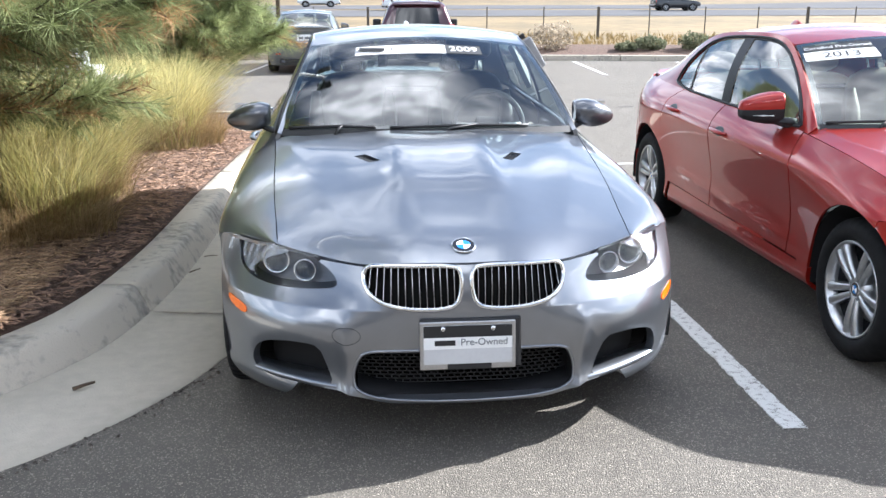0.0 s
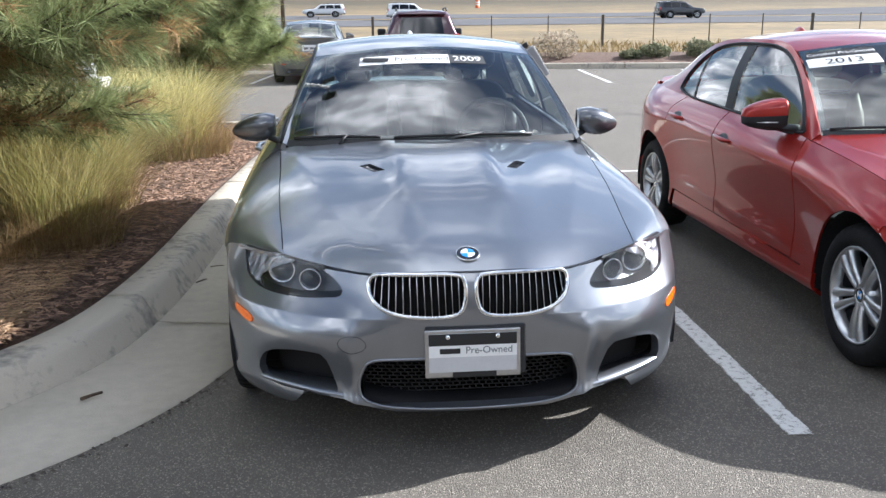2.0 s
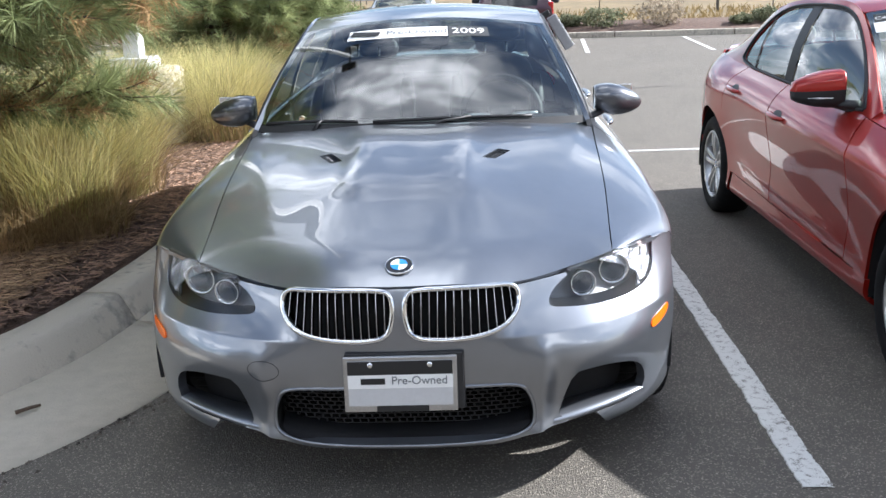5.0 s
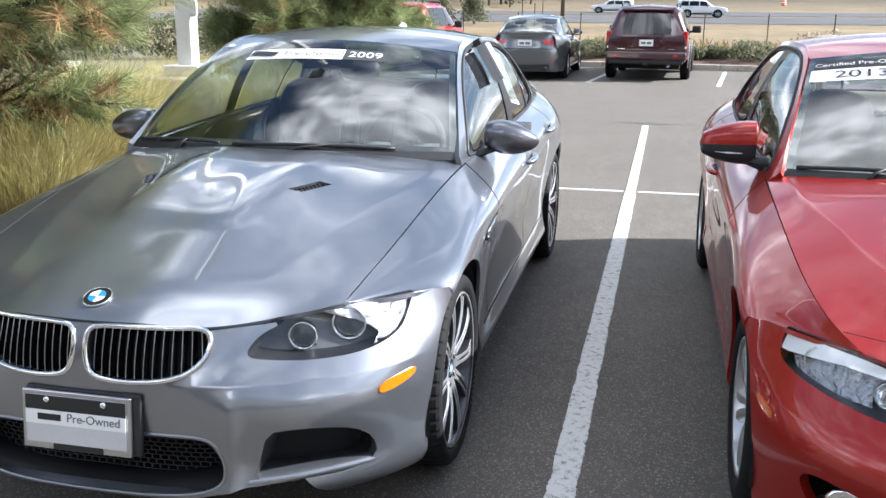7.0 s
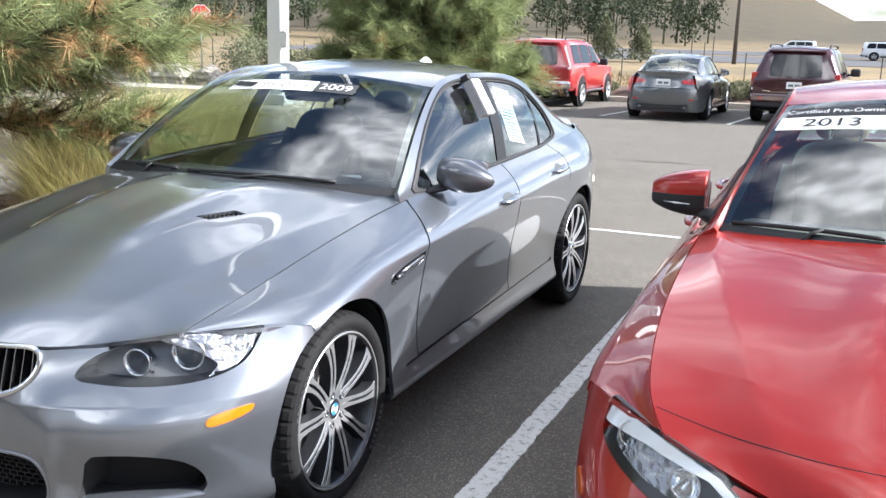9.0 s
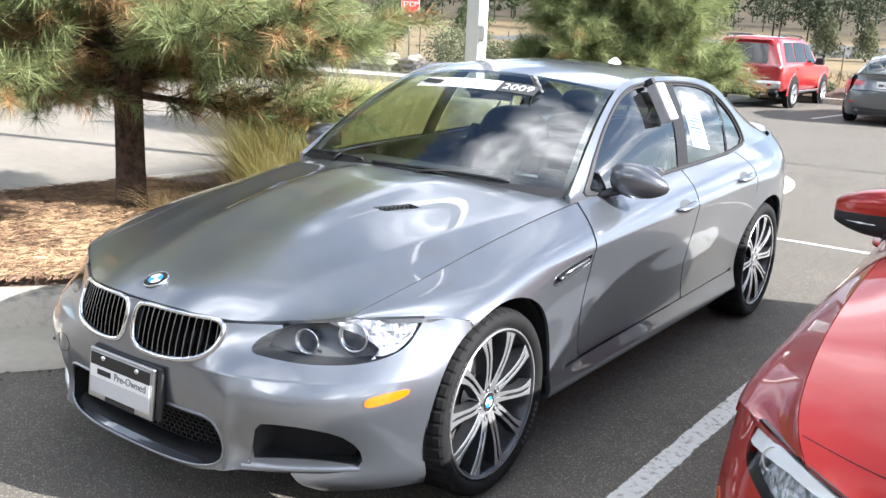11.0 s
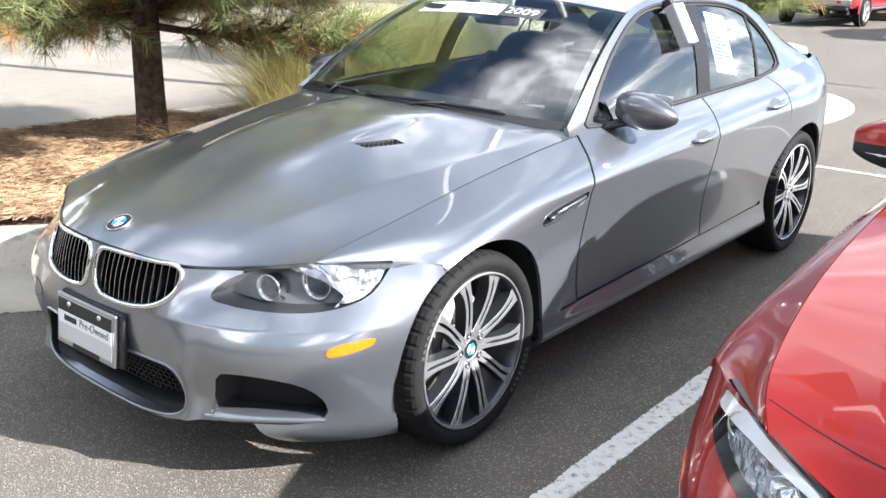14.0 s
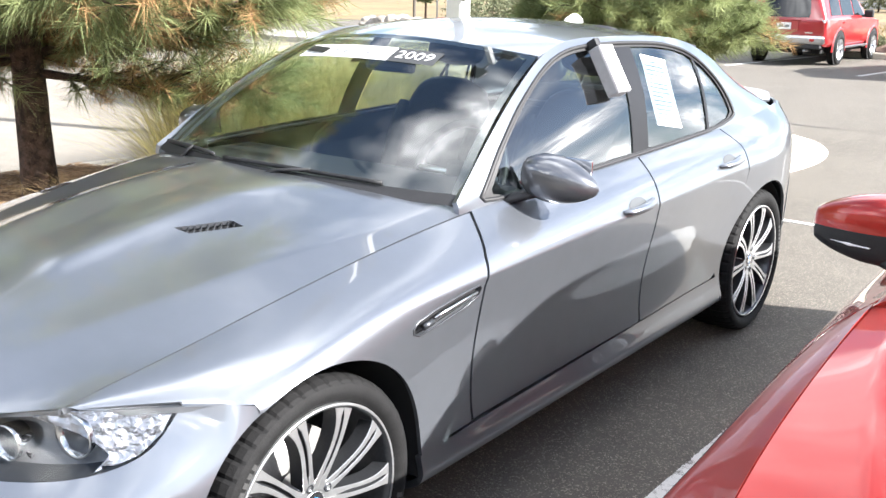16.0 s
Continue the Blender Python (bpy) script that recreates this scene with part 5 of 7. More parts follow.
def suv(name, label, m, paint, lamps, group="cars in the car park"):
    """An off-road estate on tall wheels: one rounded skin from the tailgate to the bonnet, glass, rear lamps, bumpers, roof bars."""
    car = thing(name, label, "car", m, group)
    # along the car: y, roof height, half width at the roof, half width of the body, sill height
    rows = np.array([(-.015, 1.58, .56, .84, .60), (.0, 1.66, .61, .89, .53), (.07, 1.72, .645, .915, .46), (.35, 1.755, .655, .925, .44), (1.2, 1.775, .665, .925, .43), (2.1, 1.765, .665, .925, .43), (2.62, 1.72, .66, .925, .43),
                     (2.85, 1.57, .69, .925, .43), (3.2, 1.27, .76, .92, .43), (3.42, 1.125, .80, .915, .43), (3.9, 1.09, .80, .91, .44), (4.35, 1.03, .77, .89, .46), (4.58, .93, .70, .83, .50), (4.64, .82, .62, .76, .55)])
    at = [lambda y, c=c: np.interp(y, rows[:, 0], rows[:, c]) for c in range(5)]

    def skin(y, t):
        """A place on one side: t from the sill, 0, by the belt, 3, to the middle of the roof, 6."""
        h, wr, wb, z0 = (float(at[c](y)) for c in (1, 2, 3, 4))
        belt = min(1.07, h - .05)
        xs = (wb * .93, wb, wb, wb * .972, wr + .03, wr - .07, 0)
        zs = (z0, z0 + .10, (z0 + belt) / 2 + .06, belt, h - .10 if h > 1.3 else h - .03, h - .02, h + .012)
        x, z = np.interp(t, range(7), xs), np.interp(t, range(7), zs)
        return np.array((x, y + (.17 * max(0.0, z - 1.02) * math.exp(-max(0.0, y) * 1.2)), z))
    ts = np.array((0, .5, 1, 1.5, 2, 2.5, 2.9, 3, 3.1, 3.5, 3.9, 4, 4.15, 4.5, 4.85, 5, 5.5, 6))
    ring = list(ts) + list(-ts[-2::-1])
    n = len(ring)
    verts = [skin(y, abs(t)) * ((1 if i < len(ts) else -1), 1, 1) for y in rows[:, 0] for i, t in enumerate(ring)]
    faces = [(r * n + i, r * n + i + 1, (r + 1) * n + i + 1, (r + 1) * n + i) for r in range(len(rows) - 1) for i in range(n - 1)]
    k = len(verts)
    verts += [np.array((0, -.03, 1.0)), np.array((0, 4.66, .7))]
    faces += [(i + 1, i, k) for i in range(n - 1)] + [(0, n - 1, k)] + [((len(rows) - 1) * n + i, (len(rows) - 1) * n + i + 1, k + 1) for i in range(n - 1)]
    link("body", verts, faces, paint, car, "painted body")

    def glass(name_, grid, label_):
        g = np.array(grid)
        r, c = g.shape[:2]
        link(name_, g.reshape(-1, 3), [(i * c + j, i * c + j + 1, (i + 1) * c + j + 1, (i + 1) * c + j) for i in range(r - 1) for j in range(c - 1)], DARK_GLASS, car, label_)
    zz = np.linspace(1.10, 1.58, 6)
    glass("rear_window", [[(x * (.76 - .26 * (z - 1.1)) * (1 - .05 * abs(2 * (z - 1.34) / .48) ** 6), .17 * (z - 1.02) - .045 + .05 * x * x, z) for x in np.linspace(-1, 1, 11)] for z in zz], "dark rear window")
    part("spoiler", box((1.16, .10, .035), (0, .06, 1.665), .015), paint, car, "painted spoiler over the rear window")
    part("tailgate_recess", box((.62, .012, .22), (0, -.036, .90), .004), paint, car)
    part("grab_bar", box((.70, .03, .035), (0, -.045, 1.035), .01), paint, car)
    for k in (-1, 1):
        for y0, y1, t0, t1 in ((.34, 1.08, .42, 1.08), (1.16, 2.02, 1.16, 2.02), (2.10, 2.98, 2.10, 2.66)):
            side = [[skin(y0 + (y1 - y0) * q + ((t0 - y0) + (t1 - y1 - t0 + y0) * q) * e, 3.12 + .80 * e) * (k, 1, 1) + (k * .007, 0, .002) for q in np.linspace(0, 1, 4)] for e in np.linspace(0, 1, 4)]
            glass("side_window", side if k < 0 else [r[::-1] for r in side], "dark side window")
        part("tail_light", box((.13, .10, .40 if lamps else .30), (k * .835, .045, .98 if lamps else .90), .03, segments=3), RED_LENS, car, "upright red tail light")
        part("reversing_light", box((.09, .10, .07), (k * .835, .038, .80 if lamps else 1.02), .015), WHITE_ENAMEL, car, "pale reversing light")
        v, f = tube([(k * .61, y, z) for y, z in ((.35, 1.75), (.45, 1.80), (1.3, 1.815), (2.2, 1.80), (2.3, 1.75))], .02, sides=8)
        link("roof_bar", v, f, BLACK_PLASTIC, car)
        for y in (1.0, 3.75):
            mw = Matrix.Translation((k * .862, y, .36)) @ (Matrix() if k > 0 else pose(0, 0, 0, 0, 0, 180))
            wheel_star(car, mw, .36)
            w = np.radians(np.linspace(-8, 188, 24))
            v = [(k * x, y - r * math.cos(a), .38 + r * math.sin(a)) for a in w for x, r in ((.60, .30), (.60, .425), (.934, .43), (.938, .47), (.915, .50))]
            f = [(5 * i + j, 5 * i + j + 1, 5 * i + j + 6, 5 * i + j + 5) for i in range(23) for j in range(4)]
            well = link("wheel_arch", v, f, DARK, car, "arch lip round a dark well")
            well.data.materials.append(paint)
            well.data.polygons.foreach_set("material_index", [1 if i % 4 > 1 else 0 for i in range(len(f))])
            v, f = lathe([(.930 * k, .0005), (.930 * k, .428)], 28)
            link("well_shadow", v, f, DARK, car, m=Matrix.Translation((0, y, .385)))
        mir = part("door_mirror", box((.22, .11, .19), (k * 1.03, 2.75, 1.17), .045, segments=3), BLACK_PLASTIC, car)
        part("mirror_arm", box((.12, .05, .05), (k * .92, 2.77, 1.11), .01), BLACK_PLASTIC, mir)
        part("rear_reflector", box((.1, .02, .06), (k * .66, -.122, .60), .01), RED_LENS, car)
        part("door_handle", box((.03, .16, .03), (k * .925, 1.25, .98), .008), CHROME if lamps else paint, car)
        part("sill_bar", box((.08, 1.9, .06), (k * .90, 2.35, .40), .02), BLACK_PLASTIC if lamps else SATIN, car)
    part("rear_bumper", box((1.80, .26, .20), (0, .02, .60), .06, segments=3), paint if lamps else SATIN, car, "rear bumper")
    part("lower_bumper", box((1.66, .22, .12), (0, .03, .46), .03), BLACK_PLASTIC, car, "black lower bumper")
    part("tow_bar", box((.10, .2, .06), (0, -.04, .40), .01), BLACK_PLASTIC, car)
    part("underbody", box((1.5, 4.0, .2), (0, 2.3, .38), .02), DARK, car)
    for y in (1.0, 3.75):
        part("axle", box((1.4, .1, .1), (0, y, .34), .02), DARK, car)
    v, f = tube([(.50, .3, .36), (.50, -.06, .36)], .035, sides=10)
    link("exhaust_pipe", v, f, SATIN, car)
    rear_plate(car, 0, -.048, .90, False)
    for x in (-.55, .55):
        part("name_bar", box((.16, .004, .02), (x, -.032, .76), 0.0), CHROME, car)
    w, g = tube([(0, -.02, 1.12), (.20, -.01, 1.18)], .008, sides=5)
    link("rear_wiper", w, g, BLACK_PLASTIC, car)
    return car


suv("maroon_estate", "dark maroon off-road estate parked nose-in at the far kerb", pose(1.18, 18.75, 0, 0, 0, -3) @ Matrix.Diagonal((.95, 1, .90, 1)), MAROON, True)
suv("red_estate", "bright red off-road estate parked nose-in at the far kerb", pose(-4.8, 20.2, 0, 0, 0, 0.5) @ Matrix.Diagonal((.97, 1, .93, 1)), BRIGHT_RED, False)

# ---- ground, kerbs, markings ----
rng = np.random.default_rng(7)


def asphalt(name, colour, crack=0.0):
    """Worn asphalt: dark binder, pale stone chips, wide stains."""
    m = material(name, colour, 0.85, vary=0.32, scale=0.9, bump=0.55, bump_scale=150, spread=(0.3, 0.7))
    n, l = m.node_tree.nodes, m.node_tree.links
    p = n["Principled BSDF"]
    chips, ramp, mix, where = n.new("ShaderNodeTexVoronoi"), n.new("ShaderNodeValToRGB"), n.new("ShaderNodeMix"), n.new("ShaderNodeTexCoord")
    chips.inputs["Scale"].default_value = 210
    l.new(where.outputs["Object"], chips.inputs["Vector"])
    tone = n.new("ShaderNodeSeparateColor")
    l.new(chips.outputs["Color"], tone.inputs[0])
    ramp.color_ramp.elements[0].position, ramp.color_ramp.elements[1].position = 0.80, 1.0
    l.new(tone.outputs[0], ramp.inputs["Fac"])
    mix.data_type = "RGBA"
    l.new(ramp.outputs["Color"], mix.inputs["Factor"])
    l.new(p.inputs["Base Color"].links[0].from_socket, mix.inputs["A"])
    mix.inputs["B"].default_value = (0.30, 0.27, 0.225, 1)
    l.new(mix.outputs["Result"], p.inputs["Base Color"])
    return m


ASPHALT = asphalt("asphalt", (0.130, 0.116, 0.097))
OLD_ASPHALT = material("highway_asphalt", (0.13, 0.13, 0.135), 1.0, vary=0.15, scale=0.3, spec=0.05)
CONCRETE = material("concrete", (0.54, 0.49, 0.40), 0.85, vary=0.24, scale=2.2, bump=0.25, bump_scale=120, spread=(0.3, 0.68))
KERB_MAT = material("kerb_concrete", (0.53, 0.48, 0.395), 0.85, second=(0.22, 0.205, 0.18), scale=2.6, bump=0.3, bump_scale=90, spread=(0.34, 0.50))
LINE_PAINT = material("line_paint", (0.60, 0.595, 0.565), 0.75, second=(0.17, 0.158, 0.14), scale=34, spread=(0.38, 0.47), detail=12)
MULCH = material("mulch", (0.15, 0.092, 0.066), 0.95, second=(0.07, 0.044, 0.033), scale=14, bump=0.8, bump_scale=60)
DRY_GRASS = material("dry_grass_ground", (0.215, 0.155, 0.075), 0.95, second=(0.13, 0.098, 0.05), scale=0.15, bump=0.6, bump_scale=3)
CHIP = island_tint(material("bark_chip", (0.30, 0.185, 0.125), 0.9, vary=0.5, scale=20), 0.55)
STRAW = island_tint(material("pine_straw", (0.44, 0.295, 0.17), 0.85, second=(0.19, 0.115, 0.065), scale=1.8, spread=(0.40, 0.60)), 0.5)


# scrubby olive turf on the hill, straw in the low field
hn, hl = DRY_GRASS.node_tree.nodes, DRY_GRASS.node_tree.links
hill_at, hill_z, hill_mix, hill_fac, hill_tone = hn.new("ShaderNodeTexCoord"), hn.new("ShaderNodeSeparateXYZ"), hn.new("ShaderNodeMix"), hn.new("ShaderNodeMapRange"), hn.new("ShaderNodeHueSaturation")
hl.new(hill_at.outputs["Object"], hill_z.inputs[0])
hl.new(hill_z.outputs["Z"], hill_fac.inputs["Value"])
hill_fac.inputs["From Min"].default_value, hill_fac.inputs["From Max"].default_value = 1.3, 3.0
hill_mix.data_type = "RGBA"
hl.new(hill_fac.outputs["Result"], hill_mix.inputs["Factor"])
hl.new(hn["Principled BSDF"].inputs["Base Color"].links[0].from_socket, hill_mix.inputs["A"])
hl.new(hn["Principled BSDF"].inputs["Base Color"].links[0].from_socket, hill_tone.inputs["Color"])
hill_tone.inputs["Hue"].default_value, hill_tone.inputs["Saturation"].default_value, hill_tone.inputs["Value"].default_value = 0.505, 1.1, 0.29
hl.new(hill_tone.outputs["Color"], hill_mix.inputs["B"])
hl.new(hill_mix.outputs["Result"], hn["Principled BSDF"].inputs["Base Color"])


def slab(name, outline, z, mat, label, category, thick=0.05, kind="structure", parent=None):
    n = len(outline)
    v = [(x, y, z - thick) for x, y in outline] + [(x, y, z) for x, y in outline]
    f = [tuple(range(n, 2 * n))] + [(i, (i + 1) % n, n + (i + 1) % n, n + i) for i in range(n)]
    ob = link(name, v, f, mat, parent, smooth=False)
    return tagged(ob, label, category, "", kind)


def ground_height(x, y):
    z = -0.06 + 0.60 * np.clip((y - 40) / 25, 0, 1) + 0.78 * np.clip((y - 65) / 35, 0, 1)
    far = np.clip((np.hypot(x, y) - 105) / 200, 0, 3)
    left = np.clip((-x - 2) / 60, 0, 1)
    return z + far * (7 + 11 * left) * (y > -60) + 0.6 * np.sin(x * 0.013) * far


gx = np.r_[np.linspace(-900, -120, 24), np.linspace(-110, 110, 60), np.linspace(120, 900, 24)]
gy = np.r_[np.linspace(-700, -60, 16), np.linspace(-50, 140, 60), np.linspace(150, 900, 26)]
gv = [(x, y, float(ground_height(x, y))) for x in gx for y in gy]
gf = [(i * len(gy) + j, (i + 1) * len(gy) + j, (i + 1) * len(gy) + j + 1, i * len(gy) + j + 1) for i in range(len(gx) - 1) for j in range(len(gy) - 1)]
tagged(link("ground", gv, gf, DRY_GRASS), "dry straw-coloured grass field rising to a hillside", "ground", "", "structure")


def far_kerb(x):
    return 23.4 - 0.16 * x


slab("road", [(-70, -70), (70, -70), (70, far_kerb(70)), (-14, far_kerb(-14)), (-16, 30), (-70, 34)], 0.0, ASPHALT, "grey worn asphalt car park with fine stone chips", "asphalt")
for name, d0, d1 in (("highway", 66, 81), ("highway", 84, 98)):
    xs = np.linspace(-46, 190, 33)
    v = [(x, d + 0.03 * x, float(ground_height(x, d + 0.03 * x)) + 0.03) for d in (d0, d1) for x in xs]
    tagged(link(name, v, [(i, i + 1, 34 + i, 33 + i) for i in range(32)], OLD_ASPHALT), "pale grey highway beyond the field", "road", "", "structure")


PALE_ASPHALT = asphalt("pale_lane_asphalt", (0.27, 0.24, 0.20))
slab("road", [(-16, -9), (-4.75, -9), (-4.75, 10.4), (-5.5, 14), (-16, 16)], 0.004, PALE_ASPHALT, "pale asphalt lane beside the planting bed", "road", 0.03)


def stripe(x0, y0, x1, y1, w=0.1):
    """A painted line with edges that have flaked away unevenly."""
    long = math.hypot(x1 - x0, y1 - y0)
    ux, uy = (x1 - x0) / long, (y1 - y0) / long
    n = int(long / 0.008)
    flake = np.random.default_rng(int(abs(x0 * 37 + y0 * 91)) + 5)
    verts = []
    slow = [flake.normal(0, 1, n // 12 + 3) for _ in range(2)]
    for i in range(n + 1):
        q = long * i / n
        e = [w / 2 - 0.003 * abs(np.interp(i / 12, range(len(slow[k])), slow[k])) - 0.010 * flake.random() ** 4 for k in range(2)]
        for off, z in ((-e[0] - 0.001, 0.0005), (-e[0], 0.005), (e[1], 0.005), (e[1] + 0.001, 0.0005)):
            verts.append((x0 + ux * q - uy * off, y0 + uy * q + ux * off, z))
    faces = [(4 * i + j + 1, 4 * i + j, 4 * i + j + 4, 4 * i + j + 5) for i in range(n) for j in range(3)]
    return tagged(link("parking_line", verts, faces, LINE_PAINT, smooth=False), "worn white parking line on the asphalt", "road marking", "", "structure")


stripe(1.24, 0.06, 1.30, 5.80, 0.10)
stripe(1.30, 5.80, 1.345, 10.6, 0.088)
stripe(-0.9, 5.83, 1.24, 5.86, 0.065)
stripe(1.36, 5.86, 9.6, 5.90, 0.065)
stripe(4.02, 0.06, 4.05, 10.6, 0.10)
for x in (-5.6, -2.75, 0.0, 2.65, 5.2, 7.9):
    stripe(x + 0.02, far_kerb(x) - 5.3, x + 0.45, far_kerb(x) - 0.45, 0.1)
# a sealed crack across the lane
TAR = material("crack_seal", (0.03, 0.03, 0.03), 0.6)
xs = np.linspace(-3.5, 14, 90)
v = []
for i, x in enumerate(xs):
    y = 10.85 + 0.05 * math.sin(x * 2.3) + 0.03 * math.sin(x * 7.1) + 0.012 * x
    w = 0.012 + 0.008 * math.sin(x * 5 + 1)
    v += [(x, y - w, 0.004), (x, y + w, 0.004)]
tagged(link("crack_seal", v, [(2 * i, 2 * i + 2, 2 * i + 3, 2 * i + 1) for i in range(89)], TAR), "dark sealed crack across the asphalt", "crack", "", "structure")

# ---- planting island beside the grey car ----
ISLAND = [(-2.85, .34), (-2.45, .45), (-2.12, .66), (-1.88, .98), (-1.72, 1.4), (-1.62, 2.1), (-1.57, 3.0), (-1.53, 4.2), (-1.46, 5.4), (-1.38, 6.5), (-1.22, 7.4),
          (-1.12, 8.1), (-1.18, 8.7), (-1.42, 9.15), (-1.85, 9.4), (-2.5, 9.5), (-3.2, 9.5), (-3.8, 9.3), (-4.1, 8.7), (-4.15, 7.5), (-4.15, 6), (-4.17, 4), (-4.28, 2.6), (-4.40, 1.5), (-4.25, .85), (-3.85, .5), (-3.35, .34)]



def smooth_loop(points, n):
    p = np.array(points)
    q = np.vstack([p[-3:], p, p[:3]])
    k = np.arange(len(q), dtype=float)
    t = np.linspace(3, 3 + len(p), n, endpoint=False)
    at = bend(k)
    return np.stack([at(q[:, 0], t), at(q[:, 1], t)], 1)


loop = smooth_loop(ISLAND, 260)
tangent = np.roll(loop, -1, 0) - np.roll(loop, 1, 0)
tangent /= np.linalg.norm(tangent, axis=1)[:, None]
outward = np.stack([tangent[:, 1], -tangent[:, 0]], 1)
if (outward * (loop - loop.mean(0))).sum() < 0:
    outward = -outward
# bed: a gently mounded sheet of bark
bm = bmesh.new()
rings = []
mid = np.array((-2.85, 5.0))
for k in range(9):
    e = 1 - k / 8
    rings.append([bm.verts.new((*(mid + (p - mid) * e), 0.135 + 0.05 * (1 - e ** 2) + (0.018 * rng.random() if 0 < k else 0))) for p in loop[::2]])
for a, b in zip(rings, rings[1:-1]):
    for i in range(len(a)):
        j = (i + 1) % len(a)
        bm.faces.new((a[i], a[j], b[j], b[i]))
bm.faces.new(rings[-2])
for w in rings[-1]:
    bm.verts.remove(w)
bmesh.ops.recalc_face_normals(bm, faces=bm.faces)
for fc in bm.faces:
    if fc.normal.z < 0:
        fc.normal_flip()
tagged(part("planting_bed", bm, MULCH, None, smooth=True), "bark-mulched planting bed inside the kerb", "planting bed", "", "structure")


def bed_height(x, y):
    return 0.15 + 0.02 * min(1.0, (1 - min(1.0, abs(x + 2.85) / 1.5)) * 2)


# kerb in lengths, each a rounded profile with a gutter pan in front of it
kerb = tagged(new("kerb"), "pale concrete kerb with a gutter pan", "kerb", "", "structure")
profile = [(0.0, 0.02), (0.0, 0.145), (0.012, 0.155), (0.155, 0.155), (0.185, 0.147), (0.205, 0.12), (0.26, 0.014)]
pan = [(0.261, 0.014), (0.36, 0.004), (0.84, 0.006), (0.842, -0.03)]


def kerb_length(i0, i1):
    for nm, prof, mat in (("kerb_stone", profile, KERB_MAT), ("gutter_pan", pan, CONCRETE)):
        verts, faces, m = [], [], len(prof)
        for i in range(i0, i1 + 1):
            shrink = 0.0025 * ((i == i0) - (i == i1))
            c, o, tt = loop[i % 260], outward[i % 260], tangent[i % 260]
            left = c[0] < -3.95 or (c[1] > 9.3 and c[0] < -2.1)
            for a, z in prof:
                q = c + o * (a if not (left and a > 0.27) else 0.265 + (a - 0.265) * 0.1) + tt * shrink
                verts.append((q[0], q[1], z))
        for k in range(i1 - i0):
            for j in range(m - 1):
                a = k * m + j
                faces.append((a, a + m, a + m + 1, a + 1))
        faces += [tuple(range(m)), tuple((i1 - i0) * m + j for j in range(m))[::-1]]
        ob = link(nm, verts, faces, mat, kerb, smooth=False)
        me = ob.data
        me.polygons.foreach_set("use_smooth", [True] * (len(me.polygons) - 2) + [False, False])


joints = [43, 73, 103, 133, 163, 193, 223, 257, 303]
for a, b in zip(joints, joints[1:]):
    kerb_length(a, b)

# loose bark and pine straw on the bed
poly = np.array(loop)


def scatter(n, x0, x1, y0, y1):
    x, y = rng.uniform(x0, x1, n), rng.uniform(y0, y1, n)
    ok = inside(mid + (poly - mid) * 0.996, x, y)
    return x[ok], y[ok]


def litter(name, mat, x, y, length, width, label, tall=0.012):
    n = len(x)
    w, L = rng.uniform(0, 2 * math.pi, n), rng.uniform(length[0], length[1], n)
    z = np.array([bed_height(a, b) for a, b in zip(x, y)]) + 0.012 + rng.uniform(0, tall, n)
    d = np.stack([np.cos(w), np.sin(w), rng.uniform(-.12, .12, n)], 1) * L[:, None] / 2
    s = np.stack([-np.sin(w), np.cos(w), rng.uniform(-.3, .3, n)], 1) * rng.uniform(width[0], width[1], n)[:, None] / 2
    c = np.stack([x, y, z], 1)
    lift = np.array((0, 0, 1)) * 0.004
    v = np.stack([c - d - s, c + d - s, c + d + s, c - d + s, c + lift], 1).reshape(-1, 3)
    f = [q for i in range(n) for q in ((5 * i, 5 * i + 1, 5 * i + 4), (5 * i + 1, 5 * i + 2, 5 * i + 4), (5 * i + 2, 5 * i + 3, 5 * i + 4), (5 * i + 3, 5 * i, 5 * i + 4))]
    return tagged(link(name, v, f, mat, smooth=False), label, "ground litter", "", "stuff")


litter("bark_chips", CHIP, *scatter(16000, -2.9, -1.4, 0.4, 8.5), (0.025, 0.095), (0.005, 0.016), "loose brown bark chips on the bed")
litter("pine_straw", STRAW, *scatter(26000, -4.4, -1.9, 0.3, 3.2), (0.05, 0.13), (0.0018, 0.0042), "dry orange pine needles strewn on the bed", 0.03)
GRIT = island_tint(material("dark_grit", (0.10, 0.085, 0.068), 0.95, vary=0.3, scale=40), 0.6)
# grit swept against the gutter's outer edge
n = 520
pick = rng.integers(0, 100, n)
off = 0.845 + np.abs(rng.normal(0, 0.035, n))
spot = loop[pick] + outward[pick] * off[:, None] + tangent[pick] * rng.uniform(-.06, .06, (n, 1))
size, turn = rng.uniform(0.002, 0.008, n), rng.uniform(0, 6.28, n)
c = np.stack([spot[:, 0], spot[:, 1], np.full(n, 0.003)], 1)
d = np.stack([np.cos(turn), np.sin(turn), 0 * turn], 1) * (size * rng.uniform(1, 3, n))[:, None]
s = np.stack([-np.sin(turn), np.cos(turn), 0 * turn], 1) * size[:, None]
gv = np.stack([c - d, c + s, c + d, c - s, c + np.stack([0 * size, 0 * size, size], 1)], 1).reshape(-1, 3)
gf = [q for i in range(n) for q in ((5 * i, 5 * i + 1, 5 * i + 4), (5 * i + 1, 5 * i + 2, 5 * i + 4), (5 * i + 2, 5 * i + 3, 5 * i + 4), (5 * i + 3, 5 * i, 5 * i + 4))]
tagged(link("grit", gv, gf, GRIT, smooth=False), "dark grit along the gutter's edge", "ground litter", "", "stuff")
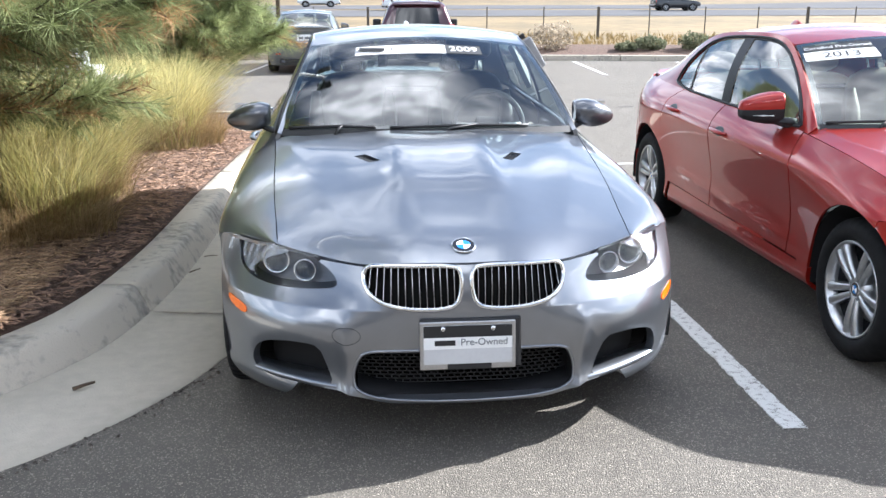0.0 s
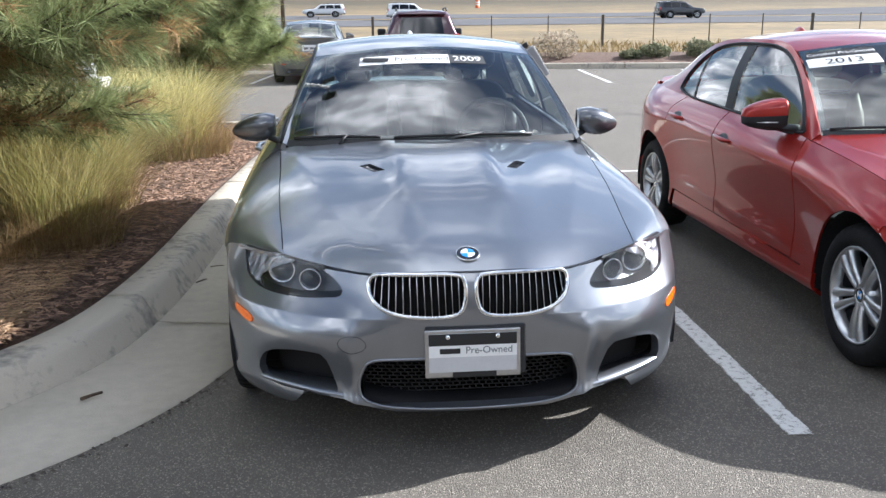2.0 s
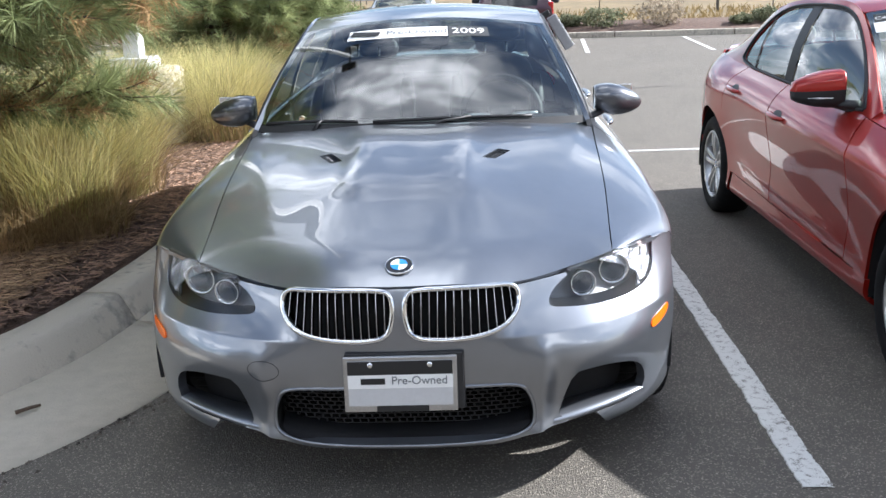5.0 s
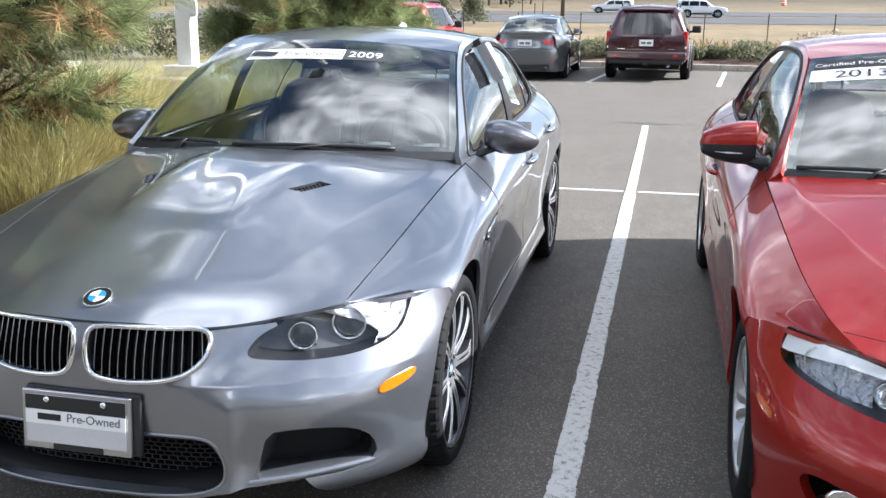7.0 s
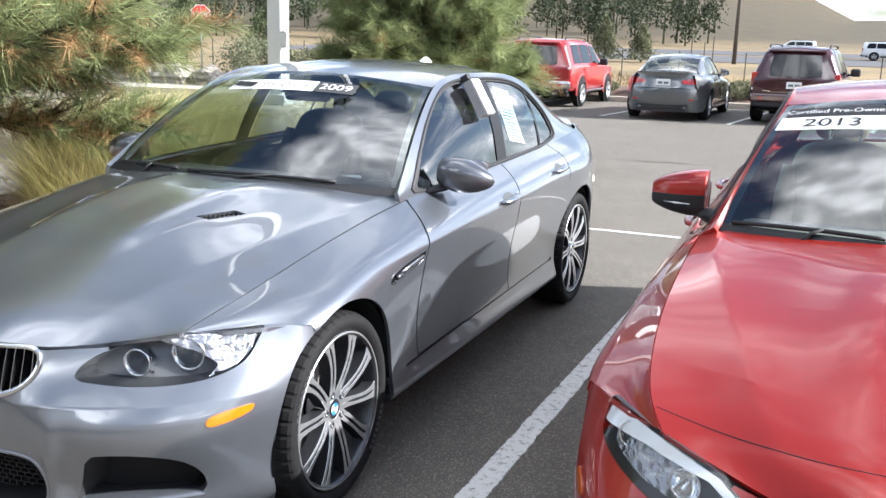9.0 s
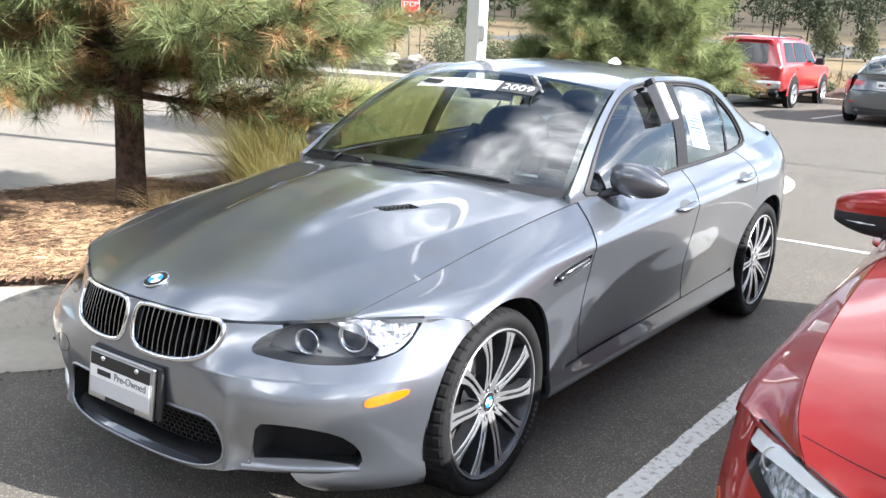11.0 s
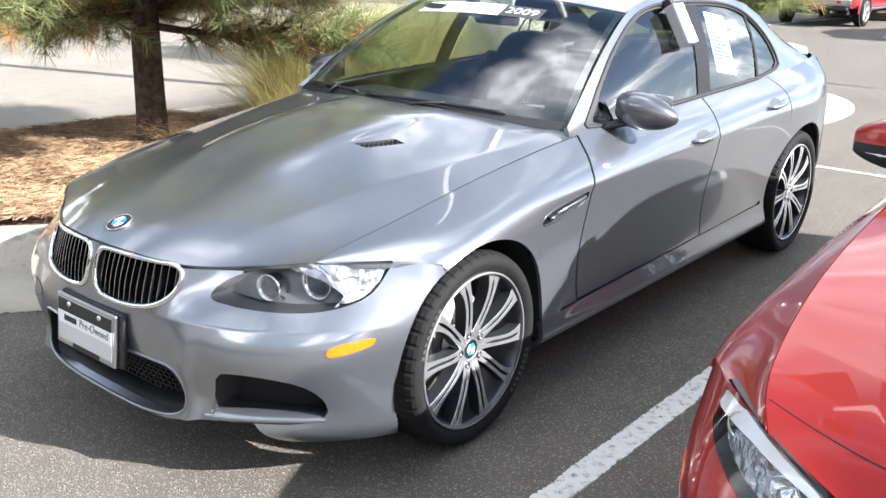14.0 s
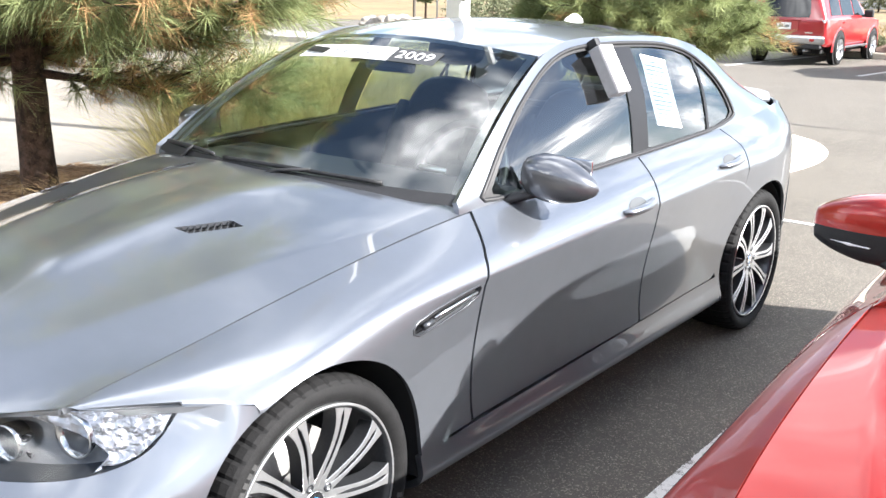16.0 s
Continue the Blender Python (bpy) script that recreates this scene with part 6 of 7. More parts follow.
# twigs on the gutter pan
TWIG = material("twig_bark", (0.11, 0.075, 0.05), 0.9, vary=0.4, scale=40)
for p, q, r in (((-1.52, 0.66, 0.02), (-1.45, 0.72, 0.022), 0.008), ((-1.33, 2.35, 0.015), (-1.28, 2.42, 0.016), 0.004), ((-1.3, 2.7, 0.014), (-1.22, 2.72, 0.014), 0.003)):
    v, f = tube([p, tuple((np.array(p) + q) / 2 + (0.004, 0, 0.003)), q], [r, r * 0.9, r * 0.7], sides=7)
    tagged(link("twig", v, f, TWIG), "broken brown twig on the concrete", "twig", "twigs on the gutter")


# ---- plants ----
def blades(n, base, spread, height, lean, width):
    """Curved grass blades: strips of three lengths."""
    verts, faces = [], []
    for _ in range(n):
        w, r = rng.uniform(0, 2 * math.pi), spread * math.sqrt(rng.random())
        p = np.array((base[0] + r * math.cos(w), base[1] + r * math.sin(w), base[2]))
        h = height * rng.uniform(0.45, 1.15)
        a = w + rng.normal(0, 1.0)
        out = np.array((math.cos(a), math.sin(a), 0)) * lean * h * rng.uniform(0.1, 1.6) ** 1.2
        s = np.array((-math.sin(a), math.cos(a), 0)) * width * rng.uniform(0.7, 1.3)
        k = len(verts)
        for q, tap in ((0, 1), (0.4, 0.9), (0.75, 0.6)):
            c = p + out * q ** 2 + np.array((0, 0, h * (q - 0.12 * q ** 3)))
            verts += [c - s * tap, c + s * tap]
        verts.append(p + out * 1.1 + np.array((0, 0, h * 0.9)))
        faces += [(k, k + 1, k + 3, k + 2), (k + 2, k + 3, k + 5, k + 4), (k + 4, k + 5, k + 6)]
    return verts, faces


def leafy(name, colour, second, amount=0.35, passing=0.35):
    m = material(name, colour, 0.75, second=second, scale=3.0, spread=(0.35, 0.65), spec=0.18)
    island_tint(m, amount)
    n, l = m.node_tree.nodes, m.node_tree.links
    p = n["Principled BSDF"]
    glow, mix = n.new("ShaderNodeBsdfTranslucent"), n.new("ShaderNodeMixShader")
    l.new(p.inputs["Base Color"].links[0].from_socket, glow.inputs["Color"])
    mix.inputs["Fac"].default_value = passing
    l.new(p.outputs[0], mix.inputs[1])
    l.new(glow.outputs[0], mix.inputs[2])
    l.new(mix.outputs[0], n["Material Output"].inputs["Surface"])
    return m


GRASS_TALL = leafy("tall_grass", (0.40, 0.395, 0.15), (0.60, 0.51, 0.26), 0.5)
GRASS_DEAD = leafy("dead_grass", (0.42, 0.315, 0.165), (0.25, 0.17, 0.085), 0.4)
NEEDLE = leafy("pine_needles", (0.18, 0.225, 0.10), (0.30, 0.33, 0.155), 0.5)
NEEDLE_OLD = leafy("brown_pine_needles", (0.40, 0.26, 0.12), (0.26, 0.16, 0.08), 0.4)
BARK = material("pine_bark", (0.13, 0.085, 0.065), 0.95, second=(0.03, 0.022, 0.018), scale=22, bump=1.0, bump_scale=30)
SAGE = leafy("sage_leaves", (0.13, 0.15, 0.085), (0.20, 0.20, 0.125), 0.35)
SHRUB_GREEN = leafy("shrub_leaves", (0.075, 0.10, 0.05), (0.13, 0.15, 0.08), 0.35)
HILL_GREEN = leafy("hillside_leaves", (0.032, 0.044, 0.025), (0.06, 0.07, 0.04), 0.4, 0.12)
FIELD_STRAW = leafy("field_straw", (0.27, 0.195, 0.09), (0.17, 0.125, 0.06), 0.35)
BLOSSOM = leafy("dry_seed_heads", (0.40, 0.34, 0.26), (0.3, 0.25, 0.18), 0.3)

for n, (x, y, r, h) in enumerate([(-2.35, 3.0, .40, .85), (-2.75, 3.5, .42, .95), (-2.35, 3.8, .38, .95), (-2.9, 4.3, .4, .95), (-2.2, 6.3, .42, .98), (-2.25, 7.1, .36, .9),
                                  (-2.9, 6.6, .4, .95), (-3.6, 4.2, .4, .9), (-3.5, 5.6, .42, .95), (-3.6, 7.0, .4, .9), (-2.4, 8.0, .35, .85), (-3.75, 5.0, .38, .85), (-3.7, 6.2, .38, .85), (-2.7, 4.7, .42, .95), (-3.15, 5.2, .4, .95)]):
    clump = thing("grass_clump", "tall yellow-green ornamental grass clump in bark mulch", "grass", None, "grass clumps in the bed")
    clump.location = (x, y, 0.16)
    v, f = blades(2300 if y < 8 and x > -3 else 1100, (0, 0, 0), r * .8, h, .75, .0019)
    link("blade_tuft", v, f, GRASS_TALL, clump)
    v, f = blades(950, (0, 0, 0), r, h * .5, 1.05, .0026)
    link("dry_tuft", v, f, GRASS_DEAD, clump, "dry straw-coloured lower blades")

for x, y, r, h in ((-2.5, 2.45, .36, .27), (-2.15, 2.75, .32, .30), (-1.95, 6.5, .3, .4)):
    clump = thing("dead_grass_clump", "low straw-brown dead grass matted at the clump's foot", "grass", None, "dead grass in the bed")
    clump.location = (x, y, 0.16)
    v, f = blades(900, (0, 0, 0), r, h, 1.3, .0024)
    link("blade_tuft", v, f, GRASS_DEAD, clump)


def tufts(points, ways, n, length, width, fan):
    """Brushes of needles: thin triangles round each way."""
    k = len(points)
    p, d = np.repeat(points, n, 0), np.repeat(ways, n, 0)
    along = np.tile(np.linspace(-0.05, 0.10, n), k)[:, None]
    r = rng.normal(0, 1, (k * n, 3))
    r -= (r * d).sum(1)[:, None] * d
    r /= np.linalg.norm(r, axis=1)[:, None] + 1e-9
    t = d * rng.uniform(0.25, 1.0, (k * n, 1)) + r * fan * rng.uniform(0.5, 1.0, (k * n, 1)) + np.array((0, 0, -0.08))
    t *= (rng.uniform(length * .7, length * 1.1, k * n) / np.linalg.norm(t, axis=1))[:, None]
    b = p + d * along
    s = np.cross(t, rng.normal(0, 1, (k * n, 3)))
    s *= width / (np.linalg.norm(s, axis=1)[:, None] + 1e-9)
    v = np.stack([b - s, b + s, b + t], 1).reshape(-1, 3)
    return v, [(3 * i, 3 * i + 1, 3 * i + 2) for i in range(k * n)]


def pine(x, y, label, low, top, reach, branches, seed, needles=34, trunk_r=0.105, trunk_low=None, brown=0.22, width=0.0028):
    """Long-needled pine: tapered trunk, whorled limbs with side twigs, brushes of needles at their ends."""
    global rng
    keep, rng = rng, np.random.default_rng(seed)
    tree = thing("pine_tree", label, "tree", None, "pines in the planting bed")
    tree.location = (x, y, 0.12)
    zz = np.linspace(0, top * 0.96, 12)
    line_ = [(0.04 * math.sin(z * 1.3), 0.03 * math.cos(z * 1.7), z) for z in zz]
    v, f = tube(line_, [trunk_r * (1 - 0.6 * z / top) * (1.12 if z == 0 else 1) for z in zz], sides=14)
    v = [np.array(q) * (1, 1, 1) + rng.normal(0, 0.006, 3) for q in v]
    link("trunk", v, f, BARK, tree, "dark furrowed bark")
    lv, lf, tips, ways, btips, bways = [], [], [], [], [], []
    for b in range(branches):
        h = low + (top - low) * (b / branches) ** 0.9
        e = (h - low) / (top - low)
        long = reach * (1 - 0.62 * e) * rng.uniform(0.72, 1.1)
        a = b * 2.4 + rng.normal(0, 0.3)
        long *= (0.75 if b < 3 else 1.0) * (1 + 0.25 * math.cos(a + 0.55))
        rise = rng.uniform(-0.18, 0.2) + 0.35 * e
        d0 = np.array((math.cos(a), math.sin(a), 0))
        pts = [d0 * long * q + np.array((0, 0, h + rise * long * q + 0.10 * long * q * q)) for q in np.linspace(0.02, 1, 7)]
        v, f = tube(pts, np.linspace(0.026, 0.006, 7) * (1.2 - 0.6 * e), sides=6)
        k = len(lv)
        lv += v
        lf += [tuple(i + k for i in q) for q in f]
        for q in np.linspace(0.2, 1.0, int(8 + 13 * (1 - e))):
            base = d0 * long * q + np.array((0, 0, h + rise * long * q + 0.10 * long * q * q))
            for side in (-1, 1, 0):
                w = a + side * rng.uniform(0.45, 1.2)
                d = np.array((math.cos(w), math.sin(w), rng.uniform(-0.4, 0.6)))
                d /= np.linalg.norm(d)
                l = rng.uniform(0.12, 0.42) * (1.25 - 0.4 * q)
                tip = base + d * l
                v, f = tube([base, base + d * l * 0.6 + (0, 0, -0.01), tip], [0.006, 0.005, 0.004], sides=4)
                k = len(lv)
                lv += v
                lf += [tuple(i + k for i in r) for r in f]
                old = rng.random() < brown * (1.5 if q < 0.6 else 0.6)
                for s in np.linspace(0.35, 1.0, 3):
                    (btips if old else tips).append(base + d * l * s)
                    (bways if old else ways).append(d)
    link("limb", lv, lf, BARK, tree)
    v, f = tufts(np.array(tips), np.array(ways), needles, 0.20, width, 0.72)
    link("crown", v, f, NEEDLE, tree, "dull green long needles in brushes", smooth=False)
    v, f = tufts(np.array(btips), np.array(bways), needles, 0.15, width, 0.95)
    link("old_needles", v, f, NEEDLE_OLD, tree, "rust-brown dying needles", smooth=False)
    rng = keep
    return tree


pine(-3.2, 2.3, "young pine with rust-brown inner needles in the bark bed", 0.88, 4.0, 1.70, 152, 3, 42, width=0.0021, brown=0.34)
pine(-2.75, 9.0, "bushy green pine at the end of the bed", 0.62, 3.6, 1.25, 96, 11, 36, brown=0.08, width=0.0030)

# ---- lamp post on its concrete footing ----
WHITE_STEEL = material("white_painted_steel", (0.66, 0.67, 0.68), 0.4, vary=0.06, scale=4)


def lamp_post(x, y, tall, label, heads, foot=True):
    post = thing("lamp_post", label, "lamp post", None, "lamp posts")
    post.location = (x, y, 0)
    z0 = 0.0
    if foot:
        v, f = lathe([(0.0, 0.42), (0.84, 0.42), (0.865, 0.40), (0.865, 0.0005)], 40)
        link("footing", [(b, c, a) for a, b, c in v], f, CONCRETE, post, "round concrete footing")
        z0 = 0.865
    part("base_plate", box((0.36, 0.36, 0.10), (0, 0, z0 + 0.05), 0.012), WHITE_STEEL, post)
    part("shaft", box((0.155, 0.155, tall - z0), (0, 0, (tall + z0) / 2 + 0.09), 0.012), WHITE_STEEL, post)
    part("hand_hole_cover", box((0.10, 0.03, 0.16), (0.095, -0.06, z0 + 0.62), 0.03), WHITE_STEEL, post)
    part("band", box((0.161, 0.161, 0.012), (0, 0, z0 + 1.15), 0.002), BLACK_PLASTIC, post)
    for k in range(heads):
        s = 1 if k else -1
        v, f = tube([(0, 0, tall), (0, s * 0.3, tall + 0.12), (0, s * 0.6, tall + 0.14)], 0.04, sides=8)
        link("arm", v, f, GUNMETAL, post)
        part("lamp_head", box((0.5, 0.62, 0.16), (0, s * 0.85, tall + 0.13), 0.03), GUNMETAL, post, "square lamp head")
    return post


lamp_post(-2.88, 6.15, 8.8, "white square steel lamp post on a round concrete footing", 2)

# ---- far kerb, shrubs, fence ----
far = tagged(new("kerb_far"), "pale concrete kerb at the far side of the car park", "kerb", "", "structure")
for x in np.arange(-14, 40, 3.0):
    a, b = Vector((x, far_kerb(x), 0)), Vector((x + 2.99, far_kerb(x + 2.99), 0))
    ang = math.degrees(math.atan2(b.y - a.y, b.x - a.x))
    part("kerb_stone", box((3.02, 0.16, 0.2), (1.5, 0.08, 0.05), 0.02), KERB_MAT, far, m=pose(a.x, a.y, 0, 0, 0, ang))
bank = [(x, far_kerb(x) + d, z) for d, z in ((.15, -.05), (.16, .12), (1.2, .26), (2.4, .34), (3.2, .30), (3.3, -.1)) for x in (-14, 8, 40)]
tagged(link("mulch_bank", bank, [(3 * r + c, 3 * r + c + 1, 3 * r + c + 4, 3 * r + c + 3) for r in range(5) for c in range(2)], MULCH, smooth=False), "dark reddish mulch bank behind the far kerb", "planting bed", "", "structure")


def shrub(x, y, r, h, mat, label, n=900):
    s = thing("shrub", label, "shrub", None, "shrubs behind the far kerb")
    s.location = (x, y, 0.20)
    p = rng.normal(0, 1, (n, 3))
    p /= np.linalg.norm(p, axis=1)[:, None]
    p *= rng.uniform(0.35, 1.0, (n, 1)) ** 0.5 * (1 + 0.25 * np.sin(p[:, :1] * 5 + x) * np.cos(p[:, 1:2] * 4))
    p = p * (r, r, h * 0.5) + (0, 0, h * 0.5)
    a, b = rng.normal(0, 1, (n, 3)), rng.normal(0, 1, (n, 3))
    a, b = a / np.linalg.norm(a, axis=1)[:, None] * 0.05, b / np.linalg.norm(b, axis=1)[:, None] * 0.035
    v = np.stack([p - a, p + b, p + a, p - b], 1).reshape(-1, 3)
    link("foliage", v, [(4 * i, 4 * i + 1, 4 * i + 2, 4 * i + 3) for i in range(n)], mat, s, smooth=False)
    v, f = [], []
    for k in range(7):
        w = rng.uniform(0, 6.28)
        q, g = tube([(0, 0, -0.08), (r * .5 * math.cos(w), r * .5 * math.sin(w), h * .6)], [0.012, 0.005], sides=5)
        f += [tuple(i + len(v) for i in t) for t in g]
        v += q
    link("stem", v, f, TWIG, s)
    return s


x = -9.0
while x < 20:
    r = rng.uniform(0.3, 0.66)
    kind = rng.random()
    mat, label = (SAGE, "grey-green sage shrub in the mulch strip") if kind < .5 else ((SHRUB_GREEN, "dark green shrub in the mulch strip") if kind < .9 else (BLOSSOM, "pale dry seed-head shrub in the mulch strip"))
    shrub(x, far_kerb(x) + 1.15 + rng.uniform(-.25, .25), r, r * rng.uniform(0.85, 1.25), mat, label)
    x += r * rng.uniform(1.1, 3.2)

for x, y, r, h in ((-14.2, 22.6, 1.1, 1.5), (-12.6, 23.2, 1.0, 1.3), (-11.2, 23.6, 1.1, 1.5), (-15.8, 24.2, 1.2, 1.6)):
    big = shrub(x, y, r, h, SAGE, "wide olive-green bush beyond the lane", 2600)
    big.location.z = 0.0
    tagged(big, group="bushes beyond the lane")

fence = thing("field_fence", "row of thin brown steel fence posts in the dry field", "fence")
POST = material("rusty_post", (0.10, 0.085, 0.07), 0.8, vary=0.3, scale=10)
for k, x in enumerate(np.arange(-30, 60, 2.55)):
    y = 39 + 0.05 * x
    z = float(ground_height(x, y))
    big = k % 4 == 0
    w = 0.11 if big else 0.045
    part("fence_post", box((w, w, 1.45), (x + rng.uniform(-.15, .15), y, z + 0.7), 0.004), POST, fence)
# dry grass standing in the near field
xs, ys = rng.uniform(-16, 30, 9000), rng.uniform(0, 1, 9000) ** 1.4
v, f = [], []
for a, b in zip(xs, ys):
    y = far_kerb(a) + 3.0 + b * 18
    z, h, w = float(ground_height(a, y)), rng.uniform(.12, .34), rng.uniform(0.02, 0.05)
    q, t = rng.uniform(0, 3.14), rng.normal(0, .12, 2)
    k = len(v)
    v += [(a - w * math.cos(q), y - w * math.sin(q), z), (a + w * math.cos(q), y + w * math.sin(q), z), (a + t[0], y + t[1], z + h)]
    f.append((k, k + 1, k + 2))
tagged(link("field_grass", v, f, FIELD_STRAW, smooth=False), "standing dry grass in the field behind the kerb", "grass", "", "stuff")


def far_tree(v, f, x, y, h, r, n, cone):
    z0 = float(ground_height(x, y))
    e = rng.random(n) ** 0.8
    w = rng.uniform(0, 6.28, n)
    rad = r * ((1 - e) ** 0.75 if cone else np.sin(np.pi * np.clip(e * .9 + .08, 0, 1))) * rng.uniform(0.4, 1.05, n)
    rad *= 1 + 0.22 * np.sin(3 * w + 9 * e + x) + 0.18 * np.sin(5 * w - 17 * e + y)
    p = np.stack([x + rad * np.cos(w), y + rad * np.sin(w), z0 + h * ((0.06 if cone else 0.26) + (0.94 if cone else 0.74) * e)], 1)
    s = (0.085 if n < 300 else 0.045) * r
    for q in p:
        a, b = rng.normal(0, s, 3), rng.normal(0, s, 3) * .6
        k = len(v)
        v += [q - a, q + b, q + a, q - b]
        f.append((k, k + 1, k + 2, k + 3))
    k = len(v)
    t = 0.022 * h
    v += [(x - t, y, z0), (x + t, y, z0), (x, y, z0 + h * .9), (x, y - t, z0), (x, y + t, z0)]
    f += [(k, k + 1, k + 2), (k + 3, k + 4, k + 2)]


v, f = [], []
for n in range(330):
    a, d = (math.radians(rng.uniform(-64, -7)), rng.uniform(150, 300)) if n % 2 else (math.radians(rng.uniform(-56, -6)), 108 + 70 * rng.random() ** 1.3)
    far_tree(v, f, d * math.sin(a), d * math.cos(a), rng.uniform(3.6, 6.8), rng.uniform(1.1, 2.0), 290, n % 5 == 0)
tagged(link("hillside_pines", v, f, HILL_GREEN, smooth=False), "scattered dark pines along the hillside", "trees", "", "stuff")
for x, y, h, r, mat, cone in ((-25.5, 33.0, 3.3, 1.0, SHRUB_GREEN, False), (-20.9, 32.5, 2.8, 0.8, SHRUB_GREEN, False), (-13.5, 62, 3.0, 1.15, SAGE, True), (-11.0, 62, 2.5, 1.05, SAGE, True)):
    t = thing("young_tree", "young green tree standing in dry grass", "tree", None, "young trees in the field")
    z0 = float(ground_height(x, y))
    t.location = (x, y, z0)
    w, g = tube([(0, 0, -.05), (0.03, 0, h * .5), (0, 0, h * .9)], [0.06, 0.045, 0.015], sides=7)
    link("trunk", w, g, BARK, t)
    v, f = [], []
    far_tree(v, f, 0, 0, h, r, 5200, cone)
    v = [np.array(q) - (0, 0, float(ground_height(0, 0))) for q in v[:-5]]
    link("crown", v, f[:-2], mat, t, smooth=False)

# traffic on the highway, a marker barrel, a pole and stakes by the field
WHITE_PAINT = material("white_car_paint", (0.66, 0.67, 0.68), 0.35, 0.0, vary=0.05, scale=2, coat=1.0)
BLUE_BLACK = material("dark_blue_paint", (0.012, 0.014, 0.022), 0.35, 0.3, vary=0.08, scale=2, coat=1.0)
for nm, label, x, y, turn, mat, tall in (("white_estate", "white estate car on the highway beyond the field", 2.6, 80.0, -90, WHITE_PAINT, .80),
                                         ("white_saloon", "white low car on the highway beyond the field", -1.2, 92.0, 90, WHITE_PAINT, .70),
                                         ("dark_estate", "dark blue estate car on the highway beyond the field", 26.2, 79.0, -90, BLUE_BLACK, .80)):
    suv(nm, label, pose(x, y, float(ground_height(x, y)) + 0.03, 0, 0, turn) @ Matrix.Diagonal((.95, .88, tall, 1)), mat, True, "cars on the highway")
ORANGE = material("orange_plastic", (0.72, 0.13, 0.02), 0.5, vary=0.1, scale=4)
barrel = thing("marker_barrel", "orange plastic marker barrel with pale bands on the dry slope", "marker barrel")
barrel.location = (16.3, 125, float(ground_height(16.3, 125)))
v, f = lathe([(0.0, 0.0005), (0.0, 0.34), (0.10, 0.33), (0.12, 0.29), (0.98, 0.26), (1.05, 0.22), (1.06, 0.0005)], 20)
link("barrel_body", [(b, c, a) for a, b, c in v], f, ORANGE, barrel)
for z in (0.42, 0.72):
    v, f = lathe([(z - 0.06, 0.292), (z + 0.06, 0.286)], 20)
    link("barrel_band", [(b, c, a) for a, b, c in v], f, WHITE_ENAMEL, barrel, "pale band")
pole = thing("utility_pole", "brown wooden utility pole beyond the field", "utility pole")
pole.location = (-5.2, 64, float(ground_height(-5.2, 64)))
v, f = tube([(0, 0, -.2), (0.02, 0, 4.5), (0, 0, 9)], [.15, .13, .10], sides=10)
link("pole_shaft", v, f, POST, pole)
part("cross_arm", box((2.2, .1, .12), (0, -.12, 8.4), .01), POST, pole)
for k in (-.9, 0, .9):
    v, f = tube([(k, -.12, 8.46), (k, -.12, 8.66)], [.05, .03], sides=8)
    link("insulator", v, f, GUNMETAL, pole)
for x, y, tall in ((-7.4, 60, 1.7), (-6.6, 60, 1.5), (-6.2, 61, 1.9)):
    tagged(part("stake", box((.06, .06, tall), (0, 0, tall / 2), .006), POST, None, m=Matrix.Translation((x, y, float(ground_height(x, y)) - .05))), "thin brown wooden stake in dry grass", "stake", "stakes in the field")

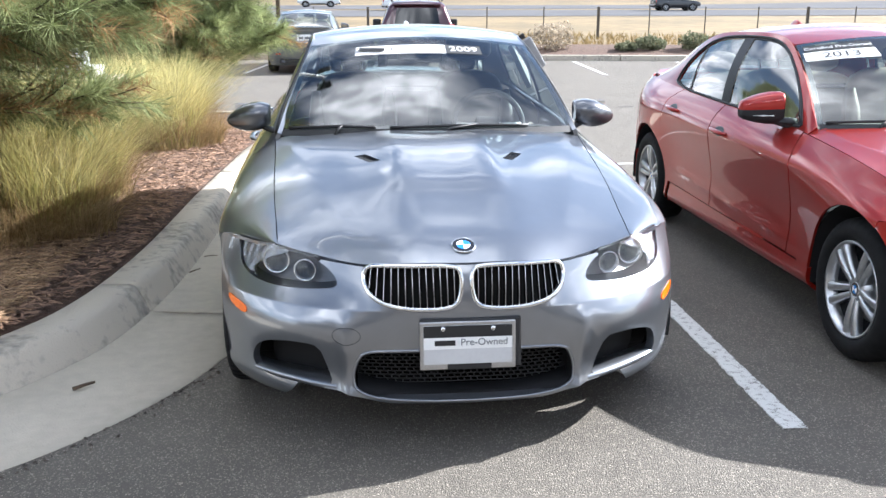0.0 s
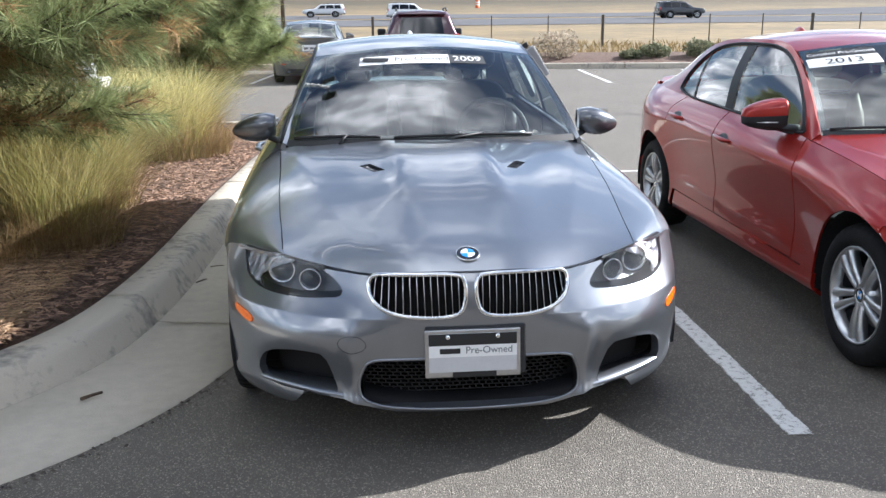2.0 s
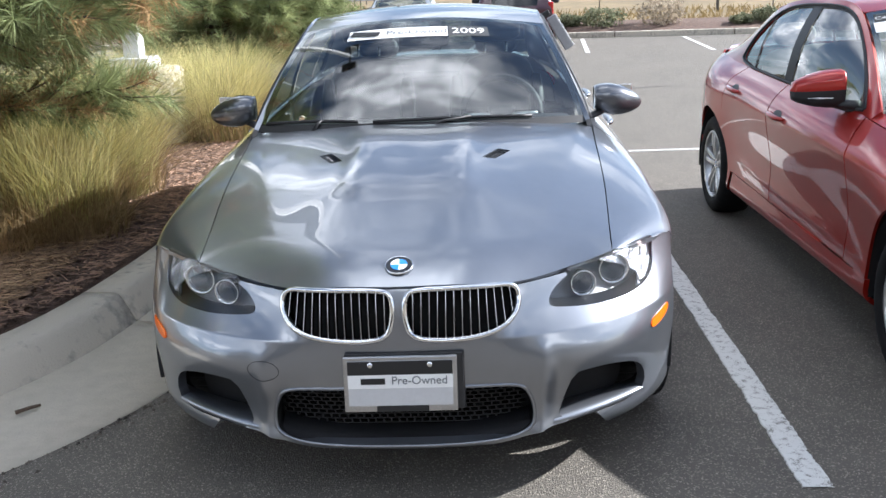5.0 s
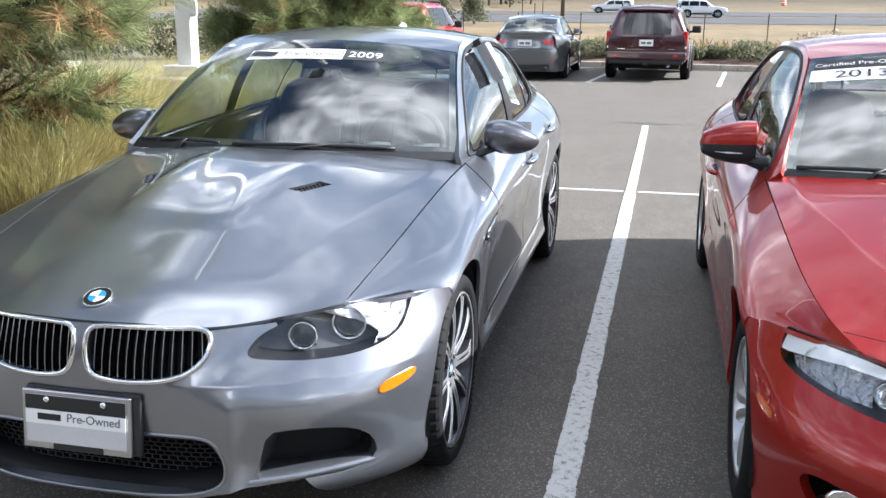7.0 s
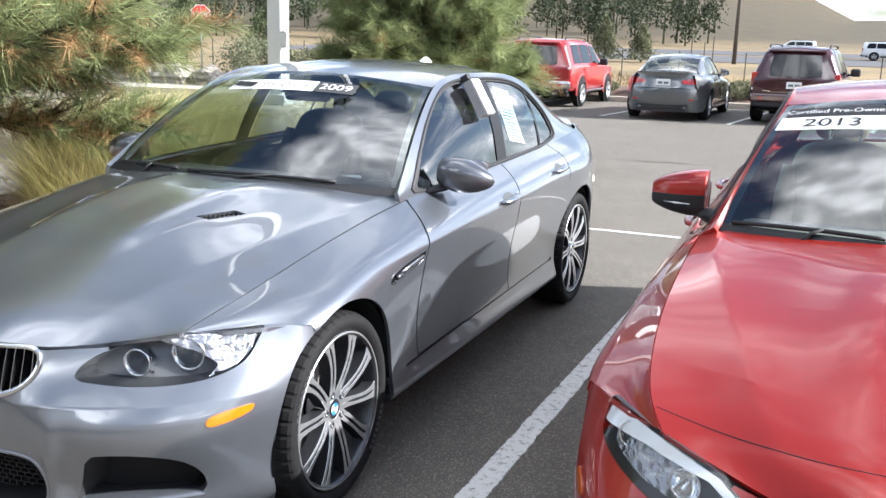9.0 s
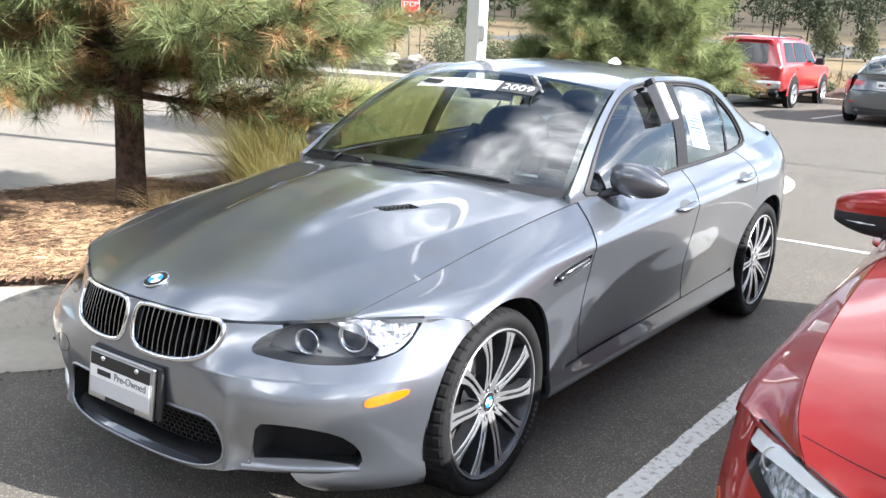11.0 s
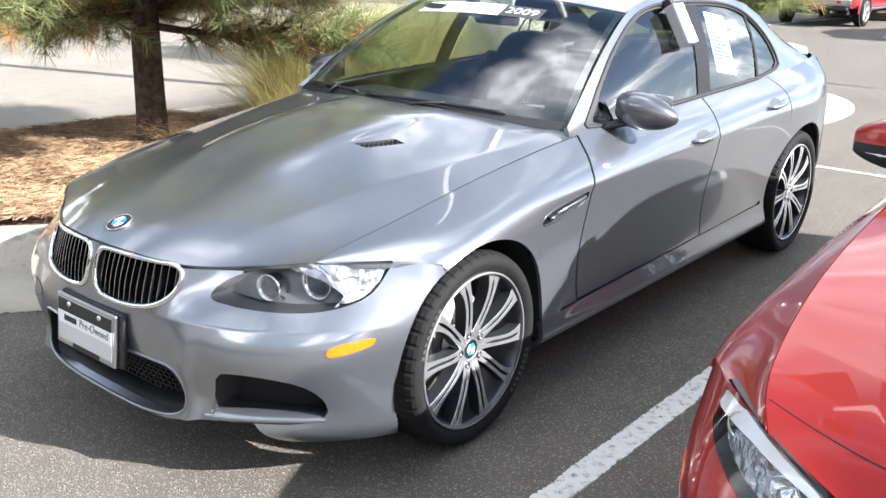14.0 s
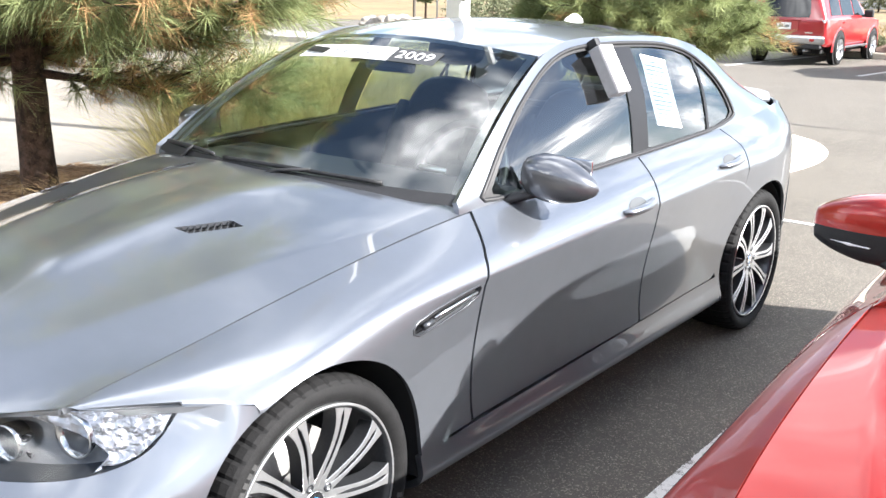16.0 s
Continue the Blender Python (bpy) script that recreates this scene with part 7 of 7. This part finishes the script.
# stop sign
sign = thing("stop_sign", "red octagonal stop sign on a grey post", "road sign", pose(-20.3, 27.4, 0, 0, 0, 38))
v, f = tube([(0, 0.02, -0.05), (0, 0.02, 2.6)], 0.035, sides=8)
link("sign_post", v, f, SATIN, sign)
SIGN_RED = material("sign_red", (0.55, 0.02, 0.02), 0.4)
for r, d, mat, nm in ((0.38, 0.0, WHITE_ENAMEL, "sign_border"), (0.355, -0.012, SIGN_RED, "sign_face")):
    ring = [(r * math.cos(math.pi / 8 + k * math.pi / 4), d, 2.25 + r * math.sin(math.pi / 8 + k * math.pi / 4)) for k in range(8)]
    link(nm, ring + [(a, b + 0.01, c) for a, b, c in ring], [tuple(range(8)), tuple(range(15, 7, -1))] + [(i, i + 8, (i + 1) % 8 + 8, (i + 1) % 8) for i in range(8)], mat, sign, smooth=False)


letters("STOP", 0.25, WHITE_ENAMEL, sign, Matrix.Translation((0, -0.016, 2.25)) @ pose(0, 0, 0, 90))

# pale pavement beyond the left lane, its kerb, and a heap of pale boulders
PALE = material("pale_pavement", (0.36, 0.34, 0.31), 0.9, vary=0.15, scale=1.2, bump=0.2, bump_scale=60)
BOULDER = material("pale_boulder", (0.32, 0.29, 0.25), 0.9, vary=0.35, scale=5, bump=0.7, bump_scale=14)
slab("pavement", [(-40, 20.5), (-17.4, 17.2), (-13.2, 18.3), (-13.0, 19.6), (-17.6, 19.3), (-40, 23)], 0.13, PALE, "pale concrete pavement beside the lane", "pavement", 0.14)
for bx, by, br in ((-17.6, 22.4, .62), (-16.6, 22.9, .5), (-18.9, 22.9, .55), (-15.7, 22.3, .36), (-20.1, 23.6, .45)):
    bm = bmesh.new()
    bmesh.ops.create_icosphere(bm, subdivisions=3, radius=br)
    for q in bm.verts:
        d = q.co.normalized()
        q.co *= 1 + 0.16 * math.sin(d.x * 5 + bx * 3) + 0.12 * math.cos(d.y * 7 + by) + 0.07 * math.sin(d.z * 11 + bx)
        q.co.z *= 0.72
    tagged(part("boulder", bm, BOULDER, None, smooth=False, m=pose(bx, by, br * 0.35)), "pale rounded boulder in dry grass", "boulder", "boulders by the pavement")

# block added behind the walk, out of view, to darken what the bumpers reflect
sky_block = thing("unseen_sky_block", "added unseen tan block with dark panes that hides the low sky", "building")
RENDER_WALL = material("tan_wall_render", (0.26, 0.23, 0.19), 0.9, vary=0.12, scale=0.7, bump=0.2, bump_scale=40)
part("wall", box((74, 14, 7.0), (4, -25, 3.48), 0.05), RENDER_WALL, sky_block)
part("top_band", box((74.8, 14.8, 0.7), (4, -25, 7.15), 0.04), GUNMETAL, sky_block, "dark metal band on top of the added block")
for x in np.arange(-30, 40, 4.4):
    part("dark_pane", box((4.0, 0.06, 2.9), (x, -17.985, 1.95), 0.0), DARK_GLASS, sky_block, "dark pane on the added block")
